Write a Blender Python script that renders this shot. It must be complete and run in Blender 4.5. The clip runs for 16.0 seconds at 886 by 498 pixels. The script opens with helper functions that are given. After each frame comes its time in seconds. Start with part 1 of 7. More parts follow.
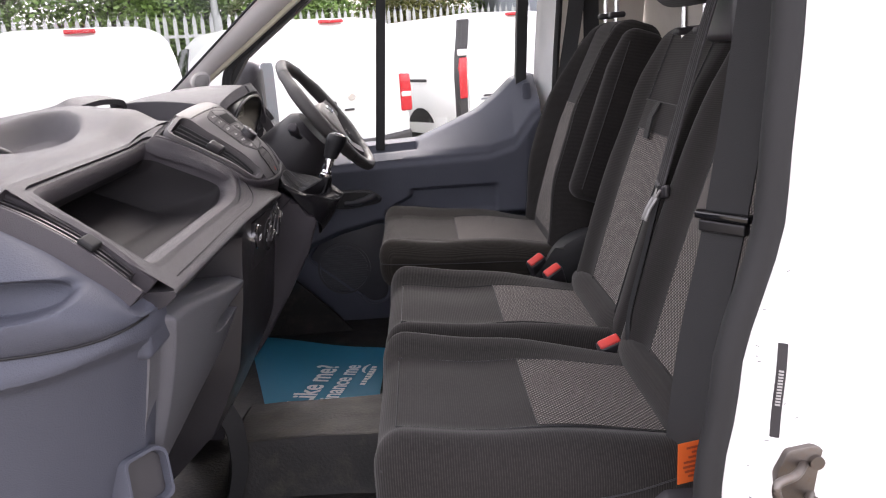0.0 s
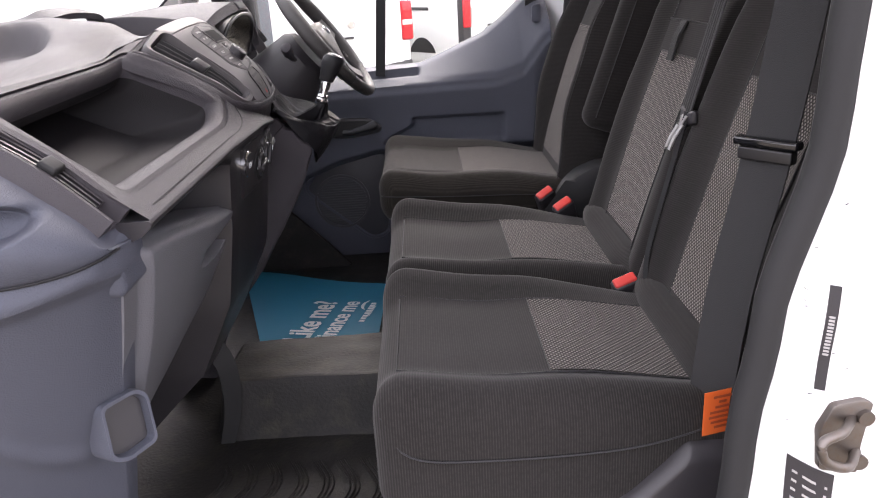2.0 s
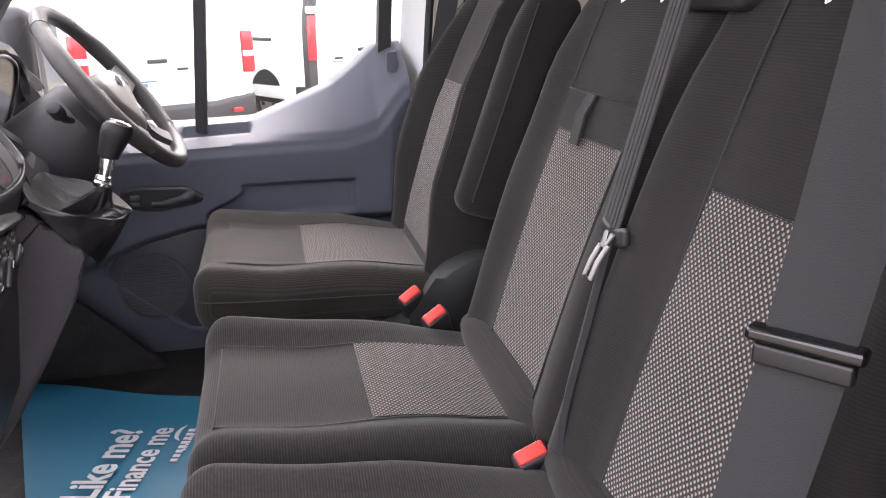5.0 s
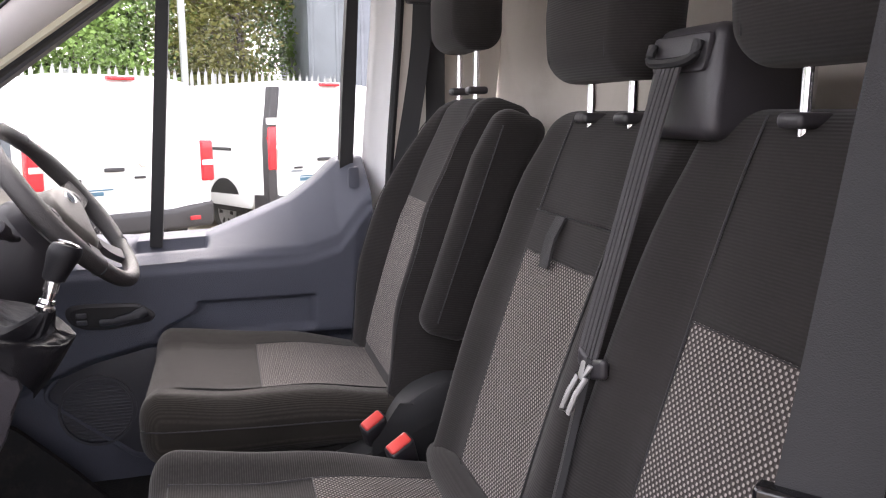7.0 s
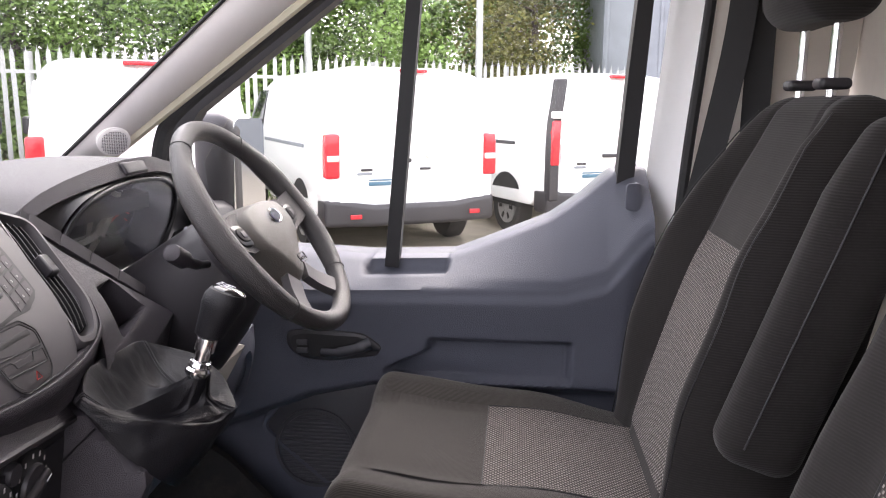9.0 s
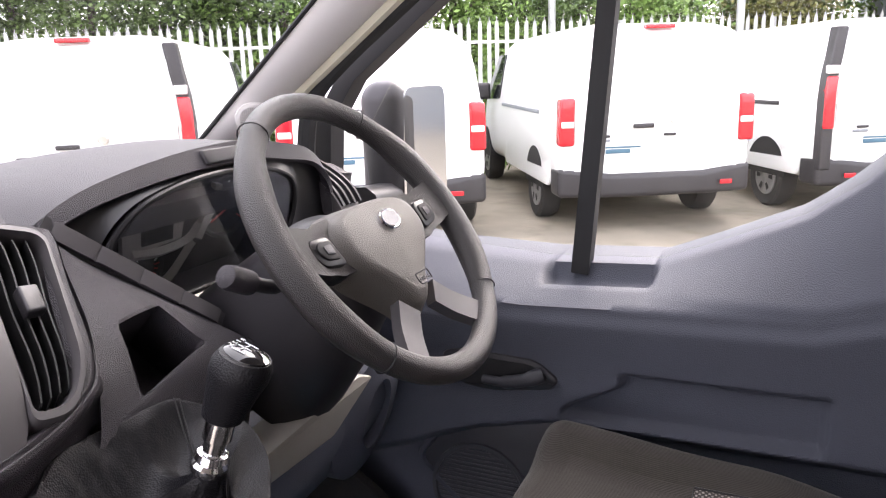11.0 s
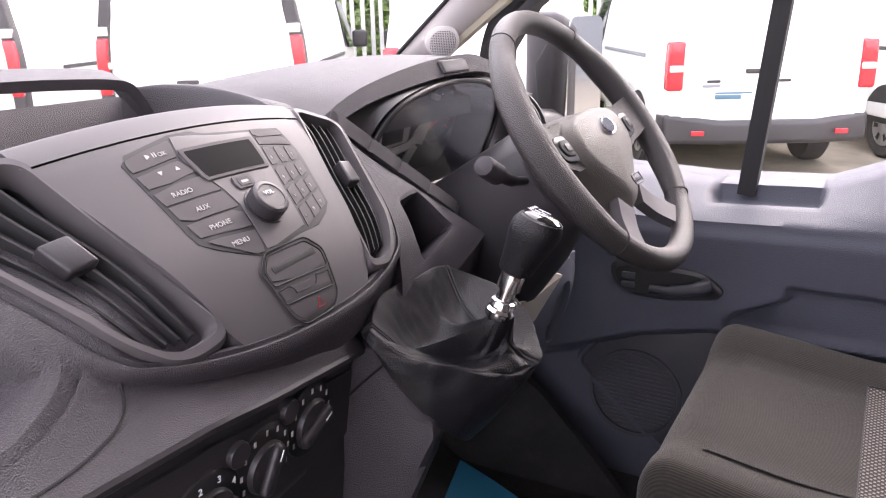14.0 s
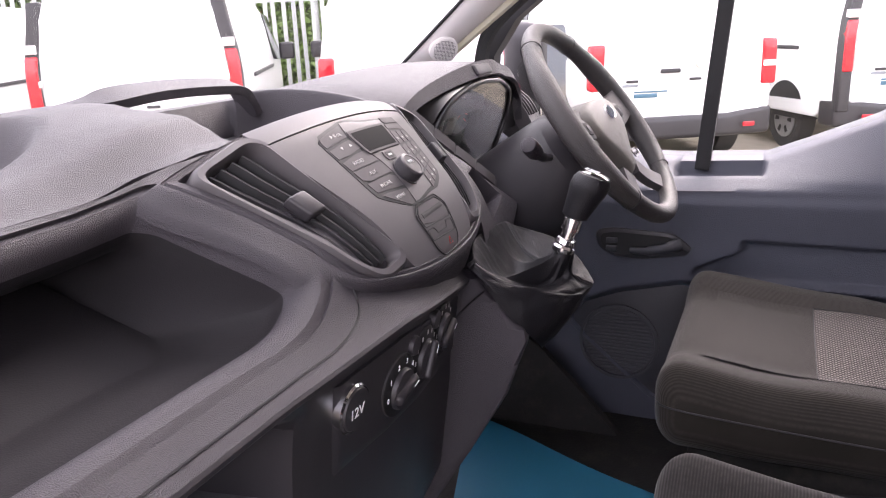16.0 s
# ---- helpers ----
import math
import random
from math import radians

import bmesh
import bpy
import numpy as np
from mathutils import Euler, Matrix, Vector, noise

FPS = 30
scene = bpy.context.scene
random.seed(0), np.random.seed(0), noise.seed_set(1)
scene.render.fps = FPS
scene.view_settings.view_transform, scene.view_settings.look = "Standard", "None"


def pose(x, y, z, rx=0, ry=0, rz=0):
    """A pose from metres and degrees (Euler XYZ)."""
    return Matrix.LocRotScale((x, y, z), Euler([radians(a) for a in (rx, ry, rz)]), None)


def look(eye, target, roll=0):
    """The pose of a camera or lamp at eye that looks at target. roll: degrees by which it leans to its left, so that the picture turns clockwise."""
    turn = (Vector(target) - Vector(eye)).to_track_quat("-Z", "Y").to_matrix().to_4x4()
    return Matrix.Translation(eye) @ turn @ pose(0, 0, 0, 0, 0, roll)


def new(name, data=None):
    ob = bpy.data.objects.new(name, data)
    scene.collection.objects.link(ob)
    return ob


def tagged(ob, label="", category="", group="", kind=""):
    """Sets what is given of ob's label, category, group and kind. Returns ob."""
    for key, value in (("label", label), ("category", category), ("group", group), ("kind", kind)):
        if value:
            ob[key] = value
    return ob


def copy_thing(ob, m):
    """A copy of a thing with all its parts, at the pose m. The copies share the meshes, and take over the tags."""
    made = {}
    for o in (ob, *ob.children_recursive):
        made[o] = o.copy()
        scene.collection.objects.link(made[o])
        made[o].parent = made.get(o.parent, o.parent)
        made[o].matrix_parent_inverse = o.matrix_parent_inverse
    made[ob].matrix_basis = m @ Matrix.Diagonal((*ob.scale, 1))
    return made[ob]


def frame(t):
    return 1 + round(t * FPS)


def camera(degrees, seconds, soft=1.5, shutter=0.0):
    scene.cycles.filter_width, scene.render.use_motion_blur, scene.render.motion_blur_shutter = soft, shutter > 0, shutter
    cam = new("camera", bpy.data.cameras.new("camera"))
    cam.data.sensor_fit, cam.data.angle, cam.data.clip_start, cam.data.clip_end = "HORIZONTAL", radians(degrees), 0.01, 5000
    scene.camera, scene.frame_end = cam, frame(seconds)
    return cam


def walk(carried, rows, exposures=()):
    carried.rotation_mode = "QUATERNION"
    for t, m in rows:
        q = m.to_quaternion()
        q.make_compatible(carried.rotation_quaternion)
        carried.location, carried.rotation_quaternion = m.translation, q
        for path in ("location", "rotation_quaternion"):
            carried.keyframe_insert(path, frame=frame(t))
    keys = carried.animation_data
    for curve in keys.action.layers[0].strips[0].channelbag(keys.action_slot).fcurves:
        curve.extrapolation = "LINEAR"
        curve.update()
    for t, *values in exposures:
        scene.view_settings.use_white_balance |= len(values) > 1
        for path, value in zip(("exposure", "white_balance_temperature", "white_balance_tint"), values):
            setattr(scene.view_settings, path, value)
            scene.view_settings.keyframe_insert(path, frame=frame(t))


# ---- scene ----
cam = camera(60.1, 16.0, 1.1)
PATH = [
    (0, (-0.147, -0.381, 1.063), (-0.111, 1.553, 0.553), -3.7),
    (0.5, (-0.152, -0.376, 1.07), (-0.119, 1.566, 0.594), -3.8),
    (1, (-0.163, -0.373, 1.061), (-0.132, 1.571, 0.593), -3.6),
    (1.5, (-0.162, -0.356, 1.042), (-0.134, 1.568, 0.5), -3.4),
    (2, (-0.154, -0.28, 1.028), (-0.129, 1.604, 0.357), -3.3),
    (2.5, (-0.131, -0.145, 1.011), (-0.1, 1.693, 0.224), -3.2),
    (3, (-0.094, -0.042, 1.008), (-0.056, 1.767, 0.156), -3.3),
    (3.5, (-0.112, 0.064, 1.005), (-0.034, 1.864, 0.136), -3.2),
    (4, (-0.123, 0.137, 1.029), (0.132, 1.933, 0.188), -1.8),
    (4.5, (-0.11, 0.167, 1.048), (0.221, 2.003, 0.326), -1.3),
    (5, (-0.109, 0.168, 1.054), (0.303, 2.026, 0.439), -0.7),
    (5.2, (-0.109, 0.167, 1.057), (0.328, 2.031, 0.477), -0.6),
    (7.3, (-0.11, 0.253, 1.075), (0.428, 2.15, 0.738), -0.1),
    (7.5, (-0.095, 0.301, 1.078), (0.387, 2.213, 0.742), -0.5),
    (8, (-0.065, 0.413, 1.079), (0.138, 2.375, 0.748), -0.7),
    (8.5, (-0.039, 0.521, 1.094), (-0.1, 2.491, 0.75), -0.0),
    (9, (-0.024, 0.667, 1.085), (-0.205, 2.624, 0.714), 0.5),
    (9.5, (-0.017, 0.801, 1.081), (-0.426, 2.718, 0.685), -0.1),
    (9.7, (-0.014, 0.844, 1.082), (-0.479, 2.746, 0.676), -0.2),
    (11.8, (0.022, 1.104, 1.072), (-0.889, 2.82, 0.597), -2.8),
    (12, (0.012, 1.087, 1.07), (-0.912, 2.794, 0.589), -3.0),
    (12.5, (-0.01, 1.039, 1.056), (-0.965, 2.724, 0.559), -3.2),
    (13, (-0.032, 0.993, 1.041), (-1.001, 2.657, 0.499), -2.7),
    (13.5, (-0.06, 0.941, 1.044), (-1.027, 2.594, 0.468), -1.7),
    (14, (-0.085, 0.865, 1.051), (-1.049, 2.519, 0.469), -1.2),
    (14.5, (-0.111, 0.777, 1.051), (-1.064, 2.437, 0.471), -1.2),
    (15, (-0.136, 0.684, 1.055), (-1.066, 2.357, 0.476), -1.2),
    (15.5, (-0.137, 0.585, 1.059), (-1.021, 2.284, 0.486), -1.5),
    (16, (-0.139, 0.556, 1.064), (-0.924, 2.305, 0.497), -2.5),
]
EXPOSURES = [(0, 2.0, 6500, 22), (2, 2.2, 6500, 22), (3, 3.05, 6500, 23), (4, 3.32, 6500, 23), (5, 2.92, 6500, 23), (8.5, 2.55, 6500, 22), (12.5, 2.55, 6500, 25), (14, 2.8, 6500, 28), (16, 2.62, 6500, 28)]
walk(cam, [(t, look(eye, target, roll)) for t, eye, target, roll in PATH], EXPOSURES)

# ---- world and light ----
world = bpy.data.worlds.new("sky")
scene.world = world
world.use_nodes = True
wn, wl = world.node_tree.nodes, world.node_tree.links
sky = wn.new("ShaderNodeTexSky")
sky.sky_type, sky.sun_disc = "NISHITA", False
sky.sun_elevation, sky.sun_rotation = radians(37), radians(7)
sky.air_density, sky.dust_density = 1.0, 4.0
soft = wn.new("ShaderNodeHueSaturation")
soft.inputs["Saturation"].default_value = 0.35
wl.new(sky.outputs[0], soft.inputs["Color"])
cloud = wn.new("ShaderNodeMix")
cloud.data_type = "RGBA"
cloud.inputs[0].default_value = 0.55
cloud.inputs[7].default_value = (6.2, 6.3, 6.5, 1)
wl.new(soft.outputs[0], cloud.inputs[6])
wl.new(cloud.outputs[2], wn["Background"].inputs[0])
wn["Background"].inputs[1].default_value = 0.16
sun = new("sun", bpy.data.lights.new("sun", "SUN"))
sun.data.energy, sun.data.angle, sun.data.color = 0.35, radians(40), (1.0, 0.93, 0.82)
SUN_FROM = Vector((0.10, 0.76, 0.58))
sun.matrix_world = look(tuple(SUN_FROM * 20), (0, 0, 0))


# ---- materials ----
def material(name, color, rough=0.5, metal=0.0, spec=0.5, grain=0.0, grain_scale=400.0, vary=0.12, vary_scale=3.0,
             stain=None, stain_amount=0.0, emit=0.0, coat=0.0, voronoi=False, rand=0.0, sheen=0.0):
    m = bpy.data.materials.new(name)
    m.use_nodes = True
    n, l = m.node_tree.nodes, m.node_tree.links
    b = n["Principled BSDF"]
    b.inputs["Roughness"].default_value, b.inputs["Metallic"].default_value = rough, metal
    b.inputs["Specular IOR Level"].default_value, b.inputs["Coat Weight"].default_value = spec, coat
    b.inputs["Sheen Weight"].default_value = sheen
    tc = n.new("ShaderNodeTexCoord")
    big = n.new("ShaderNodeTexNoise")
    big.inputs["Scale"].default_value, big.inputs["Detail"].default_value = vary_scale, 6
    l.new(tc.outputs["Object"], big.inputs["Vector"])
    ramp = n.new("ShaderNodeMapRange")
    ramp.inputs["From Min"].default_value, ramp.inputs["From Max"].default_value = 0.3, 0.7
    ramp.inputs["To Min"].default_value, ramp.inputs["To Max"].default_value = 1 - vary, 1 + vary
    l.new(big.outputs["Fac"], ramp.inputs["Value"])
    mul = n.new("ShaderNodeVectorMath")
    mul.operation = "SCALE"
    mul.inputs[0].default_value = color
    l.new(ramp.outputs[0], mul.inputs["Scale"])
    last = mul.outputs[0]
    if rand:
        oi = n.new("ShaderNodeObjectInfo")
        rr = n.new("ShaderNodeMapRange")
        rr.inputs["To Min"].default_value, rr.inputs["To Max"].default_value = 1 - rand, 1 + rand
        l.new(oi.outputs["Random"], rr.inputs["Value"])
        m2 = n.new("ShaderNodeVectorMath")
        m2.operation = "SCALE"
        l.new(last, m2.inputs[0])
        l.new(rr.outputs[0], m2.inputs["Scale"])
        last = m2.outputs[0]
    if stain:
        st = n.new("ShaderNodeTexNoise")
        st.inputs["Scale"].default_value, st.inputs["Detail"].default_value = vary_scale * 2.7, 10
        st.inputs["Roughness"].default_value = 0.7
        l.new(tc.outputs["Object"], st.inputs["Vector"])
        sr = n.new("ShaderNodeMapRange")
        sr.inputs["From Min"].default_value, sr.inputs["From Max"].default_value = 0.5, 0.72
        sr.inputs["To Max"].default_value = stain_amount
        l.new(st.outputs["Fac"], sr.inputs["Value"])
        mx = n.new("ShaderNodeMix")
        mx.data_type = "RGBA"
        l.new(sr.outputs[0], mx.inputs[0])
        l.new(last, mx.inputs[6])
        mx.inputs[7].default_value = (*stain, 1)
        last = mx.outputs[2]
    l.new(last, b.inputs["Base Color"])
    if grain:
        g = n.new("ShaderNodeTexVoronoi" if voronoi else "ShaderNodeTexNoise")
        g.inputs["Scale"].default_value = grain_scale
        l.new(tc.outputs["Object"], g.inputs["Vector"])
        bp = n.new("ShaderNodeBump")
        bp.inputs["Strength"].default_value, bp.inputs["Distance"].default_value = grain, 0.002
        l.new(g.outputs["Distance" if voronoi else "Fac"], bp.inputs["Height"])
        l.new(bp.outputs[0], b.inputs["Normal"])
    if emit:
        l.new(last, b.inputs["Emission Color"])
        b.inputs["Emission Strength"].default_value = emit
    return m


def fabric(name, dark, light, axes, step, panel):
    """Ribbed seat cloth; with panel=True a woven check with pale threads. axes: the two object axes of the cloth."""
    m = material(name, dark, rough=0.95, spec=0.15, vary=0.18, vary_scale=6, sheen=0.1)
    n, l = m.node_tree.nodes, m.node_tree.links
    b = n["Principled BSDF"]
    base = b.inputs["Base Color"].links[0].from_socket
    tc = n.new("ShaderNodeTexCoord")
    sp = n.new("ShaderNodeSeparateXYZ")
    l.new(tc.outputs["Object"], sp.inputs[0])
    waves = []
    for axis, size in zip(axes, step):
        a = n.new("ShaderNodeMath")
        a.operation = "MULTIPLY"
        a.inputs[1].default_value = 2 * math.pi / size
        l.new(sp.outputs[axis], a.inputs[0])
        s = n.new("ShaderNodeMath")
        s.operation = "SINE"
        l.new(a.outputs[0], s.inputs[0])
        waves.append(s.outputs[0])
    if panel:
        p = n.new("ShaderNodeMath")
        p.operation = "MULTIPLY"
        l.new(waves[0], p.inputs[0])
        l.new(waves[1], p.inputs[1])
        height = p.outputs[0]
    else:
        height = waves[0]
    r = n.new("ShaderNodeMapRange")
    r.inputs["From Min"].default_value = 0.12 if panel else -0.7
    r.inputs["From Max"].default_value = 0.62 if panel else 1.0
    l.new(height, r.inputs["Value"])
    spots = n.new("ShaderNodeTexNoise")
    spots.inputs["Scale"].default_value = 160
    l.new(tc.outputs["Object"], spots.inputs["Vector"])
    mm = n.new("ShaderNodeMath")
    mm.operation = "MULTIPLY"
    l.new(r.outputs[0], mm.inputs[0])
    sr = n.new("ShaderNodeMapRange")
    sr.inputs["From Min"].default_value, sr.inputs["From Max"].default_value = 0.3, 0.6
    sr.inputs["To Min"].default_value = 0.7 if panel else 0.35
    l.new(spots.outputs["Fac"], sr.inputs["Value"])
    l.new(sr.outputs[0], mm.inputs[1])
    mx = n.new("ShaderNodeMix")
    mx.data_type = "RGBA"
    l.new(mm.outputs[0], mx.inputs[0])
    l.new(base, mx.inputs[6])
    mx.inputs[7].default_value = (*light, 1)
    l.new(mx.outputs[2], b.inputs["Base Color"])
    bp = n.new("ShaderNodeBump")
    bp.inputs["Strength"].default_value, bp.inputs["Distance"].default_value = 0.6 if panel else 0.2, 0.001
    l.new(height, bp.inputs["Height"])
    l.new(bp.outputs[0], b.inputs["Normal"])
    return m


def clear_glass(name, tint, gloss=1.0):
    m = bpy.data.materials.new(name)
    m.use_nodes = True
    n, l = m.node_tree.nodes, m.node_tree.links
    n.remove(n["Principled BSDF"])
    tr, gl, mx, fr = (n.new("ShaderNode" + k) for k in ("BsdfTransparent", "BsdfGlossy", "MixShader", "Fresnel"))
    tr.inputs[0].default_value = (*tint, 1)
    gl.inputs["Roughness"].default_value = 0.02
    fr.inputs["IOR"].default_value = 1.45
    sc = n.new("ShaderNodeMath")
    sc.operation = "MULTIPLY"
    sc.inputs[1].default_value = gloss
    l.new(fr.outputs[0], sc.inputs[0])
    l.new(sc.outputs[0], mx.inputs[0])
    l.new(tr.outputs[0], mx.inputs[1])
    l.new(gl.outputs[0], mx.inputs[2])
    l.new(mx.outputs[0], n["Material Output"].inputs[0])
    return m


M_DASH = material("dash_grained_plastic", (0.044, 0.039, 0.045), 0.46, spec=0.45, grain=0.55, grain_scale=900, voronoi=True, vary=0.1)
M_BLACK = material("black_plastic", (0.03, 0.028, 0.031), 0.42, grain=0.1, grain_scale=500)
M_SATINBLACK = material("satin_black_plastic", (0.012, 0.0115, 0.0125), 0.36, vary=0.03)
M_DEEP = material("deep_black_plastic", (0.008, 0.008, 0.009), 0.6)
M_GLOSSBLACK = material("gloss_black", (0.006, 0.006, 0.007), 0.08, coat=0.4, vary=0.02)
M_STACK = material("satin_grey_plastic", (0.084, 0.078, 0.081), 0.48, spec=0.35, grain=0.04, grain_scale=900, vary=0.05)
M_TRIM = material("blue_grey_trim", (0.081, 0.086, 0.108), 0.6, spec=0.22, grain=0.3, grain_scale=480, voronoi=True, vary=0.07)
# trim plastic with the door-side light added to its colour
M_LIDLIT = material("lid_plastic_lit", (0.15, 0.15, 0.167), 0.52, spec=0.4, grain=0.3, grain_scale=480, voronoi=True, vary=0.06)
# grey plastic with warm sunlight put into its colour
M_SUNLIT = material("sunlit_grey_plastic", (0.33, 0.31, 0.27), 0.45, grain=0.1, grain_scale=700, vary=0.08)
# silver trim, its colour lifted to look lit under the hood
M_SATIN = material("satin_silver_plastic", (0.36, 0.34, 0.31), 0.35, vary=0.04)
M_TRIMDARK = material("dark_grey_trim", (0.046, 0.046, 0.053), 0.5, grain=0.16, grain_scale=480, voronoi=True)
M_PILLAR = material("pale_pillar_trim", (0.78, 0.75, 0.73), 0.6, grain=0.05, grain_scale=600)
M_BULK = material("bulkhead_board", (0.5, 0.46, 0.41), 0.65, grain=0.04, vary=0.06, vary_scale=2, stain=(0.36, 0.32, 0.28), stain_amount=0.35)
M_CREAM = material("cream_paint", (0.72, 0.68, 0.52), 0.35, coat=0.3, vary=0.03)
M_CHROME = material("chrome", (0.8, 0.8, 0.82), 0.12, metal=1.0, vary=0.02)
M_STEEL = material("worn_steel", (0.2, 0.18, 0.165), 0.45, metal=1.0, grain=0.1, grain_scale=200, stain=(0.2, 0.13, 0.09), stain_amount=0.5, vary_scale=30)
M_LEATHER = material("black_leather", (0.0065, 0.0062, 0.008), 0.46, spec=0.3, grain=0.3, grain_scale=600, voronoi=True)
M_WHEEL = material("wheel_grained_plastic", (0.042, 0.038, 0.037), 0.33, grain=0.5, grain_scale=800, voronoi=True)
M_WHITE = material("white_paint", (0.82, 0.82, 0.81), 0.25, coat=0.5, vary=0.02, stain=(0.7, 0.69, 0.66), stain_amount=0.25)
M_VANWHITE = material("van_white_paint", (0.8, 0.81, 0.8), 0.3, coat=0.5, vary=0.03)
M_RUBBER = material("black_rubber", (0.014, 0.014, 0.015), 0.7, grain=0.08)
M_MAT = material("worn_rubber_floor", (0.014, 0.013, 0.0125), 0.6, spec=0.4, grain=0.6, grain_scale=150, vary=0.55, vary_scale=7, stain=(0.055, 0.049, 0.034), stain_amount=0.6)
M_CARPET = material("dark_footwell", (0.014, 0.013, 0.013), 0.9, grain=0.4, grain_scale=120, vary=0.4, vary_scale=8, stain=(0.05, 0.045, 0.035), stain_amount=0.5)
M_PAPER = material("blue_card", (0.015, 0.2, 0.33), 0.5, vary=0.04)
M_INKWHITE = material("white_ink", (0.8, 0.82, 0.83), 0.5, vary=0.02)
M_LABELGREY = material("grey_print", (0.42, 0.41, 0.4), 0.5, vary=0.02)
M_ORANGE = material("orange_label", (0.85, 0.16, 0.03), 0.6, vary=0.06)
M_TAGINK = material("faded_red_ink", (0.40, 0.07, 0.025), 0.6)
M_INK = material("dark_ink", (0.03, 0.02, 0.02), 0.6)
M_RED = material("red_button", (0.62, 0.05, 0.04), 0.4)
M_BELT = material("grey_webbing", (0.04, 0.038, 0.04), 0.8, grain=0.3, grain_scale=900, vary=0.08)
M_BELTRIB = material("webbing_rib", (0.031, 0.03, 0.031), 0.8, vary=0.05)
M_BELTBLACK = material("black_webbing", (0.017, 0.017, 0.018), 0.8, grain=0.3, grain_scale=900)
M_TONGUE = material("bright_steel", (0.27, 0.265, 0.26), 0.4, metal=0.5, vary=0.05)
M_LAMP = material("red_lamp_lens", (0.55, 0.015, 0.025), 0.15, coat=0.6, vary=0.1, vary_scale=20)
M_LAMPWHITE = material("clear_lamp_lens", (0.75, 0.7, 0.68), 0.15, coat=0.6)
M_GROUND = material("gravel_ground", (0.25, 0.22, 0.175), 0.95, grain=0.9, grain_scale=28, vary=0.3, vary_scale=1.2, stain=(0.11, 0.10, 0.06), stain_amount=0.6)
M_GALV = material("galvanised_steel", (0.42, 0.43, 0.42), 0.5, metal=0.4, vary=0.12, vary_scale=9, rand=0.12)
M_LEAF = material("tree_leaves", (0.12, 0.195, 0.045), 0.6, vary=0.6, vary_scale=1.6, rand=0.35)
M_LEAFAUT = material("autumn_leaves", (0.15, 0.15, 0.035), 0.6, vary=0.5, vary_scale=2)
M_BARK = material("bark", (0.1, 0.085, 0.07), 0.9, grain=0.8, grain_scale=30, vary=0.3)
M_GRASS = material("grass", (0.09, 0.15, 0.035), 0.8, vary=0.4, vary_scale=2)
M_BRICK = material("red_brick", (0.33, 0.1, 0.075), 0.85, grain=0.3, grain_scale=40, vary=0.25)
M_CLAD = material("grey_cladding", (0.2, 0.22, 0.24), 0.6)
M_TYRE = material("tyre", (0.03, 0.029, 0.028), 0.8, vary=0.2, vary_scale=8)
M_ALLOY = material("wheel_cover", (0.35, 0.35, 0.35), 0.4, metal=0.5)
M_TEAL = material("blue_decal", (0.06, 0.14, 0.2), 0.4)
M_GLASS = clear_glass("cab_glass", (0.96, 0.97, 0.95), 0.2)
M_DARKGLASS = material("dark_glass", (0.015, 0.02, 0.02), 0.05, coat=0.5, vary=0.05)
M_COVER = clear_glass("cluster_lens", (0.95, 0.95, 0.95), 0.3)
M_CLOTH = fabric("ribbed_cloth_flat", (0.0162, 0.0146, 0.0138), (0.034, 0.0305, 0.029), (0, 1), (0.0036, 0.003), False)
M_CLOTHUP = fabric("ribbed_cloth_upright", (0.0165, 0.0148, 0.0142), (0.0225, 0.0203, 0.0194), (2, 1), (0.0034, 0.003), False)
# one cloth: flat threads darkened against the light from above, upright ones paler
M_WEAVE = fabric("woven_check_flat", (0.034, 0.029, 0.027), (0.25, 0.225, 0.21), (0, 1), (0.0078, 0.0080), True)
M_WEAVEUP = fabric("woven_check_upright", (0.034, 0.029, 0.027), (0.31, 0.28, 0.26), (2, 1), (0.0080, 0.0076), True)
M_CLOTHTAN = fabric("worn_cloth_flat", (0.0215, 0.0188, 0.016), (0.0335, 0.0295, 0.0255), (1, 0), (0.0028, 0.003), False)


# ---- mesh helpers ----
def part(name, bm, mat, parent=None, label="", sharp=38):
    bmesh.ops.recalc_face_normals(bm, faces=bm.faces)
    me = bpy.data.meshes.new(name)
    bm.to_mesh(me)
    bm.free()
    me.materials.append(mat)
    for p in me.polygons:
        p.use_smooth = True
    me.set_sharp_from_angle(angle=radians(sharp))
    ob = new(name, me)
    if parent:
        ob.parent = parent
    if label:
        ob["label"] = label
    return ob


def thing(name, label, category, group="", kind=""):
    return tagged(new(name), label, category, group, kind)


def V(*a):
    return Vector(a)


def spline(pts, n=8, closed=False):
    pts = [Vector(p) for p in pts]
    out, k = [], len(pts)
    for i in range(k if closed else k - 1):
        p0 = pts[(i - 1) % k] if closed or i > 0 else 2 * pts[0] - pts[1]
        p1, p2 = pts[i], pts[(i + 1) % k]
        p3 = pts[(i + 2) % k] if closed or i + 2 < k else 2 * pts[-1] - pts[-2]
        for j in range(n):
            t = j / n
            out.append(0.5 * (2 * p1 + (p2 - p0) * t + (2 * p0 - 5 * p1 + 4 * p2 - p3) * t * t + (3 * p1 - p0 - 3 * p2 + p3) * t ** 3))
    if not closed:
        out.append(pts[-1])
    return out


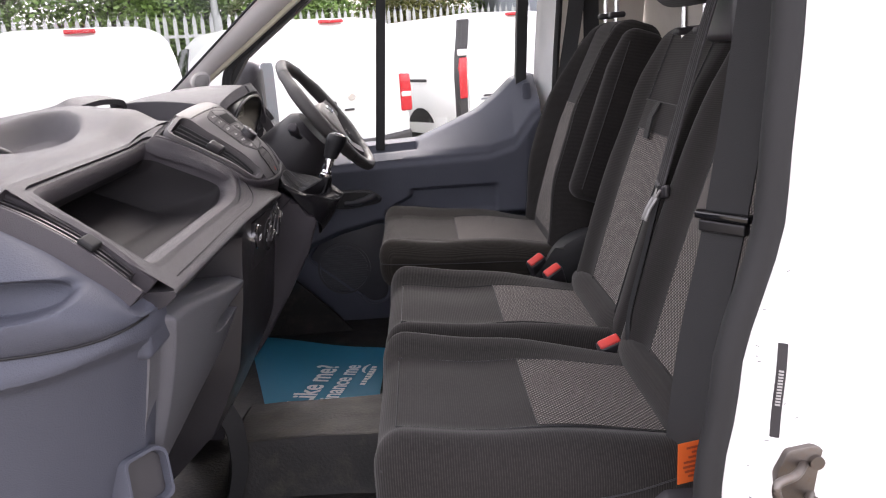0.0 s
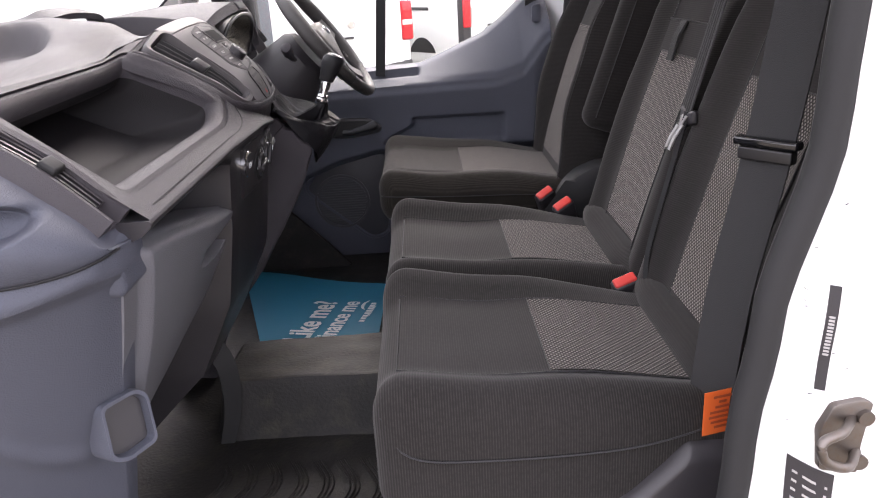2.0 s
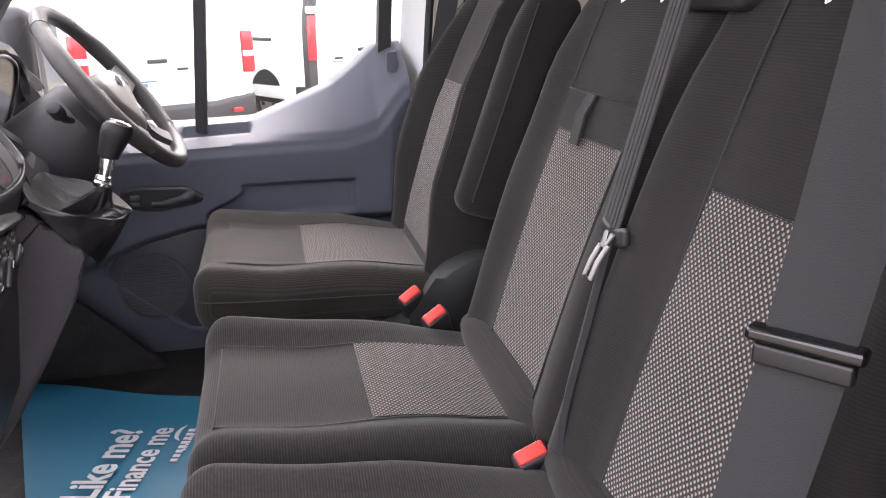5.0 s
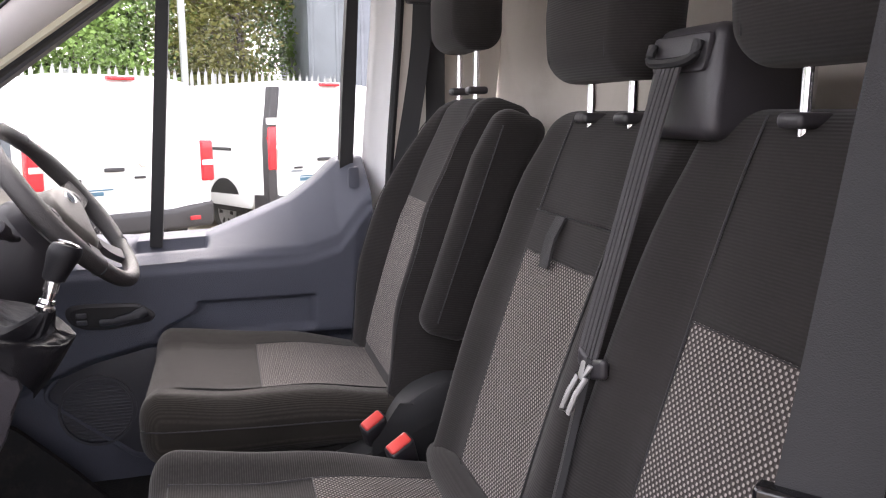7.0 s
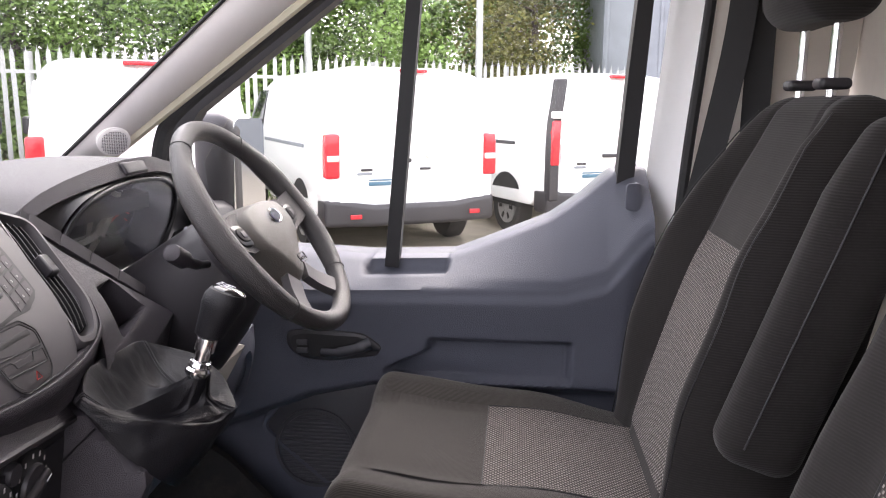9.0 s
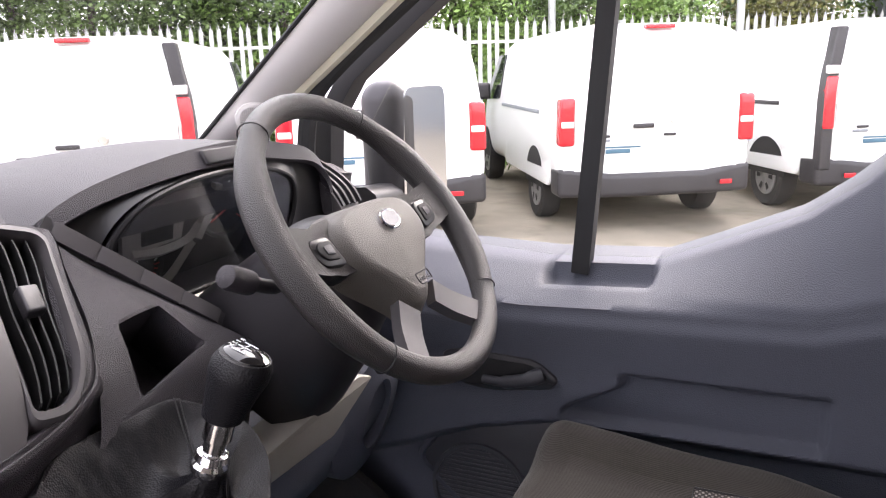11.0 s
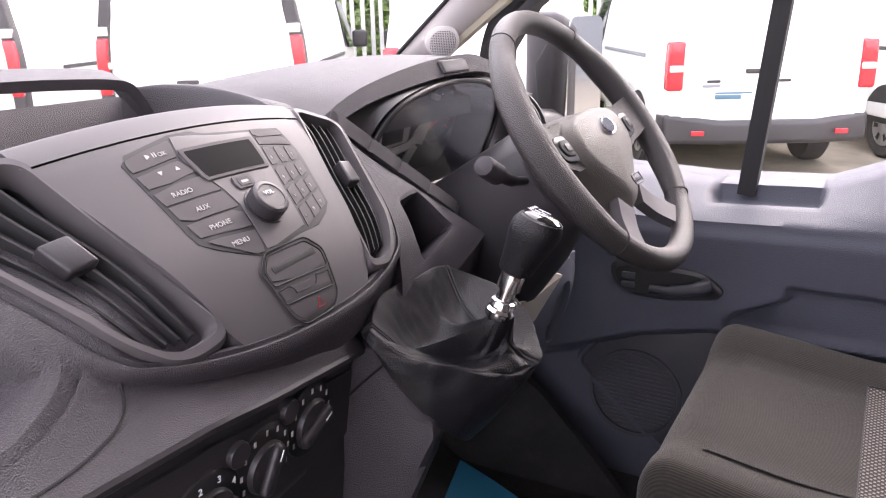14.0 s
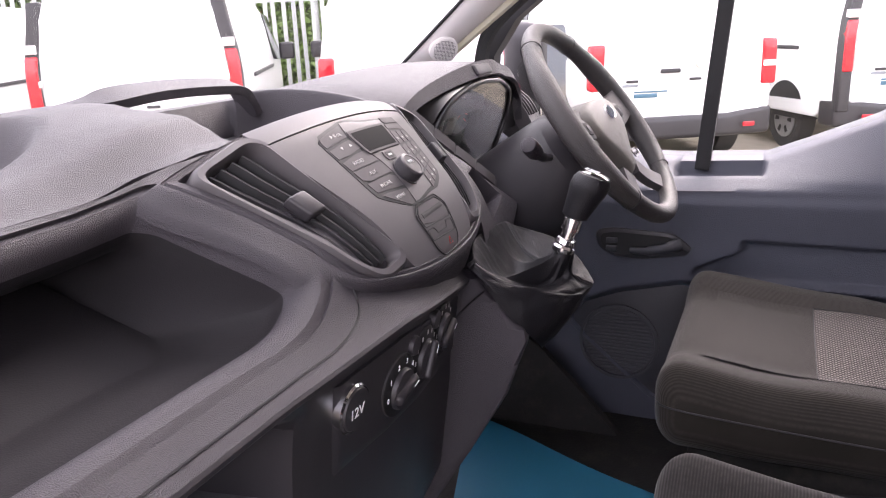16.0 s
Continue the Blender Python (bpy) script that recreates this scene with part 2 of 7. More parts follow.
def rpoly(pts, r, n=4):
    """A polygon in 2D with its corners rounded."""
    out, k = [], len(pts)
    for i in range(k):
        a, b, c = Vector(pts[i - 1]), Vector(pts[i]), Vector(pts[(i + 1) % k])
        rr = r[i] if isinstance(r, (list, tuple)) else r
        u, v = (a - b), (c - b)
        d = min(rr, u.length * 0.49, v.length * 0.49)
        p, q = b + u.normalized() * d, b + v.normalized() * d
        for j in range(n + 1):
            t = j / n
            out.append((1 - t) ** 2 * p + 2 * t * (1 - t) * b + t * t * q)
    return out


def resample(loop, n):
    """n points at even steps along a closed loop, from its first point on."""
    loop = [Vector(p) for p in loop]
    seg = [(loop[(i + 1) % len(loop)] - loop[i]).length for i in range(len(loop))]
    total, out, i, done = sum(seg), [], 0, 0.0
    for k in range(n):
        at = total * k / n
        while done + seg[i] < at - 1e-9:
            done += seg[i]
            i += 1
        t = (at - done) / seg[i] if seg[i] else 0
        out.append(loop[i].lerp(loop[(i + 1) % len(loop)], t))
    return out


def loft(bm, rings, close=True, caps=True):
    rows = [[bm.verts.new(p) for p in ring] for ring in rings]
    for a, b in zip(rows, rows[1:]):
        for i in range(len(a) if close else len(a) - 1):
            j = (i + 1) % len(a)
            bm.faces.new((a[i], a[j], b[j], b[i]))
    if caps and close:
        bm.faces.new(rows[0][::-1])
        bm.faces.new(rows[-1])
    return rows


def sheet(bm, nu, nv, fn, thick=None):
    """A grid of fn(u, v) for u, v from 0 to 1; thick: an offset by which a back sheet closes it."""
    top = [[fn(i / nu, j / nv) for j in range(nv + 1)] for i in range(nu + 1)]
    g = [[bm.verts.new(p) for p in row] for row in top]
    for i in range(nu):
        for j in range(nv):
            bm.faces.new((g[i][j], g[i + 1][j], g[i + 1][j + 1], g[i][j + 1]))
    if thick is not None:
        t = Vector(thick)
        edge = [(i, 0) for i in range(nu)] + [(nu, j) for j in range(nv)] + [(i, nv) for i in range(nu, 0, -1)] + [(0, j) for j in range(nv, 0, -1)]
        low = [[bm.verts.new(Vector(p) + t) for p in row] for row in top]
        for i in range(nu):
            for j in range(nv):
                bm.faces.new((low[i][j], low[i][j + 1], low[i + 1][j + 1], low[i + 1][j]))
        for k in range(len(edge)):
            (a, b), (c, d) = edge[k], edge[(k + 1) % len(edge)]
            bm.faces.new((g[a][b], low[a][b], low[c][d], g[c][d]))


def rbox(bm, lo, hi, r=0.01, n=3, seg=(1, 1, 1), fn=None):
    """A box with rounded edges, cut into seg pieces along its axes, each point then moved by fn."""
    lo, hi = Vector(lo), Vector(hi)
    r = min(r, *[(hi[k] - lo[k]) * 0.499 for k in range(3)])
    cuts = []
    for k in range(3):
        a = [lo[k] + r * (1 - math.tan(math.pi / 4 * (1 - j / n))) for j in range(n)]
        b = [lo[k] + r + (hi[k] - lo[k] - 2 * r) * j / seg[k] for j in range(seg[k] + 1)]
        cuts.append(a + b + [lo[k] + hi[k] - x for x in reversed(a)])
    made = {}

    def vert(i, j, k):
        if (i, j, k) not in made:
            q = Vector((cuts[0][i], cuts[1][j], cuts[2][k]))
            c = Vector([min(max(q[m], lo[m] + r), hi[m] - r) for m in range(3)])
            d = q - c
            if d.length > 1e-9:
                q = c + d.normalized() * r
            made[i, j, k] = bm.verts.new(fn(q) if fn else q)
        return made[i, j, k]

    size = [len(c) - 1 for c in cuts]
    for ax in range(3):
        p, q = (ax + 1) % 3, (ax + 2) % 3
        for side in (0, size[ax]):
            for i in range(size[p]):
                for j in range(size[q]):
                    idx = []
                    for di, dj in ((0, 0), (1, 0), (1, 1), (0, 1)):
                        t = [0, 0, 0]
                        t[ax], t[p], t[q] = side, i + di, j + dj
                        idx.append(vert(*t))
                    bm.faces.new(idx)


def tube(bm, pts, r, n=10, closed=False, flat=1.0, up=(0, 0, 1)):
    """A tube along points; r may be a list; flat squashes it along its second axis."""
    pts = [Vector(p) for p in pts]
    k, rings = len(pts), []
    for i in range(k):
        a = pts[(i - 1) % k] if closed or i else pts[i]
        b = pts[(i + 1) % k] if closed or i < k - 1 else pts[i]
        d = (b - a).normalized()
        side = d.cross(Vector(up))
        side = side.normalized() if side.length > 1e-4 else d.orthogonal().normalized()
        top = side.cross(d)
        rr = r[i] if isinstance(r, (list, tuple)) else r
        rings.append([pts[i] + rr * (math.cos(x) * side + flat * math.sin(x) * top) for x in [2 * math.pi * j / n for j in range(n)]])
    if closed:
        rows = [[bm.verts.new(p) for p in ring] for ring in rings]
        for i in range(k):
            a, b = rows[i], rows[(i + 1) % k]
            for j in range(n):
                bm.faces.new((a[j], a[(j + 1) % n], b[(j + 1) % n], b[j]))
    else:
        loft(bm, rings)


def strap(bm, pts, width, thick, across):
    """A flat band along points, of that width along the vectors across (one, or one a point)."""
    rings, pts = [], [Vector(p) for p in pts]
    for i, p in enumerate(pts):
        d = (pts[min(i + 1, len(pts) - 1)] - pts[max(i - 1, 0)]).normalized()
        c = Vector(across[i] if isinstance(across, list) else across)
        c = (c - d * c.dot(d)).normalized()
        nrm = d.cross(c)
        w = width[i] if isinstance(width, list) else width
        rings.append([p + c * w / 2 * s + nrm * thick / 2 * t for s, t in ((-1, -1), (1, -1), (1, 1), (-1, 1))])
    loft(bm, rings)


def slab(bm, poly, place, d0, d1, bevel=0.0):
    """A polygon of 2D points raised from d0 to d1; place(a, b, d) lays a point into the world. bevel shrinks the outer face."""
    mid = sum((Vector(p) for p in poly), Vector((0, 0))) / len(poly)

    def shrunk(e):
        k, out = len(poly), []
        for i in range(k):
            a, b, c = Vector(poly[i - 1]), Vector(poly[i]), Vector(poly[(i + 1) % k])
            t = (c - a)
            if t.length < 1e-9:
                out.append(b)
                continue
            nn = Vector((-t.y, t.x)).normalized()
            if nn.dot(mid - b) < 0:
                nn = -nn
            out.append(b + nn * e)
        return out
    rings = [[place(p[0], p[1], d0) for p in poly]]
    if bevel:
        s = 1 if d1 > d0 else -1
        rings.append([place(p[0], p[1], d1 - s * bevel) for p in poly])
        rings.append([place(p[0], p[1], d1 - s * bevel * 0.3) for p in shrunk(bevel * 0.35)])
        rings.append([place(p[0], p[1], d1) for p in shrunk(bevel)])
    else:
        rings.append([place(p[0], p[1], d1) for p in poly])
    loft(bm, rings)


def smooth(a, b, x):
    t = min(max((x - a) / (b - a), 0.0), 1.0)
    return t * t * (3 - 2 * t)


def path_value(table, x):
    """A smooth line through (x, value) pairs."""
    if x <= table[0][0]:
        return table[0][1]
    for (x0, a), (x1, b) in zip(table, table[1:]):
        if x <= x1:
            return a + (b - a) * smooth(0, 1, (x - x0) / (x1 - x0))
    return table[-1][1]


def line_value(table, x):
    return float(np.interp(x, [t[0] for t in table], [t[1] for t in table]))



# ---- the cab: floor, walls, pillars, roof ----
YC = 1.335          # the cab's middle line
GROUND = -0.48


def mirror_y(p):
    return Vector((p[0], 2 * YC - p[1], p[2]))


FLOOR_Z = 0.12


def floor_point(u, v):
    x, y = -1.12 + 1.76 * u, 0.44 + 1.86 * v
    z = FLOOR_Z + 0.33 * smooth(-0.78, -1.12, x) + 0.006 * noise.noise(V(x * 4, y * 4, 0.3)) + 0.003 * noise.noise(V(x * 15, y * 15, 2))
    return (x, y, z)


bm = bmesh.new()
sheet(bm, 70, 74, floor_point, (0, 0, -0.06))
tagged(part("floor", bm, M_MAT), "worn black rubber cab floor with scuffs and dirt", "floor", kind="structure")

# step well below the open door
bm = bmesh.new()
rbox(bm, (-0.62, 0.30, -0.12), (0.22, 0.437, 0.10), 0.015)
for k in range(26):
    rbox(bm, (-0.60 + k * 0.031, 0.32, 0.099), (-0.588 + k * 0.031, 0.425, 0.105), 0.003, 1)
tagged(part("door_sill", bm, M_RUBBER), "ribbed black plastic door sill of the cab", "sill", kind="structure")

# bulkhead behind the seats
bm = bmesh.new()


def bulkhead_point(u, v):
    y, z = 0.36 + 1.98 * u, 0.08 + 1.54 * v
    press = 0.012 * smooth(0.0, 0.02, 0.36 - math.hypot((y - 1.30) * 0.9, (z - 1.25) * 1.2)) + 0.012 * smooth(0, 0.02, 0.2 - math.hypot(y - 1.98, (z - 1.3)))
    return (0.62 - press + 0.004 * noise.noise(V(y * 2, z * 2, 5)), y, z)


sheet(bm, 90, 70, bulkhead_point, (0.03, 0, 0))
tagged(part("bulkhead", bm, M_BULK), "pale beige bulkhead panel with scuffs and pressed shapes", "bulkhead", kind="structure")

# roof lining
bm = bmesh.new()
sheet(bm, 16, 16, lambda u, v: (-0.36 + 0.99 * u, 0.36 + 2.08 * v, 1.60 + 0.03 * math.sin(math.pi * v) - 0.05 * (1 - u) ** 3), (0, 0, 0.05))
tagged(part("ceiling", bm, M_PILLAR), "pale fabric roof lining of the cab", "ceiling", kind="structure")

# cant rail above the driver's door
bm = bmesh.new()
rbox(bm, (-0.42, 2.375, 1.545), (0.64, 2.44, 1.67), 0.012)
tagged(part("wall_cant_rail", bm, M_WHITE), "white painted roof rail above the driver's door", "roof rail", kind="structure")

# cab front wall below the windscreen and the side wall under the driver's door
bm = bmesh.new()
rbox(bm, (-1.36, 0.38, 0.0), (-1.30, 2.36, 0.90), 0.02)
tagged(part("firewall", bm, M_BLACK), "black firewall at the front of the cab", "wall", kind="structure")


# windscreen
def screen_x(y, z):
    return -0.965 + (z - 0.947) / 0.85 - 0.30 * (1 - ((y - YC) / 0.86) ** 2)


bm = bmesh.new()
sheet(bm, 24, 14, lambda u, v: (screen_x(0.52 + 1.63 * u, 0.88 + 0.70 * v), 0.52 + 1.63 * u, 0.88 + 0.70 * v), (-0.005, 0, 0.004))
ws = part("window_1", bm, M_GLASS)
ws.visible_shadow = False
tagged(ws, "clear curved windscreen glass of the cab", "windscreen", kind="structure")

# scuttle panel outside the windscreen base and bonnet
bm = bmesh.new()
sheet(bm, 10, 16, lambda u, v: (-1.38 - 0.75 * u, 0.45 + 1.77 * v, 0.865 - 0.20 * u ** 1.6 - 0.12 * abs(2 * v - 1) ** 3), (0, 0, -0.03))
tagged(part("bonnet", bm, M_WHITE), "white painted bonnet in front of the windscreen", "bonnet", kind="structure")


# A-pillar trims
def pillar_sheet(flip, mat, name, label):
    bm = bmesh.new()

    def fn(u, v):
        z = 0.90 + 0.70 * u
        a = Vector((-0.80 + (z - 1.096) / 0.87, 2.165, z))
        b = Vector((-0.775 + (z - 1.057) / 0.74, 2.240, z))
        p = a.lerp(b, v)
        bulge = 0.02 * math.sin(math.pi * min(1, max(0, v))) ** 0.8
        p += Vector((0.50, -0.78, -0.30)) * bulge * 0.7
        return mirror_y(p) if flip else p
    sheet(bm, 20, 12, fn, (-0.02, 0.05 if not flip else -0.05, 0))
    return tagged(part(name, bm, mat), label, "pillar", kind="structure")


pillar_sheet(False, M_PILLAR, "trim_pillar_driver", "pale grey plastic windscreen pillar trim")
pillar_sheet(True, M_PILLAR, "trim_pillar_passenger", "pale grey plastic windscreen pillar trim at the open door")

bm = bmesh.new()
tube(bm, [(-0.804 + (z - 1.096) / 0.87, 2.163, z) for z in (0.90, 1.2, 1.6)], 0.004, 6)
tagged(part("trim_glass_edge", bm, M_RUBBER), "black edge of the windscreen beside the pillar", "seal", kind="structure")

# painted door frame between the pillar trim and the door seal
bm = bmesh.new()
tube(bm, [(-0.785 + (z - 1.057) / 0.74 + 0.010, 2.246, z) for z in (0.86, 0.98, 1.1, 1.2, 1.4, 1.6)], 0.014, 8)
tagged(part("trim_door_aperture", bm, M_CREAM), "cream painted edge of the door aperture", "trim", kind="structure")
bm = bmesh.new()
tube(bm, spline([(-0.80, 2.262, 0.74), (-0.795, 2.262, 0.90), (-0.775, 2.262, 1.02), (-0.715, 2.262, 1.09), (-0.56, 2.262, 1.205), (-0.36, 2.262, 1.353), (-0.10, 2.262, 1.545)], 5), 0.017, 8)
tagged(part("trim_pillar_seal", bm, M_RUBBER), "black rubber seal along the windscreen pillar", "seal", kind="structure")

# driver's side B-pillar: painted strip, seal and beige trim
bm = bmesh.new()
sheet(bm, 10, 6, lambda u, v: (0.252 + 0.05 * v + 0.045 * smooth(0.75, 1.5, 0.1 + 1.5 * u), 2.36 - 0.09 * v ** 2, 0.1 + 1.5 * u), (0.01, 0.03, 0))
tagged(part("pillar_paint", bm, M_WHITE), "white painted door pillar on the driver's side", "pillar", kind="structure")
bm = bmesh.new()
tube(bm, [(0.312 + 0.045 * smooth(0.75, 1.5, z), 2.262, z) for z in np.linspace(0.12, 1.6, 14)], 0.011, 8)
tagged(part("trim_seal", bm, M_RUBBER), "black rubber door seal", "seal", kind="structure")
bm = bmesh.new()
sheet(bm, 14, 10, lambda u, v: (0.325 + 0.045 * smooth(0.75, 1.5, 0.1 + 1.5 * u) + (0.62 - 0.36) * v, 2.265 - 0.045 * math.sin(math.pi * min(1, v * 1.6) / 2), 0.1 + 1.5 * u), (0, 0.03, 0))
tagged(part("trim_pillar_rear", bm, M_BULK), "beige plastic pillar trim behind the driver's door", "pillar", kind="structure")


# passenger side door pillar, white paint outside
def pillar_edge(z):
    return path_value([(-0.3, 0.13), (0.10, 0.14), (0.537, 0.182), (0.66, 0.198), (0.883, 0.244), (1.086, 0.252), (1.7, 0.258)], z)


def white_pillar(u, v):
    z = -0.3 + 1.95 * u
    w = v * 1.5
    x = pillar_edge(z) + 0.10 * min(v / 0.25, 1) + 1.2 * max(0, v - 0.25)
    y = 0.425 - 0.03 * smooth(0, 0.16, v) - 0.085 * smooth(0.2, 0.42, v) - 0.03 * smooth(0.6, 1, v)
    return (x, y, z)


bm = bmesh.new()
sheet(bm, 60, 40, white_pillar, (0.0, 0.02, 0))
pb = tagged(part("wall_door_pillar", bm, M_WHITE), "white painted door pillar and body side with scuff marks", "pillar", kind="structure")
bm = bmesh.new()
tube(bm, [(pillar_edge(z) - 0.012, 0.432, z) for z in np.linspace(-0.3, 1.65, 50)], 0.017, 10)
tagged(part("trim_door_seal", bm, M_RUBBER), "black rubber door seal along the pillar", "seal", kind="structure")
bm = bmesh.new()
sheet(bm, 40, 8, lambda u, v: (pillar_edge(0.05 + 1.6 * u) - 0.02 + 0.40 * v ** 2, 0.44 + 0.09 * v ** 0.6, 0.05 + 1.6 * u), (0.02, -0.02, 0))
tagged(part("trim_pillar_inner", bm, M_BLACK), "black plastic inner trim of the door pillar", "trim", kind="structure")

# door striker
striker = thing("door_striker", "worn steel door striker bolted to the white pillar", "striker")
SX, SY, SZ = 0.262, 0.394, 0.555
bm = bmesh.new()
slab(bm, rpoly([(-0.026, -0.038), (0.018, -0.045), (0.03, -0.02), (0.03, 0.035), (0.012, 0.045), (-0.018, 0.04), (-0.03, 0.01)], 0.006),
     lambda a, b, d: V(SX + a, SY - d, SZ + b), -0.01, 0.006, 0.002)
part("plate", bm, M_STEEL, striker)
bm = bmesh.new()
tube(bm, spline([(SX + 0.006, SY, SZ + 0.022), (SX - 0.02, SY - 0.03, SZ + 0.024), (SX - 0.045, SY - 0.04, SZ + 0.02), (SX - 0.04, SY - 0.04, SZ - 0.002), (SX - 0.01, SY - 0.03, SZ - 0.018), (SX + 0.015, SY, SZ - 0.018)], 6), 0.0052, 10)
part("loop", bm, M_STEEL, striker)
for dz in (0.025, -0.028):
    bm = bmesh.new()
    tube(bm, [(SX + 0.014, SY - 0.004, SZ + dz), (SX + 0.014, SY - 0.012, SZ + dz)], 0.0085, 12)
    part("bolt", bm, M_STEEL, striker)


def decal(name, mat, a, b, c, d, lift=0.0):
    """A thin plate over four corners."""
    bm = bmesh.new()
    q = [Vector(p) for p in (a, b, c, d)]
    nrm = (q[1] - q[0]).cross(q[3] - q[0]).normalized()
    loft(bm, [[p + nrm * (lift - 0.0004) for p in q], [p + nrm * (lift + 0.0004) for p in q]])
    return bm


def text_mesh(name, body, size, m, mat, parent, label="", align="LEFT", bold=0.0):
    """Raised writing with the built-in font, turned into a mesh."""
    cu = bpy.data.curves.new(name, "FONT")
    cu.body, cu.size, cu.extrude, cu.align_x = body, size, 0.0003, align
    cu.resolution_u, cu.offset = 3, bold
    tmp = bpy.data.objects.new(name, cu)
    scene.collection.objects.link(tmp)
    dg = bpy.context.evaluated_depsgraph_get()
    me = bpy.data.meshes.new_from_object(tmp.evaluated_get(dg))
    bpy.data.objects.remove(tmp)
    me.materials.clear()
    me.materials.append(mat)
    me.transform(m)
    ob = new(name, me)
    if parent:
        ob.parent = parent
    if label:
        ob["label"] = label
    return ob


def axes_matrix(origin, right, up):
    """A pose with x along right and y along up."""
    r = Vector(right).normalized()
    u = Vector(up)
    u = (u - r * u.dot(r)).normalized()
    n = r.cross(u)
    return Matrix((( r.x, u.x, n.x, origin[0]), (r.y, u.y, n.y, origin[1]), (r.z, u.z, n.z, origin[2]), (0, 0, 0, 1)))


# stickers and scuffs on the white pillar
def on_pillar(x, z, lift=0.0015):
    v = (x - pillar_edge(z)) * 2.5
    return Vector((x, 0.425 - 0.03 * smooth(0, 0.16, v) - 0.085 * smooth(0.2, 0.42, v) - lift, z))


sticker = thing("pillar_sticker", "narrow black sticker with pale print on the white pillar", "sticker", "pillar stickers")
bm = bmesh.new()
sheet(bm, 2, 8, lambda u, v: on_pillar(0.2295 + 0.0085 * u + 0.007 * v, 0.606 + 0.113 * v), (0, 0.0012, 0))
part("backing", bm, M_BLACK, sticker)
for k in range(12):
    bm = bmesh.new()
    v0 = 0.34 + 0.033 * k
    sheet(bm, 1, 1, lambda u, v: on_pillar(0.2315 + 0.0045 * u + 0.007 * (v0 + 0.02 * v), 0.606 + 0.113 * (v0 + 0.02 * v), 0.0019), (0, 0.0003, 0))
    part("print_bar", bm, M_LABELGREY, sticker)
sticker = thing("pillar_sticker", "small black label with fine print below the door striker", "sticker", "pillar stickers")
bm = bmesh.new()
sheet(bm, 4, 8, lambda u, v: on_pillar(0.212 + 0.045 * u, 0.44 + 0.085 * v - 0.02 * u), (0, 0.0012, 0))
part("backing", bm, M_BLACK, sticker)
for k in range(6):
    bm = bmesh.new()
    sheet(bm, 2, 1, lambda u, v: on_pillar(0.217 + 0.034 * u, 0.505 - 0.011 * k + 0.003 * v - 0.018 * u, 0.0019), (0, 0.0003, 0))
    part("print_bar", bm, M_LABELGREY, sticker)
bm = bmesh.new()
rs = random.Random(3)
for x, z in ((0.225, 0.755), (0.218, 0.712), (0.2175, 0.70), (0.2195, 0.694), (0.256, 0.633), (0.243, 0.648), (0.227, 0.60), (0.21, 0.565), (0.262, 0.74), (0.248, 0.80)):
    L, w, a = rs.uniform(0.001, 0.0035), rs.uniform(0.0003, 0.0007), rs.uniform(-0.6, 0.9)
    q = [on_pillar(x + L * math.cos(a) * i - w * math.sin(a) * j, z + L * math.sin(a) * i + w * math.cos(a) * j, 0.0008) for i, j in ((-1, -1), (1, -0.4), (1, 0.4), (-1, 1))]
    bm.faces.new([bm.verts.new(p) for p in q])
part("scuff_marks", bm, M_TRIMDARK, pb, "small dark scuffs in the paint")

# ---- seats ----
def bolster(x, x1, side):
    """The side rolls of a cushion; the inner one is highest amidships and fades towards the backrest."""
    return 0.8 if side < 0 else 1.25 * smooth(x1 + 0.02, x1 - 0.42, x)


def cushion_fn(yc, half, lift, x0, x1, ztop):
    """Side bolsters, a soft front roll and a dip towards the backrest."""
    def fn(q):
        d = abs(q.y - yc) / half
        up = smooth(ztop - 0.12, ztop, q.z)
        z = q.z + up * (lift * smooth(0.52, 0.80, d) * (1 - 0.4 * smooth(0.85, 1.0, d)) * bolster(q.x, x1, q.y - yc) - 0.03 * smooth(x1 - 0.25, x1, q.x) + 0.02 * smooth(x0 + 0.2, x0, q.x))
        z += 0.003 * noise.noise(V(q.x * 9, q.y * 9, yc))
        return Vector((q.x, q.y, z))
    return fn


def cloth_patch(parent, name, mat, fn, nu=24, nv=24, label=""):
    bm = bmesh.new()
    sheet(bm, nu, nv, fn)
    return part(name, bm, mat, parent, label)


def seam(parent, pts, mat=None, r=0.0022):
    bm = bmesh.new()
    tube(bm, [Vector(p) - Vector((0, 0, 0.0012)) for p in pts], r * 0.7, 5)
    return part("seam", bm, mat or M_DEEP, parent)


class Back:
    """A backrest's own axes: a up along it, y across, c out of its front."""
    def __init__(self, x, z, lean):
        self.o, s, c = Vector((x, 0, z)), math.sin(radians(lean)), math.cos(radians(lean))
        self.up, self.out = Vector((s, 0, c)), Vector((-c, 0, s))

    def __call__(self, a, y, c):
        p = self.o + self.up * a + self.out * c
        return Vector((p.x, y, p.z))


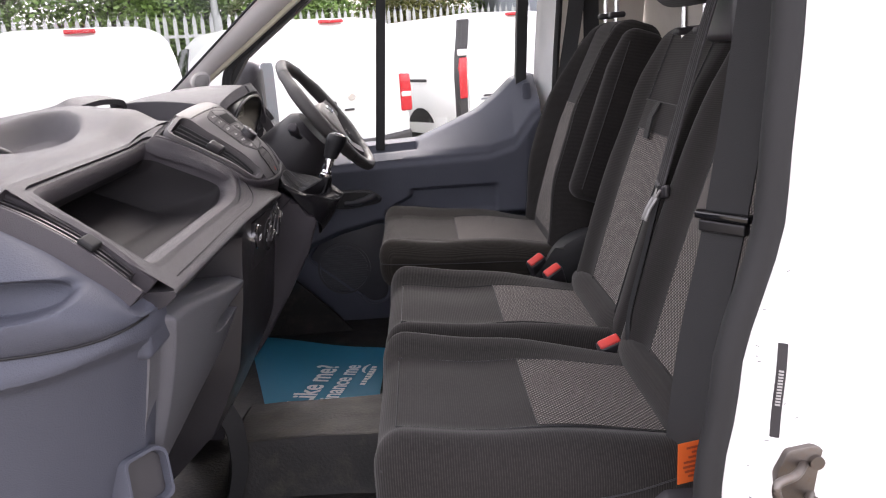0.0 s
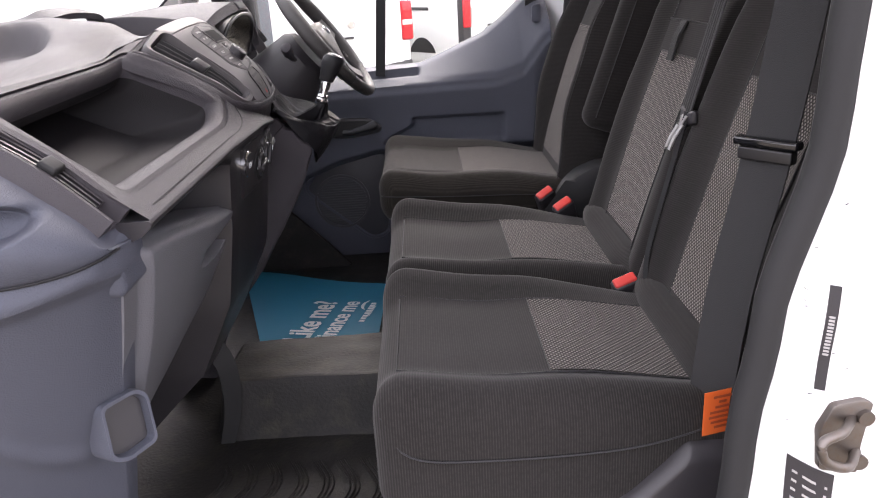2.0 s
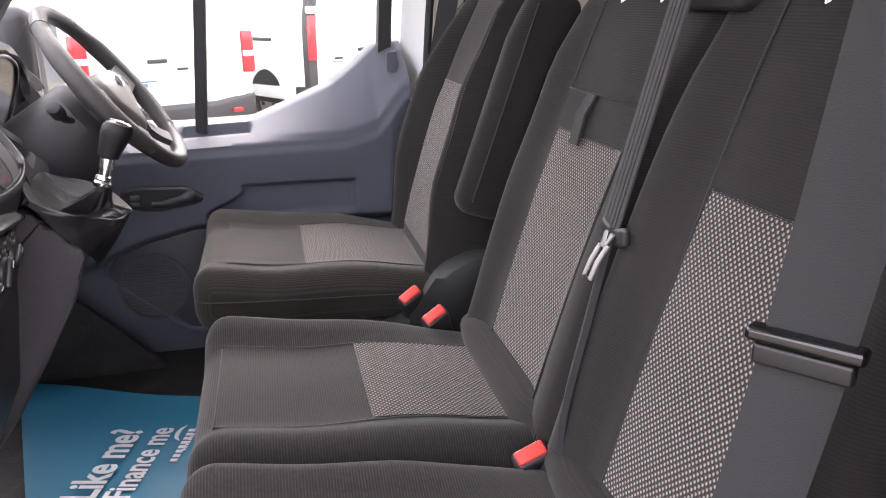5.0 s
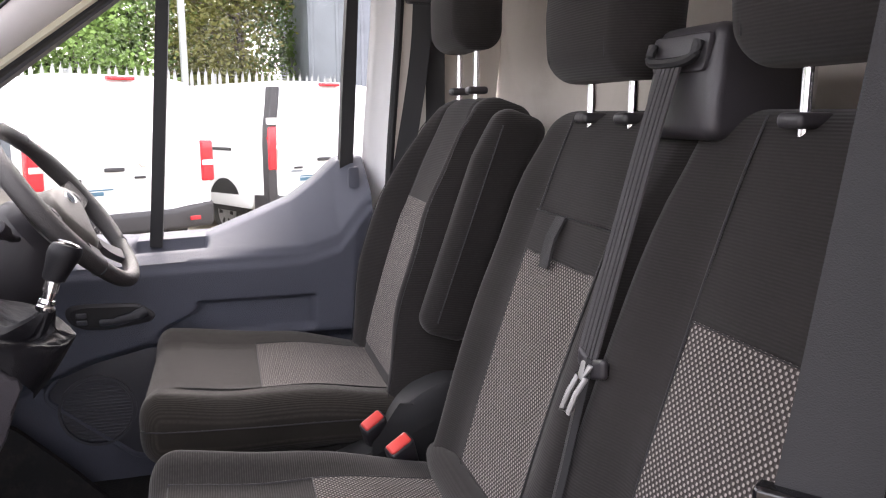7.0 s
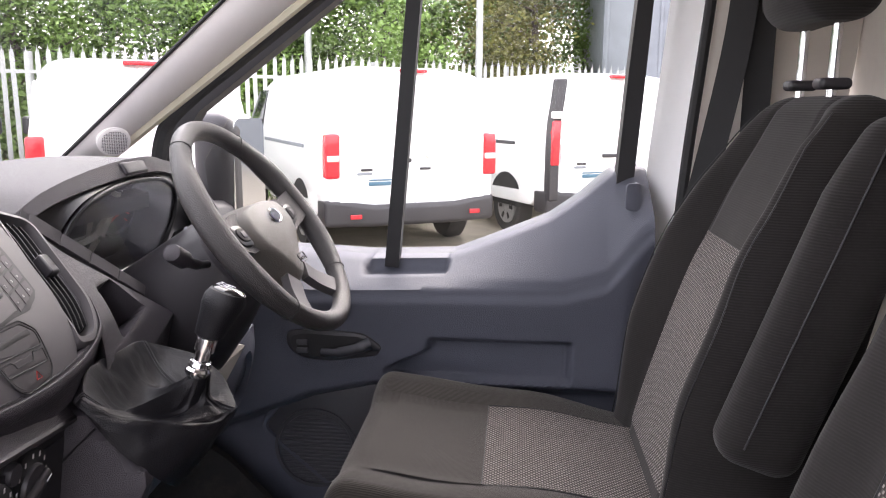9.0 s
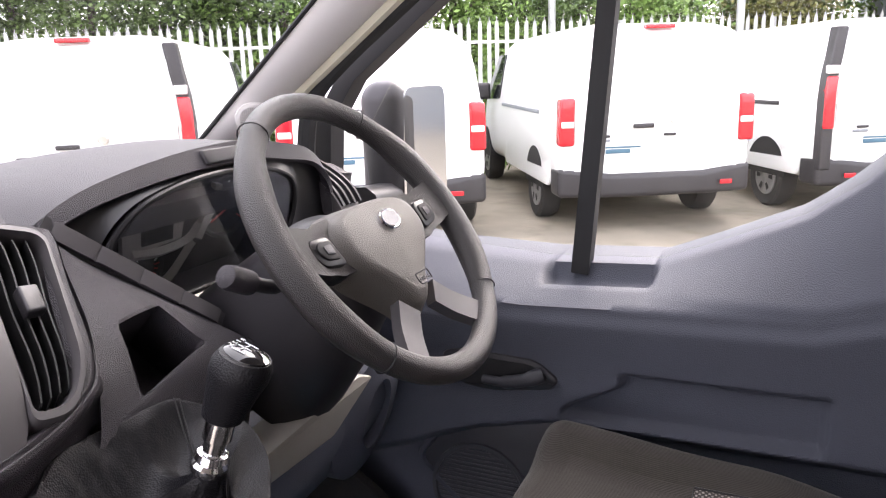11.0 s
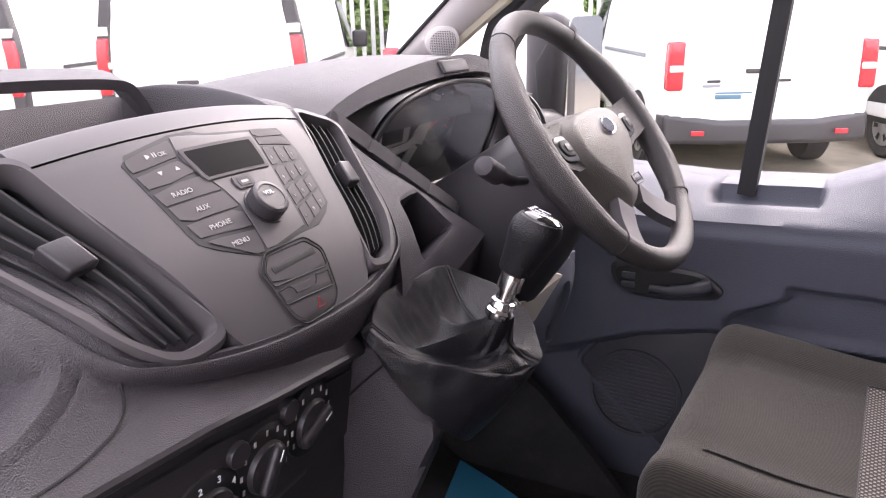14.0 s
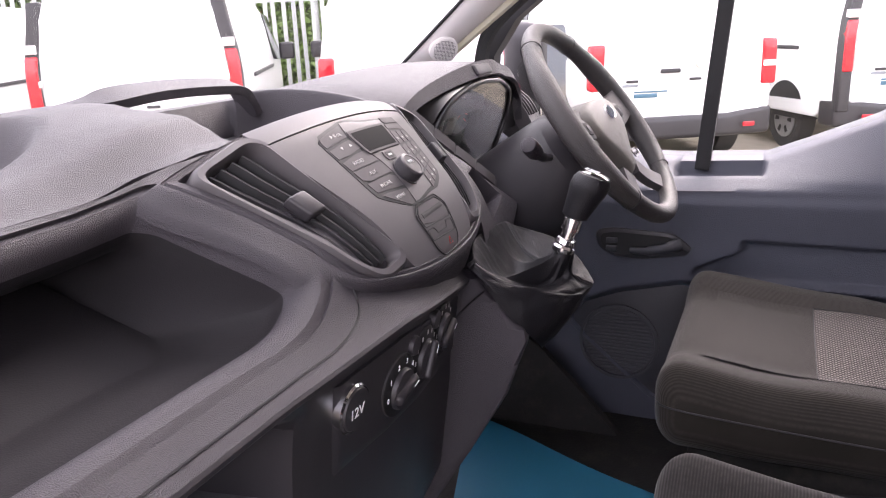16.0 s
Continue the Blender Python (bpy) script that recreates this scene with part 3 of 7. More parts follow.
def headrest(parent, x, y, z, width, high=0.2, gap=0.04):
    """A headrest on two upright posts; z is its lower edge and gap the clear length of the posts."""
    h = new("headrest")
    h.parent = parent

    def fn(q):
        d, t = (q.y - y) / (width / 2), (q.z - z) / high
        k = 1 - 0.10 * abs(t - 0.5) * 2 * abs(d)
        return Vector((q.x - 0.012 * (1 - d * d) + 0.03 * (t - 0.4) ** 2, y + (q.y - y) * k, q.z))
    bm = bmesh.new()
    rbox(bm, (x - 0.055, y - width / 2, z), (x + 0.05, y + width / 2, z + high), 0.042, 5, (2, 6, 4), fn)
    cu_ = part("cushion", bm, M_CLOTHUP, h)
    for s in (-1, 1):
        seam(cu_, [fn(Vector((x - 0.05 + 0.003 * (1 - abs(2 * t - 1)), y + s * width * 0.33, z + 0.03 + (high - 0.06) * t))) + Vector((-0.005, 0, 0)) for t in np.linspace(0, 1, 8)], None, 0.0012)
        bm = bmesh.new()
        tube(bm, [(x, y + s * 0.061, z - gap - 0.03), (x, y + s * 0.061, z + 0.03)], 0.007, 12)
        part("post", bm, M_CHROME, h, "chrome headrest post")
        bm = bmesh.new()
        rbox(bm, (x - 0.022, y + s * 0.061 - 0.018, z - gap - 0.02), (x + 0.022, y + s * 0.061 + 0.018, z - gap - 0.004), 0.007, 3)
        part("collar", bm, M_BLACK, h)
    return h


# the double passenger bench
bench = thing("passenger_bench", "double passenger bench in dark ribbed cloth with woven check panels", "seat")
BZ = 0.505
back12 = Back(0.215, 0.47, 19.5)
SEATS = ((0.778, 0.555, 1.003), (1.226, 1.003, 1.452))


def bench_top(yc, half, x, y):
    d = abs(y - yc) / half
    return BZ + 0.026 * smooth(0.52, 0.80, d) * (1 - 0.4 * smooth(0.85, 1.0, d)) * bolster(x, 0.25, y - yc) - 0.03 * smooth(0.0, 0.25, x) + 0.02 * smooth(-0.06, -0.26, x)


for yc, ya, yb in SEATS:
    half = (yb - ya) / 2
    bm = bmesh.new()
    rbox(bm, (-0.248, ya, 0.33), (0.25, yb, BZ), 0.05, 6, (14, 16, 2), cushion_fn(yc, half, 0.026, -0.25, 0.25, BZ))
    cu = part("seat_cushion", bm, M_CLOTH, bench)
    px0, px1, pw = -0.003, 0.205, 0.127
    cloth_patch(cu, "woven_panel", M_WEAVE, lambda u, v: (px0 + (px1 - px0) * u, yc - pw + 0.004 + (2 * pw - 0.008) * v, bench_top(yc, half, px0 + (px1 - px0) * u, yc - pw + 2 * pw * v) + 0.0026), 16, 16, "grey woven check cloth panel")
    for yside in (-pw, pw):
        seam(cu, [(x, yc + yside, bench_top(yc, half, x, yc + yside) + 0.0025) for x in np.linspace(-0.215, 0.2, 16)])
    seam(cu, [(px0, y, bench_top(yc, half, px0, y) + 0.0035) for y in np.linspace(yc - pw, yc + pw, 8)], None, 0.0015)
    seam(cu, [(-0.215, y, bench_top(yc, half, -0.215, y) - 0.001) for y in np.linspace(yc - pw, yc + pw, 8)])
# outer side seam of the near cushion
seam(bench, spline([(-0.235, 0.575, 0.50), (-0.20, 0.5545, 0.452), (-0.1, 0.553, 0.44), (0.08, 0.553, 0.445), (0.2, 0.558, 0.47)], 6))
# roll between cushion and backrest
for yc, ya, yb in SEATS:
    bm = bmesh.new()
    tube(bm, [(0.224, y, 0.487) for y in np.linspace(ya + 0.02, yb - 0.02, 12)], [0.022, 0.030] + [0.034] * 8 + [0.030, 0.022], 14)
    part("roll", bm, M_CLOTHUP, bench)

BH = 0.655


def back_front(yc, half, lift, a, y, a1):
    d = abs(y - yc) / half
    return lift * smooth(0.5, 0.82, d) * (1 - 0.5 * smooth(0.85, 1.0, d)) * smooth(a1, a1 * 0.75, a) + 0.012 * math.sin(math.pi * min(1, a / a1))


def bench_back(a, y):
    """How far the bench's back stands out of its plane."""
    c = 0.0
    for yc in (0.778, 1.226):
        d = abs(y - yc) / 0.2275
        if d <= 1.0:
            c = 0.018 * smooth(0.5, 0.82, d) * (1 - 0.35 * smooth(0.85, 1.0, d)) * smooth(BH, BH * 0.75, a)
    return c + 0.012 * math.sin(math.pi * min(1, max(0, a) / BH)) - 0.010 * math.exp(-((y - 1.002) / 0.006) ** 2)


bm = bmesh.new()
rbox(bm, (-0.13, 0.548, -0.08), (0.0, 1.455, BH), 0.05, 5, (2, 60, 16), lambda q: back12(q.z, q.y, q.x + smooth(-0.06, 0, q.x) * bench_back(q.z, q.y) + 0.003 * noise.noise(V(q.z * 8, q.y * 8, 1))))
bk = part("seat_back", bm, M_CLOTHUP, bench)
for yc, ya, yb in ((0.778, 0.545, 1.0), (1.226, 1.0, 1.455)):
    half = (yb - ya) / 2
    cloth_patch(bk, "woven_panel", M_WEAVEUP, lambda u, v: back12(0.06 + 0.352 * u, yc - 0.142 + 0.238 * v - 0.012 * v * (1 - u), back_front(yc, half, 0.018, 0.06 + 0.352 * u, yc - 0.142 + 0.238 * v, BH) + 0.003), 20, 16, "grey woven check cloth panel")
    for s in (-0.144, 0.098):
        seam(bk, [back12(a, yc + s + (0.016 * smooth(0.3, 0.6, a) if s > 0 else 0.0) - (0.010 * smooth(0.4, 0.05, a) if s > 0 else 0.0), back_front(yc, half, 0.018, a, yc + s, BH) + 0.002) for a in np.linspace(0.04, BH - 0.02, 18)])
    seam(bk, [back12(0.412, yc - 0.144 + 0.242 * t, back_front(yc, half, 0.018, 0.412, yc, BH) + 0.003) for t in np.linspace(0, 1, 6)], None, 0.0016)
    headrest(bench, 0.425, yc, 1.113, 0.275, 0.2, 0.038)
# folding table strap on the middle backrest
bm = bmesh.new()
sheet(bm, 4, 10, lambda u, v: back12(0.412 + 0.062 * u, 1.082 + 0.242 * v, 0.017), (0.004, 0, 0))
part("pull_flap", bm, M_CLOTHUP, bench)
seam(bench, [back12(0.475, 1.080 + 0.246 * t, 0.018) for t in np.linspace(0, 1, 6)])
bm = bmesh.new()
strap(bm, [back12(0.472, 1.225, 0.022), back12(0.44, 1.225, 0.028), back12(0.395, 1.223, 0.024)], 0.03, 0.004, (0, 1, 0))
part("pull_loop", bm, M_BELTBLACK, bench)
# bench base and end trim
bm = bmesh.new()
rbox(bm, (-0.19, 0.60, FLOOR_Z - 0.01), (0.50, 1.40, 0.345), 0.02)
part("base", bm, M_CARPET, bench)
bm = bmesh.new()
rbox(bm, (0.02, 0.535, 0.16), (0.44, 0.60, 0.45), 0.03, 4, (6, 2, 6), lambda q: Vector((q.x + 0.12 * smooth(0.3, 0.45, q.z) * smooth(0.2, 0.02, q.x), q.y, q.z)))
part("side_cover", bm, M_BLACK, bench)
# belt tower on the bench top
TX, TY = 0.388, 1.008
bm = bmesh.new()
rbox(bm, (TX, TY - 0.07, 1.04), (TX + 0.13, TY + 0.07, 1.168), 0.016, 4, (2, 2, 3), lambda q: Vector((q.x + 0.012 * smooth(1.08, 1.16, q.z), TY + (q.y - TY) * (1 - 0.10 * smooth(1.08, 1.17, q.z)), q.z - 0.02 * smooth(TX + 0.03, TX + 0.13, q.x) * smooth(1.1, 1.16, q.z))))
tower = part("belt_tower", bm, M_BLACK, bench, "black plastic belt housing")
bm = bmesh.new()
slab(bm, rpoly([(-0.052, 1.115), (0.052, 1.115), (0.056, 1.157), (-0.056, 1.157)], 0.008), lambda a, b, d: V(TX + 0.006 - d + 0.1 * (b - 1.11), TY + a, b), 0, 0.006, 0.002)
part("belt_mouth", bm, M_BLACK, tower)
bm = bmesh.new()
tube(bm, spline([(TX - 0.002, TY - 0.046, 1.148), (TX - 0.008, TY - 0.038, 1.128), (TX - 0.008, TY + 0.038, 1.128), (TX - 0.002, TY + 0.046, 1.148)], 6), 0.006, 8)
part("belt_slot", bm, M_DEEP, tower)

# the driver's seat
dseat = thing("driver_seat", "dark ribbed cloth driver's seat with folding armrest and worn cushion front", "seat")
DY, DZ = 1.862, 0.53
dback = Back(0.192, 0.50, 19.0)


def dtop(x, y):
    d = abs(y - DY) / 0.25
    return DZ + 0.02 * smooth(0.52, 0.80, d) * (1 - 0.4 * smooth(0.85, 1.0, d)) * bolster(x, 0.25, y - DY) - 0.03 * smooth(0.0, 0.25, x) + 0.02 * smooth(-0.08, -0.28, x)


bm = bmesh.new()
rbox(bm, (-0.285, DY - 0.25, 0.425), (0.25, DY + 0.25, DZ), 0.042, 5, (14, 16, 2), cushion_fn(DY, 0.25, 0.02, -0.28, 0.25, DZ))
cu = part("seat_cushion", bm, M_CLOTHTAN, dseat)
cloth_patch(cu, "worn_panel", M_CLOTHTAN, lambda u, v: (-0.225 + 0.162 * u, DY - 0.15 + 0.3 * v, dtop(-0.225 + 0.162 * u, DY - 0.15 + 0.3 * v) + 0.003), 12, 16, "faded brown cloth front panel")
cloth_patch(cu, "woven_panel", M_WEAVE, lambda u, v: (-0.06 + 0.265 * u, DY - 0.148 + 0.296 * v, dtop(-0.06 + 0.265 * u, DY - 0.148 + 0.296 * v) + 0.0028), 16, 16, "grey woven check cloth panel")
for s in (-0.152, 0.152):
    seam(cu, [(x, DY + s, dtop(x, DY + s) + 0.0025) for x in np.linspace(-0.06, 0.2, 12)])
seam(cu, [(-0.061, y, dtop(-0.061, y) + 0.0035) for y in np.linspace(DY - 0.15, DY + 0.15, 8)], None, 0.0015)
seam(cu, spline([(-0.282, DY - 0.2, 0.50), (-0.26, DY - 0.248, 0.505), (-0.1, DY - 0.252, 0.497), (0.1, DY - 0.252, 0.49), (0.2, DY - 0.25, 0.48)], 5))
DH = 0.65


def driver_swell(a):
    """How strongly the side rolls of the driver's backrest stand out, by height."""
    return 0.35 + 0.65 * smooth(-0.02, 0.22, a) * smooth(0.62, 0.36, a)


def driver_half(a):
    return path_value([(-0.06, 0.235), (0.12, 0.252), (0.30, 0.258), (0.44, 0.225), (0.58, 0.175), (0.65, 0.150)], a)


def dfront(a, y):
    d = abs(y - DY) / driver_half(a)
    return 0.050 * driver_swell(a) * smooth(0.58, 0.86, d) * (1 - 0.45 * smooth(0.90, 1.0, d)) * smooth(DH, DH * 0.85, a) + 0.014 * math.sin(math.pi * min(1, max(0, a) / DH)) - 0.006 * math.exp(-((d - 0.60) / 0.03) ** 2)


def driver_back(q):
    y = DY + (q.y - DY) / 0.255 * driver_half(q.z)
    return dback(q.z, y, q.x + smooth(-0.06, 0.0, q.x) * dfront(q.z, y) + 0.002 * noise.noise(V(q.z * 8, y * 8, 3)))


bm = bmesh.new()
rbox(bm, (-0.13, DY - 0.255, -0.06), (0.0, DY + 0.255, DH), 0.045, 5, (2, 40, 26), driver_back)
bk = part("seat_back", bm, M_CLOTHUP, dseat)


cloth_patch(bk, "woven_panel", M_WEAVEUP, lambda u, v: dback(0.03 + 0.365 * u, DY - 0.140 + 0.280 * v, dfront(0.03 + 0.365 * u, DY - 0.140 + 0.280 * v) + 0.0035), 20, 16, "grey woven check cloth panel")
for s in (-1, 1):
    seam(bk, [dback(a, DY + s * 0.60 * driver_half(a), dfront(a, DY + s * 0.60 * driver_half(a)) + 0.002) for a in np.linspace(0.02, DH - 0.03, 24)])
    seam(bk, [dback(a, DY + s * 0.93 * driver_half(a), dfront(a, DY + s * 0.93 * driver_half(a)) + 0.0015) for a in np.linspace(0.0, DH - 0.04, 24)], None, 0.0016)
seam(bk, [dback(0.396, DY - 0.125 + 0.25 * t, dfront(0.396, DY - 0.125 + 0.25 * t) + 0.003) for t in np.linspace(0, 1, 10)], None, 0.0014)
headrest(dseat, 0.412, DY, 1.20, 0.25, 0.2, 0.07)
# armrest folded up beside the backrest
bm = bmesh.new()
rbox(bm, (-0.075, 1.535, 0.17), (0.03, 1.608, 0.615), 0.032, 5, (3, 2, 10), lambda q: dback(q.z, q.y, q.x - 0.015 * smooth(0.5, 0.61, q.z)))
arm = part("armrest", bm, M_CLOTHUP, dseat)
seam(arm, [dback(a, 1.536, 0.005) for a in np.linspace(0.2, 0.58, 12)])
# seat base with plastic side cover
bm = bmesh.new()
rbox(bm, (-0.235, DY - 0.225, FLOOR_Z - 0.01), (0.30, DY + 0.215, 0.43), 0.02)
part("base", bm, M_CARPET, dseat)
bm = bmesh.new()
slab(bm, rpoly([(-0.262, 0.24), (-0.255, 0.385), (-0.05, 0.405), (0.05, 0.418), (0.14, 0.45), (0.20, 0.54), (0.27, 0.575), (0.36, 0.56), (0.38, 0.26)], 0.03), lambda a, b, d: V(a, 1.60 - d, b), -0.02, 0.045, 0.012)
part("side_cover", bm, M_RUBBER, dseat, "black plastic seat side cover")


# buckles
def buckle(at, along, wide, label):
    b = thing("seat_belt_buckle", label, "seat belt buckle", "seat belt buckles")
    z = Vector(along).normalized()
    x = Vector(wide)
    x = (x - z * x.dot(z)).normalized()
    y = z.cross(x)
    fit = lambda q: Vector(at) + x * q.x + y * q.y + z * q.z
    bm = bmesh.new()
    rbox(bm, (-0.025, -0.014, -0.09), (0.025, 0.014, -0.001), 0.007, 3, (1, 1, 1), fit)
    part("body", bm, M_BLACK, b)
    bm = bmesh.new()
    rbox(bm, (-0.021, -0.010, -0.01), (0.021, 0.011, 0.003), 0.004, 2, (1, 1, 1), fit)
    part("button", bm, M_RED, b, "red release button")
    return b


buckle((0.185, 0.985, 0.497), (-0.25, -0.40, 0.8), (1, 0.12, 0.30), "seat belt buckle with red button between the passenger cushions")
buckle((0.152, 1.425, 0.515), (-0.25, -0.55, 0.75), (1, 0.35, 0.4), "seat belt buckle with red button beside the bench")
buckle((0.130, 1.552, 0.508), (-0.25, -0.55, 0.75), (1, 0.35, 0.5), "seat belt buckle with red button beside the driver's seat")

# belt of the middle seat, from the tower down to the cushion
belt = thing("seat_belt_middle", "grey seat belt hanging from the bench tower with its steel tongue", "seat belt")
bm = bmesh.new()
strap(bm, spline([(TX - 0.006, TY, 1.128), (TX - 0.03, TY - 0.002, 1.05), (0.322, 1.004, 0.92), (0.285, 1.0, 0.79)], 6), 0.043, 0.0025, (0, 1, 0.1))
web = part("webbing", bm, M_BELT, belt)
for dy in (-0.013, -0.005, 0.005, 0.013):
    bm = bmesh.new()
    strap(bm, [p_ + Vector((-0.0018, dy, 0)) for p_ in spline([(TX - 0.006, TY, 1.128), (TX - 0.03, TY - 0.002, 1.05), (0.322, 1.004, 0.92), (0.285, 1.0, 0.79)], 6)], 0.0022, 0.0012, (0, 1, 0.1))
    part("woven_rib", bm, M_BELTRIB, web)
bm = bmesh.new()
strap(bm, spline([(0.287, 0.998, 0.79), (0.256, 0.985, 0.68), (0.222, 0.968, 0.56), (0.218, 0.955, 0.48)], 6), 0.030, 0.008, (0.5, 1, 0.2))
part("lap_webbing", bm, M_BELTBLACK, belt)
bm = bmesh.new()
TC = Vector((0.287, 0.988, 0.783))
rbox(bm, (-0.031, -0.006, -0.012), (0.031, 0.007, 0.012), 0.006, 3, (6, 1, 1), lambda q: TC + Vector((q.y * -0.9, q.x, q.z + 0.30 * abs(q.x) - 0.004)))
part("tongue_grip", bm, M_BLACK, belt)
bm = bmesh.new()
slab(bm, rpoly([(-0.013, 0.004), (0.013, 0.004), (0.006, -0.014), (-0.006, -0.014)], 0.003), lambda a, b, d: TC + Vector((-0.008 + 0.5 * b - 0.9 * d, a, b)), 0, 0.003, 0.0008)
part("tongue_neck", bm, M_TONGUE, belt)
bm = bmesh.new()
tube(bm, [TC + Vector(p) for p in ((-0.014, -0.009, -0.012), (-0.026, -0.009, -0.030), (-0.034, -0.009, -0.050), (-0.034, 0.009, -0.052), (-0.026, 0.009, -0.032), (-0.014, 0.009, -0.012))], 0.0036, 8, True, 1.0, (0, 1, 0))
part("tongue", bm, M_TONGUE, belt, "steel belt tongue")

# outer passenger belt
belt = thing("seat_belt_outer", "wide black seat belt at the door pillar with plastic stop", "seat belt")
OB = [(0.30, 0.55, 1.42), (0.268, 0.575, 1.05), (0.243, 0.588, 0.817), (0.213, 0.59, 0.65), (0.195, 0.581, 0.52), (0.19, 0.583, 0.43)]
bm = bmesh.new()
strap(bm, spline(OB, 6), 0.060, 0.003, (0.61, -0.79, 0))
part("webbing", bm, M_BELTBLACK, belt)
bm = bmesh.new()
rbox(bm, (-0.040, -0.008, 0.003), (0.040, 0.010, 0.014), 0.004, 3, (1, 1, 1), lambda q: V(0.240 + 0.61 * q.x + 0.79 * q.y, 0.586 - 0.79 * q.x + 0.61 * q.y, 0.817 + q.z))
part("stop_upper", bm, M_GLOSSBLACK, belt)
bm = bmesh.new()
rbox(bm, (-0.034, -0.006, -0.014), (0.034, 0.009, 0.002), 0.003, 3, (1, 1, 1), lambda q: V(0.240 + 0.61 * q.x + 0.79 * q.y, 0.586 - 0.79 * q.x + 0.61 * q.y, 0.817 + q.z))
part("stop_lower", bm, M_SATINBLACK, belt)
tag = part("tag", decal("tag", M_ORANGE, (0.172, 0.552, 0.458), (0.222, 0.565, 0.458), (0.222, 0.565, 0.520), (0.172, 0.552, 0.520), 0.003), M_ORANGE, belt, "orange sewn label")
for k in range(7):
    w = (0.026, 0.010, 0.02, 0.034, 0.036, 0.03, 0.02)[k]
    z = 0.514 - k * 0.0072
    part("print", decal("print", M_INK, (0.197 - w / 2, 0.5575 - 0.26 * w / 2, z - 0.003), (0.197 + w / 2, 0.5575 + 0.26 * w / 2, z - 0.003), (0.197 + w / 2, 0.5575 + 0.26 * w / 2, z), (0.197 - w / 2, 0.5575 - 0.26 * w / 2, z), 0.0045), M_TAGINK, tag)

# driver's belt
belt = thing("seat_belt_driver", "black seat belt of the driver hanging from the pillar loop", "seat belt")
bm = bmesh.new()
strap(bm, spline([(0.40, 2.20, 1.42), (0.385, 2.185, 1.22), (0.345, 2.18, 0.98), (0.30, 2.175, 0.78), (0.235, 2.17, 0.6)], 6), 0.05, 0.003, (1, -0.4, 0))
part("webbing", bm, M_BELTBLACK, belt)
bm = bmesh.new()
strap(bm, spline([(0.43, 2.205, 1.42), (0.43, 2.20, 1.2), (0.43, 2.2, 0.95)], 6), 0.05, 0.003, (1, -0.4, 0))
part("return_webbing", bm, M_BELTBLACK, belt)
bm = bmesh.new()
rbox(bm, (-0.045, -0.016, -0.014), (0.045, 0.016, 0.014), 0.01, 3, (1, 1, 1), lambda q: V(0.40 + q.x, 2.195 + q.y - 0.3 * q.x, 1.36 + q.z))
part("guide_loop", bm, M_BLACK, belt)
bm = decal("tag", M_BELT, (0.255, 2.150, 0.425), (0.285, 2.145, 0.425), (0.285, 2.145, 0.478), (0.255, 2.150, 0.478), 0.003)
tag = part("tag", bm, M_BELT, belt, "grey sewn belt label")
for k in range(5):
    z = 0.468 - 0.008 * k
    part("print", decal("print", M_INK, (0.259, 2.149, z - 0.003), (0.281, 2.1455, z - 0.003), (0.281, 2.1455, z), (0.259, 2.149, z), 0.0045), M_INK, tag)

# ---- driver's door ----
DOOR_TOP = [(-0.86, 0.80), (-0.60, 0.757), (-0.36, 0.747), (-0.16, 0.755), (-0.071, 0.79), (0.06, 0.845), (0.133, 0.892), (0.19, 0.94), (0.222, 0.952), (0.27, 0.952)]
DOOR_LEDGE = [(-0.86, 0.69), (-0.30, 0.703), (0.08, 0.712), (0.17, 0.74), (0.23, 0.82), (0.27, 0.86)]
DOOR_CREASE = [(-0.86, 0.33), (-0.60, 0.415), (-0.45, 0.475), (-0.32, 0.505), (0.27, 0.505)]


def door_point(u, v):
    x = -0.86 + 1.118 * u
    zt, zl, zc = line_value(DOOR_TOP, x) - 0.010 * smooth(0.20, 0.05, x), line_value(DOOR_LEDGE, x), line_value(DOOR_CREASE, x)
    z = 0.04 + (zt - 0.04) * v
    if z >= zl:
        t = (z - zl) / max(zt - zl, 0.01)
        y = 2.195 + 0.165 * t ** 1.05
    else:
        y = 2.195 + 0.012 * smooth(zl, 0.58, z)
    y += 0.012 * smooth(zl + 0.02, zl, z) * smooth(zl - 0.03, zl - 0.005, z)
    y += 0.045 * smooth(zc, zc - 0.035, z) + 0.02 * smooth(0.3, 0.14, z)
    left = -0.284 + 0.094 * smooth(0.52, 0.585, z)
    y += 0.022 * smooth(left - 0.012, left + 0.006, x) * smooth(0.108, 0.092, x) * smooth(0.505, 0.52, z) * smooth(0.602, 0.592, z)
    if z > zl:
        t = (z - zl) / max(zt - zl, 0.01)
        bowl_ = smooth(-0.365 + 0.06 * max(0.0, 0.8 - t), -0.335, x) * smooth(-0.160, -0.172, x) * smooth(0.56, 0.62, t) * smooth(0.95, 0.90, t)
        return (x, y + 0.012 * bowl_, z - 0.022 * bowl_)
    y += 0.03 * smooth(0.2, 0.27, x) * smooth(0.9, 0.6, z)
    return (x, y, z)


door = thing("driver_door", "closed driver's door with blue-grey plastic trim and dark window frame", "door")
bm = bmesh.new()
sheet(bm, 200, 150, door_point, (0, 0.14, 0))
part("door_trim", bm, M_TRIM, door, "blue-grey plastic door trim", sharp=60)
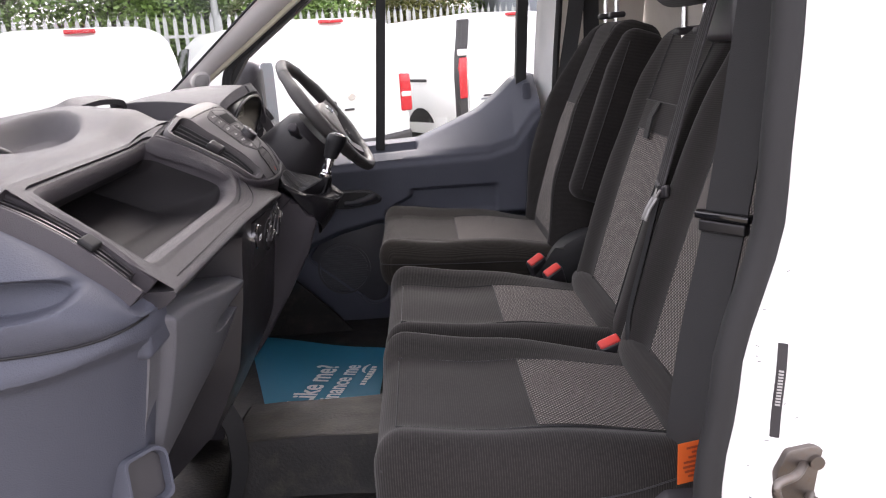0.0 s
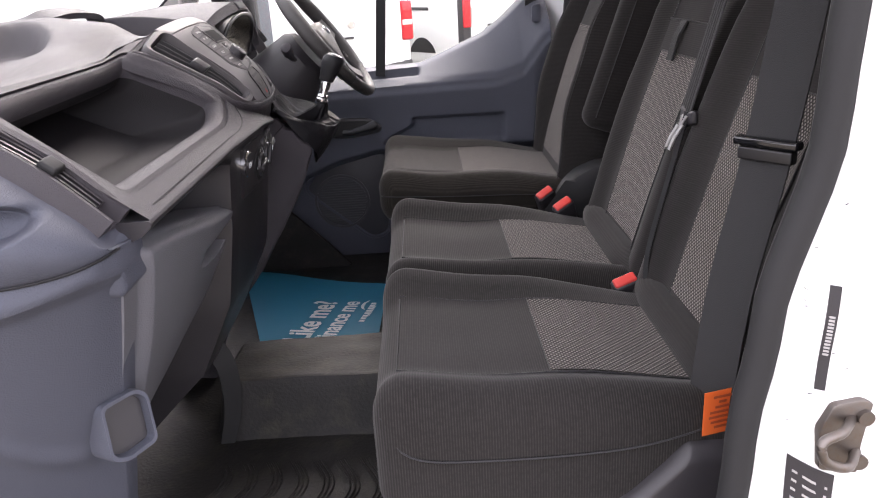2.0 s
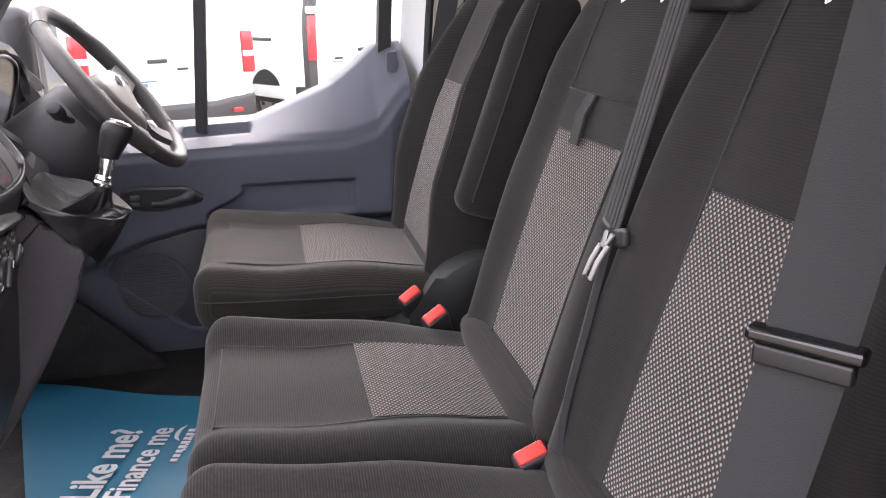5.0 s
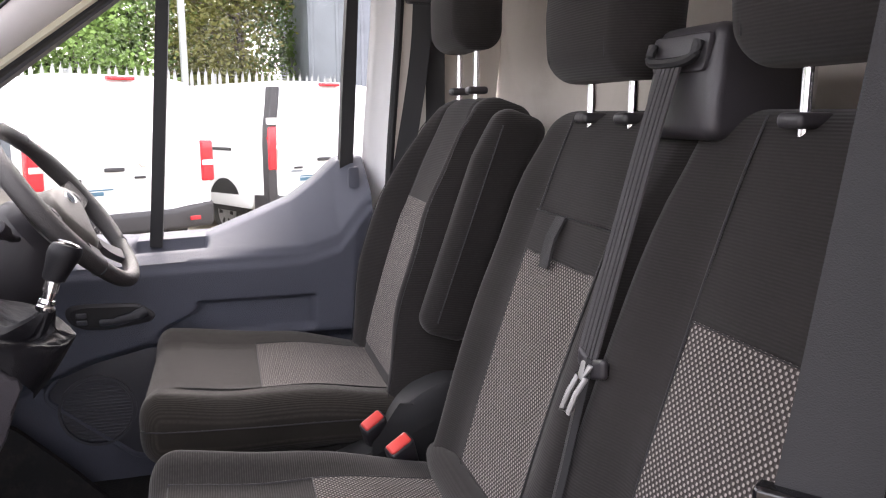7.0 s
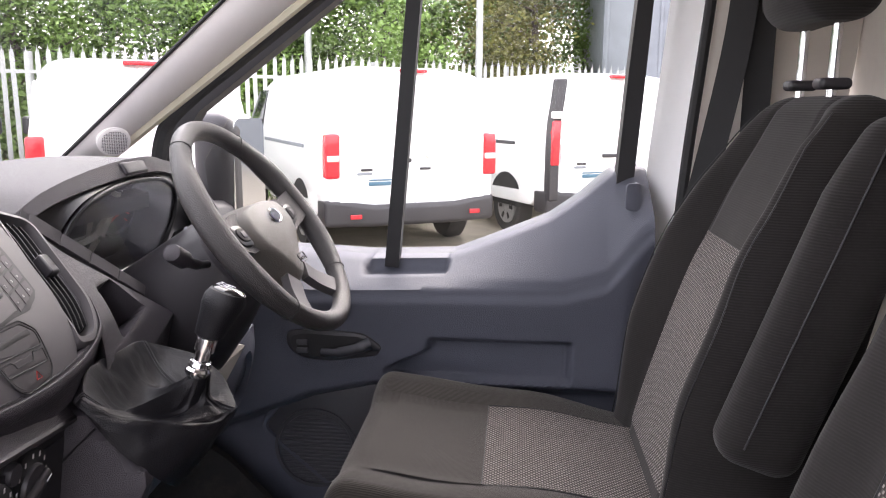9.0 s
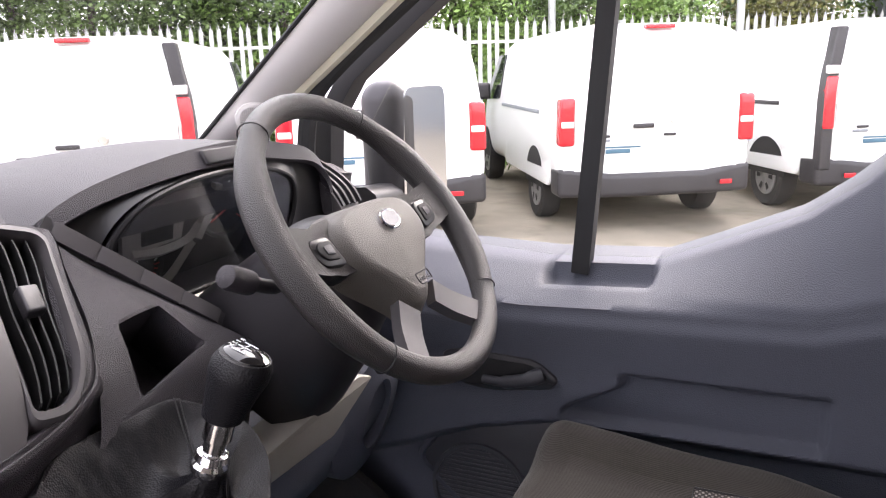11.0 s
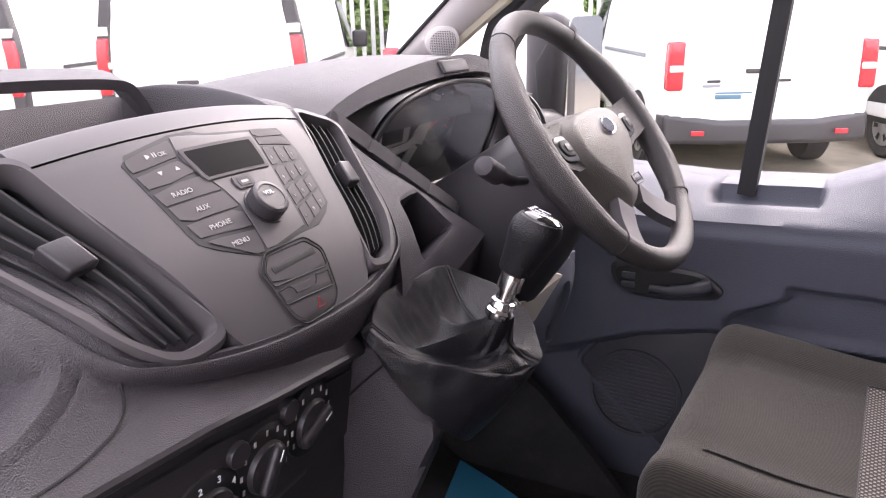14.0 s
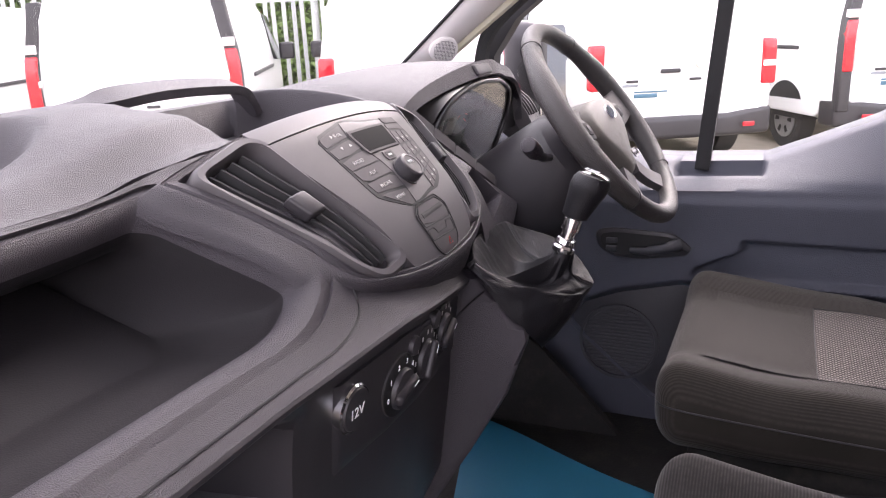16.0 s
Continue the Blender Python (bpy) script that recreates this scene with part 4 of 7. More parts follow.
# release handle in its bowl
HX, HZ = -0.402, 0.578
bm = bmesh.new()
slab(bm, rpoly([(-0.102, 0.028), (-0.06, 0.036), (0.07, 0.03), (0.108, 0.0), (0.098, -0.018), (0.0, -0.034), (-0.06, -0.03), (-0.095, -0.01)], 0.02), lambda a, b, d: V(HX + a, 2.207 - d, HZ + b), -0.01, 0.007, 0.003)
bowl = part("handle_bezel", bm, M_BLACK, door)
bm = bmesh.new()
slab(bm, rpoly([(-0.09, 0.02), (-0.055, 0.027), (0.066, 0.022), (0.095, 0.0), (0.0, -0.025), (-0.055, -0.022), (-0.085, -0.007)], 0.015), lambda a, b, d: V(HX + a, 2.207 - d, HZ + b), 0.0, 0.0078)
part("bowl", bm, M_DEEP, bowl)
bm = bmesh.new()
tube(bm, spline([(HX - 0.02, 2.195, HZ - 0.012), (HX + 0.02, 2.185, HZ - 0.008), (HX + 0.06, 2.178, HZ + 0.004), (HX + 0.085, 2.188, HZ + 0.012)], 5), [0.008] * 5 + [0.011] * 6 + [0.013] * 5, 10)
part("lever", bm, M_TRIMDARK, bowl)
for dz in (0.008, -0.010):
    bm = bmesh.new()
    rbox(bm, (HX - 0.075, 2.193, HZ + dz - 0.006), (HX - 0.05, 2.200, HZ + dz + 0.006), 0.003)
    part("switch", bm, M_TRIMDARK, bowl)
# loudspeaker grille
bm = bmesh.new()
SPX, SPZ = -0.452, 0.325
for r0, r1, d0, d1 in ((0.0, 0.083, 0.001, 0.004), (0.086, 0.093, 0.0, 0.007)):
    rings = []
    for rr, d in ((r0, d0), (r0, d1), (r1, d1), (r1, d0)):
        rings.append([V(SPX + rr * math.cos(a), 2.2435 - d, SPZ + rr * math.sin(a)) for a in np.linspace(0, 2 * math.pi, 40, endpoint=False)])
    loft(bm, rings, True, False)
for k in range(-9, 10):
    w = math.sqrt(max(0, 0.08 ** 2 - (k * 0.0085) ** 2))
    tube(bm, [(SPX - w, 2.239, SPZ + k * 0.0085), (SPX + w, 2.239, SPZ + k * 0.0085)], 0.0022, 5)
part("speaker_grille", bm, M_TRIMDARK, door)
bm = bmesh.new()
loop = rpoly([(-0.578, 0.372), (-0.508, 0.458), (-0.30, 0.492), (-0.27, 0.44), (-0.30, 0.205), (-0.36, 0.185)], 0.03, 6)
slab(bm, loop, lambda a, b, d: V(a, 2.246 - d, b), -0.02, 0.002, 0.002)
part("speaker_panel", bm, M_TRIMDARK, door, "dark blue-grey speaker panel")
bm = bmesh.new()
tube(bm, [(p[0], 2.243, p[1]) for p in loop], 0.007, 6, True, 1, (0, 1, 0))
part("speaker_surround", bm, M_TRIM, door)
# small cap in the rear upper corner
bm = bmesh.new()
slab(bm, rpoly([(0.205, 0.875), (0.235, 0.872), (0.238, 0.928), (0.21, 0.925)], 0.008), lambda a, b, d: V(a, 2.262 + 0.55 * (b - 0.872) - d, b), -0.01, 0.004, 0.001)
part("cover_cap", bm, M_TRIM, door)
# window glass, frame and the bar of the quarter light
WIN = [(-0.72, 0.775), (-0.36, 0.745), (-0.16, 0.752), (0.06, 0.84), (0.19, 0.93), (0.235, 1.35), (0.24, 1.52), (-0.20, 1.52), (-0.66, 1.075), (-0.74, 0.95)]
bm = bmesh.new()
slab(bm, WIN, lambda a, b, d: V(a, 2.383 + d, b), 0, 0.004)
g = part("window_pane", bm, M_GLASS, door)
g.visible_shadow = False
bm = bmesh.new()
fr = [(0.208, 0.85), (0.226, 1.15), (0.250, 1.53), (-0.08, 1.55), (-0.345, 1.375), (-0.738, 1.078), (-0.80, 0.985), (-0.82, 0.74)]
strap(bm, [(p[0], 2.363, p[1]) for p in fr], 0.036, 0.05, (0, 0, 0) if False else [(1, 0, -0.1), (1, 0, -0.1), (1, 0, 1), (0.3, 0, 1), (0.7, 0, -0.7), (0.7, 0, -0.7), (1, 0, -0.4), (1, 0, 0)])
part("window_seal", bm, M_RUBBER, door)
bm = bmesh.new()
strap(bm, [(-0.296, 2.363, 0.722), (-0.243, 2.363, 1.347), (-0.227, 2.363, 1.54)], 0.031, 0.035, (1, 0, 0))
part("window_bar", bm, M_RUBBER, door)
# door mirror outside
mir = thing("door_mirror", "black door mirror with rain-spotted glass outside the quarter light", "mirror")
MY = 2.60
bm = bmesh.new()
rbox(bm, (-0.83, MY - 0.09, 0.74), (-0.72, MY + 0.13, 1.06), 0.045, 5, (3, 3, 4))
part("housing", bm, M_BLACK, mir)
bm = bmesh.new()
mp = rpoly([(-0.075, 0.76), (0.115, 0.76), (0.115, 1.045), (-0.06, 1.045)], 0.03, 4)
slab(bm, mp, lambda a, b, d: V(-0.7195 + d + 0.1 * a, MY + a, b), 0, 0.002)
part("mirror_glass", bm, M_CHROME, mir, "mirror glass")
bm = bmesh.new()
tube(bm, [(-0.77, MY - 0.02, 0.80), (-0.74, 2.36, 0.82)], 0.04, 10)
part("arm", bm, M_BLACK, mir)
# pillar loudspeaker
tw = thing("pillar_speaker", "round grey loudspeaker grille in the windscreen pillar", "speaker")
bm = bmesh.new()
TP, TN = Vector((-0.850, 2.192, 1.004)), Vector((0.60, -0.66, -0.42)).normalized()
tx = TN.cross(Vector((0, 0, 1))).normalized()
ty = tx.cross(TN)
for rr, hh in ((0.033, 0.004), (0.030, 0.006)):
    loft(bm, [[TP + (tx * math.cos(a) + ty * math.sin(a)) * r + TN * h for a in np.linspace(0, 2 * math.pi, 32, endpoint=False)] for r, h in ((rr, -0.012), (rr, hh - 0.001), (rr - 0.002, hh))])
part("rim", bm, M_PILLAR, tw)
bm = bmesh.new()
for i in range(-8, 9):
    for j in range(-8, 9):
        if i * i + j * j < 62:
            c = TP + tx * i * 0.0034 + ty * j * 0.0034 + TN * 0.0062
            loft(bm, [[c + (tx * math.cos(a) + ty * math.sin(a)) * 0.0012 + TN * h for a in np.linspace(0, 2 * math.pi, 5, endpoint=False)] for h in (0, 0.0003)])
part("grille_holes", bm, M_TRIMDARK, tw)

# ---- dashboard ----
dash = thing("dashboard", "charcoal grained dashboard with storage tray, grey centre panel and glovebox", "dashboard")
SC = 1.327


def stack(u, v, h=0.0):
    w = 0.262 - 0.8 * u * u - 3 * max(0.0, 1.0 - v) ** 2 - 6 * max(0.0, v - 1.09) ** 2 + h
    return Vector(((w - v) * 0.70711, SC + u, (w + v) * 0.70711))


# top pad
PAD = [(-1.42, 0.885), (-1.15, 0.935), (-0.97, 0.955), (-0.82, 0.958), (-0.72, 0.944), (-0.672, 0.928)]


def bin_left(x):
    return 1.21 - 0.20 * max(0.0, -0.66 - x)


def pad_at(x, y):
    """The padded top: a ridge in front, a long cup recess on the passenger side and the open bin behind the centre panel."""
    z = path_value(PAD, x)
    z += -0.02 * smooth(0.62, 0.49, y) - 0.02 * smooth(2.1, 2.22, y)
    mid = smooth(0.95, 1.15, y) * smooth(1.75, 1.5, y) * smooth(-0.675, -0.75, x)
    z += 0.012 * smooth(-1.0, -0.85, x) * mid
    z += 0.024 * smooth(-0.80, -0.68, x) * smooth(1.0, 1.15, y) * smooth(1.62, 1.5, y)
    dome = 0.026 * smooth(-0.64, -0.82, x) * smooth(-1.15, -0.93, x) * smooth(0.80, 1.08, y) * smooth(1.30, 1.18, y)
    z += dome
    z -= 0.045 * smooth(1.08, 0.70, math.hypot((x + 0.815) / 0.075, (y - 0.915) / 0.165))
    yl = bin_left(x)
    z -= (0.055 + dome) * smooth(yl, yl + 0.014, y) * smooth(1.50, 1.486, y) * smooth(-0.905, -0.89, x)
    return (x, y, z)


def pad_front(y):
    return -0.672 + 0.017 * smooth(1.06, 1.12, y) * smooth(1.60, 1.56, y)


bm = bmesh.new()
sheet(bm, 110, 240, lambda u, v: pad_at(-1.42 + (pad_front(0.49 + 1.73 * v) + 1.42) * u, 0.49 + 1.73 * v), (-0.006, 0, -0.028))
part("top_pad", bm, M_DASH, dash)
# curved back wall of the bin
bm = bmesh.new()
wall_line = spline([(-0.632, 1.476, 0.958), (-0.69, 1.494, 0.971), (-0.76, 1.496, 0.980), (-0.82, 1.486, 0.982), (-0.862, 1.462, 0.978)], 6)
loft(bm, [[p + Vector((0, dy, dz)) for dy, dz in ((-0.004, -0.085), (-0.001, -0.005), (0.002, -0.001), (0.007, 0.0), (0.014, -0.006), (0.05, -0.04), (0.05, -0.085))] for p in wall_line])
part("bin_wall", bm, M_DASH, dash)
# raised arch over the bin
bm = bmesh.new()
arch = spline([(-0.848, 1.476, 0.952), (-0.848, 1.462, 0.976), (-0.845, 1.440, 0.992), (-0.840, 1.37, 0.999), (-0.837, 1.29, 1.002), (-0.838, 1.222, 1.0), (-0.858, 1.186, 0.992), (-0.91, 1.170, 0.981), (-0.98, 1.168, 0.967), (-1.06, 1.17, 0.950)], 6)
across_ = [Vector((0.9, 0, -0.30)).lerp(Vector((0.1, -0.9, -0.30)), smooth(0.45, 0.72, k / (len(arch) - 1))) for k in range(len(arch))]
strap(bm, [p + Vector((0, 0, -0.003)) for p in arch], 0.034, 0.012, across_)
part("tray_arch", bm, M_DASH, dash)
bm = bmesh.new()
rbox(bm, (-0.93, 0.76, 0.90), (-0.83, 0.94, 0.957), 0.014, 4, (2, 4, 1), lambda q: Vector((q.x, q.y, q.z - 0.02 * smooth(0.90, 0.94, q.y) * smooth(0.92, 0.95, q.z))))
part("top_box", bm, M_BLACK, dash)

# colour of the tray pocket, darker than the frame round it
M_POCKET = material("tray_pocket_plastic", (0.017, 0.0155, 0.017), 0.62, spec=0.22, grain=0.15, grain_scale=700, voronoi=True)
# tray face: a frame with a crease, a soft bevel, then the pocket
SWELL = [(1.0, 0.0), (1.10, 0.006), (1.20, 0.014), (1.26, 0.013), (1.33, 0.005), (1.40, -0.006)]
FALL = [(1.08, 0.0), (1.20, -0.003), (1.30, 0.009), (1.40, 0.024)]
LOWSWELL = [(1.0, 0.0), (1.11, 0.004), (1.18, 0.010), (1.25, 0.010), (1.32, 0.003), (1.41, -0.010)]


def bulge(y):
    return line_value(SWELL, y)


def fall(y):
    return line_value(FALL, y)


def face_lift(y, s):
    """The frame swells up to the centre panel beside the vent."""
    return 0.030 * smooth(1.0, 1.15, y) * smooth(0.98, 0.55, s)


def face(y, s, d=0.0):
    """On the sloping front: y across, s from 0 at its top to 1 at its bottom, d out of it."""
    d += face_lift(y, s)
    return Vector((-0.668 + 0.185 * s + 0.6 * d + bulge(y) * max(0.0, s), y, 0.926 - 0.143 * s + 0.8 * d - fall(y) * max(0.0, s)))


def six(pts, r, n=7):
    return rpoly([Vector(p) for p in pts], r, n)


outer = six([(0.578, -0.02), (1.10, -0.02), (1.398, 0.10), (1.398, 1.02), (1.12, 1.02), (0.578, 1.02)], 0.002)
crease = six([(0.607, 0.03), (1.065, 0.0), (1.104, 0.10), (1.146, 0.74), (1.080, 0.88), (0.607, 0.87)], [0.03, 0.02, 0.06, 0.10, 0.06, 0.03])
inner_ = six([(0.635, 0.13), (1.042, 0.09), (1.058, 0.15), (1.104, 0.67), (1.062, 0.745), (0.635, 0.73)], [0.03, 0.015, 0.03, 0.045, 0.03, 0.03])
deep = six([(-0.770, 0.665, 0.858), (-0.770, 1.015, 0.858), (-0.765, 1.030, 0.840), (-0.655, 1.046, 0.795), (-0.632, 1.03, 0.790), (-0.638, 0.665, 0.792)], 0.012)


def denser(loop, k=8):
    """The same loop with k - 1 points more on every side."""
    return [loop[i].lerp(loop[(i + 1) % len(loop)], j / k) for i in range(len(loop)) for j in range(k)]


outer, crease, inner_, deep = denser(outer), denser(crease), denser(inner_), denser(deep)
rows_ = [[face(*p.lerp(q, f_)) for p, q in zip(outer, crease)] for f_ in (0.0, 0.2, 0.4, 0.6, 0.8)]
for f_, d in ((0.0, 0.0005), (0.012, -0.004), (0.05, -0.0035), (0.3, -0.002), (0.55, -0.005), (0.78, -0.011), (0.93, -0.018), (1.0, -0.025), (1.04, -0.034)):
    rows_.append([face(*p.lerp(q, f_), d) for p, q in zip(crease, inner_)])
last_ = [face(*p.lerp(q, 1.06), -0.042) for p, q in zip(crease, inner_)]
for t in (0.08, 0.35, 0.65, 0.88, 0.96, 1.0):
    sink = Vector((0.006, 0, -0.004)) if t in (0.88, 0.96) else Vector((0, 0, 0))
    rows_.append([a.lerp(b, t) + sink * 0.3 for a, b in zip(last_, deep)])
bm = bmesh.new()
loft(bm, rows_[:13], True, False)
part("storage_tray", bm, M_DASH, dash, sharp=24)
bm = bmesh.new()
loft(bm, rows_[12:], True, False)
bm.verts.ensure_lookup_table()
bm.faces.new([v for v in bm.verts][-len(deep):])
part("tray_pocket", bm, M_POCKET, dash, "tray pocket, smoother and darker than its frame", sharp=30)
bm = bmesh.new()
tube(bm, spline([face(1.158, 0.70, 0.0002), face(1.156, 0.80, 0.0002), face(1.140, 0.90, 0.0002), face(1.09, 0.955, 0.0002), face(1.02, 0.965, 0.0002), face(0.90, 0.968, 0.0002), face(0.75, 0.97, 0.0002), face(0.62, 0.97, 0.0002)], 8), 0.0012, 4)
part("joint_line", bm, M_DEEP, dash)
# front edge roll and the dark face below it
bm = bmesh.new()
LOW = [(-0.4793, 0.7801), (-0.477, 0.777), (-0.4775, 0.773), (-0.482, 0.769), (-0.490, 0.762), (-0.498, 0.70), (-0.506, 0.62), (-0.53, 0.48), (-0.60, 0.34), (-0.72, 0.22)]


def low_point(u, v):
    k = u * (len(LOW) - 1)
    i = min(int(k), len(LOW) - 2)
    a, b = Vector(LOW[i]), Vector(LOW[i + 1])
    p = a.lerp(b, k - i)
    y = 0.572 + 0.826 * v
    k = (bulge(y) * smooth(0.765, 0.773, p.y) + line_value(LOWSWELL, y) * smooth(0.773, 0.765, p.y)) * smooth(0.20, 0.70, p.y) - 0.16 * smooth(1.03, 0.99, y) * smooth(0.757, 0.735, p.y)
    return (p.x + k, y, p.y - fall(y) * smooth(0.69, 0.765, p.y))


sheet(bm, 54, 40, low_point, (-0.05, 0, 0))
part("lower_face", bm, M_BLACK, dash)

# centre panel
HW = [(0.906, 0.05), (0.912, 0.075), (0.93, 0.088), (1.10, 0.146), (1.104, 0.147)]
bm = bmesh.new()
sheet(bm, 30, 30, lambda a, b: stack(line_value(HW, 0.906 + 0.197 * b) * (2 * a - 1), 0.906 + 0.197 * b, 0.0), (-0.03, 0, -0.03))
centre = part("centre_panel", bm, M_STACK, dash, "satin grey centre panel")
# grained skirt round the panel and vents, falling to the tray face and the pad
HALF = [(0.152, 1.128), (0.243, 1.120), (0.250, 1.107), (0.216, 1.045), (0.174, 0.957), (0.137, 0.931), (0.072, 0.914), (0.0, 0.909)]
skirt = spline([(-a, b, 0) for a, b in HALF] + [(a, b, 0) for a, b in HALF[-2::-1]], 8)
SK = Vector((0, 1.02, 0))


def dash_under(x, y):
    """The height of the pad or the sloping face below a point."""
    if x < pad_front(y):
        return pad_at(x, y)[2]
    k = (x + 0.668) / (0.185 + bulge(y))
    return 0.926 - (0.143 + fall(y)) * k + 1.2 * face_lift(y, k)


rows_ = [[] for _ in range(12)]
for p in skirt:
    out_ = (p - SK).normalized()
    rim_p = stack(p.x, p.y, 0.0)
    way_ = stack(p.x + 0.01 * out_.x, p.y + 0.01 * out_.y) - rim_p
    way_ = Vector((way_.x, way_.y, 0)).normalized()
    right_ = smooth(0.03, 0.14, p.x)
    reach = (0.016 + 0.010 * smooth(0.91, 0.98, p.y) * smooth(1.125, 1.11, p.y)) * (1 - right_) + 0.008 * right_
    foot_ = rim_p + way_ * reach
    foot_.z = (dash_under(foot_.x, foot_.y) - 0.001) * (1 - right_) + (rim_p.z - 0.05) * right_
    below = smooth(0.975, 0.935, p.y)
    foot_ = foot_.lerp(stack(p.x + 0.012 * out_.x, p.y + 0.012 * out_.y, -0.010), below)
    e0, e1 = 0.022 - 0.011 * below, 0.014 - 0.008 * below
    inner_p = stack(p.x - e0 * out_.x, p.y - e0 * out_.y, -0.012)
    lip_p = stack(p.x - e1 * out_.x, p.y - e1 * out_.y, -0.002)
    row_ = [inner_p, lip_p, stack(p.x - 0.003 * out_.x, p.y - 0.003 * out_.y, 0.0008), rim_p + Vector((0, 0, -0.0035)), stack(p.x + 0.001 * out_.x, p.y + 0.001 * out_.y, -0.0005)]
    for f_, g_ in ((0.10, 0.03), (0.25, 0.12), (0.45, 0.36), (0.65, 0.66), (0.84, 0.90), (1.0, 1.0)):
        q = rim_p.lerp(foot_, f_)
        q.z = rim_p.z + (foot_.z - rim_p.z) * g_
        q += Vector((0.006, 0, 0.003)) * below * math.sin(math.pi * f_)
        row_.append(q)
    row_.append(foot_ + way_ * (0.006 - 0.016 * below) + Vector((0, 0, -0.012 - 0.012 * below)))
    for r_, q in zip(rows_, row_):
        r_.append(q)
bm = bmesh.new()
loft(bm, rows_, False, False)
part("panel_surround", bm, M_DASH, dash, sharp=45)
bm = bmesh.new()
HB = [(0.895, 0.04), (0.92, 0.12), (1.0, 0.175), (1.105, 0.24), (1.135, 0.155)]
sheet(bm, 20, 20, lambda a, b: stack(line_value(HB, 0.895 + 0.239 * b) * (2 * a - 1), 0.895 + 0.239 * b, -0.05), (-0.05, 0, -0.05))
part("panel_backing", bm, M_DASH, dash)
# grey strip that curls over from the panel into the bin
bm = bmesh.new()


def brow_point(u, v):
    a = -0.151 + 0.302 * u
    if v <= 0.6:
        return stack(a, 1.1045 + 0.024 * v / 0.6, 0.001)
    top = stack(a, 1.1285, 0.001)
    t = (v - 0.6) / 0.4
    return top + Vector((-0.010 * math.sin(0.5 * math.pi * t), 0, 0.002 * math.sin(math.pi * t) - 0.055 * t * t))


sheet(bm, 40, 20, brow_point)
part("panel_top", bm, M_STACK, dash, "satin grey top edge of the centre panel")


def vent(sign):
    poly = [(0.238, 1.112), (0.152, 1.128), (0.088, 0.927), (0.13, 0.922), (0.165, 0.955)]
    loop = [Vector((sign * p[0], p[1])) for p in rpoly(poly, [0.02, 0.02, 0.012, 0.02, 0.03], 5)]
    mid = Vector((sign * 0.156, 1.03))

    def inner(p, e):
        d = mid - p
        return p + d.normalized() * e
    v = new("air_vent")
    v.parent = dash
    v["label"] = "slatted centre air vent with grey rim"
    bm = bmesh.new()
    loft(bm, [[stack(p.x, p.y, h) for p in [inner(q, e) for q in loop]] for e, h in ((0, -0.03), (0, 0.0), (0.003, 0.004), (0.010, 0.003), (0.013, -0.004), (0.014, -0.03))], True, False)
    part("rim", bm, M_STACK, v)
    bm = bmesh.new()
    loft(bm, [[stack(p.x, p.y, h) for p in [inner(q, e) for q in loop]] for e, h in ((0.012, -0.004), (0.016, -0.045))], True, False)
    bm.faces.new([vv for vv in bm.verts][-len(loop):])
    part("duct", bm, M_DEEP, v)
    a0, b0, a1, b1 = Vector((0.222, 1.105)), Vector((0.16, 1.112)), Vector((0.145, 0.945)), Vector((0.102, 0.94))
    for k in range(4):
        t = (k + 0.6) / 4.2
        p, q = a0.lerp(b0, t), a1.lerp(b1, t)
        pts = [p.lerp(q, s) for s in np.linspace(0.02, 0.98, 12)]
        bm = bmesh.new()
        wob = [0.0015 * math.sin(s * 9) for s in np.linspace(0, 1, 12)]
        rings = []
        for c, wv in zip(pts, wob):
            x, y = sign * (c.x + wv), c.y
            rings.append([stack(x, y, -0.006), stack(x + sign * 0.002, y, -0.006), stack(x + sign * 0.006, y - 0.003, -0.03), stack(x + sign * 0.004, y - 0.003, -0.03)])
        loft(bm, rings)
        part("slat", bm, M_RUBBER, v)
    bm = bmesh.new()
    c = a0.lerp(b0, 0.5).lerp(a1.lerp(b1, 0.5), 0.47)
    rbox(bm, (-0.011, -0.014, -0.01), (0.011, 0.014, 0.004), 0.003, 2, (1, 1, 1), lambda q: stack(sign * (c.x + q.x + 0.3 * q.y), c.y + q.y, q.z))
    part("tab", bm, M_BLACK, v)
    return v


vent(-1)
vent(1)

# radio
radio = new("radio")
radio.parent = dash
radio["label"] = "black radio keypad with display and volume knob"


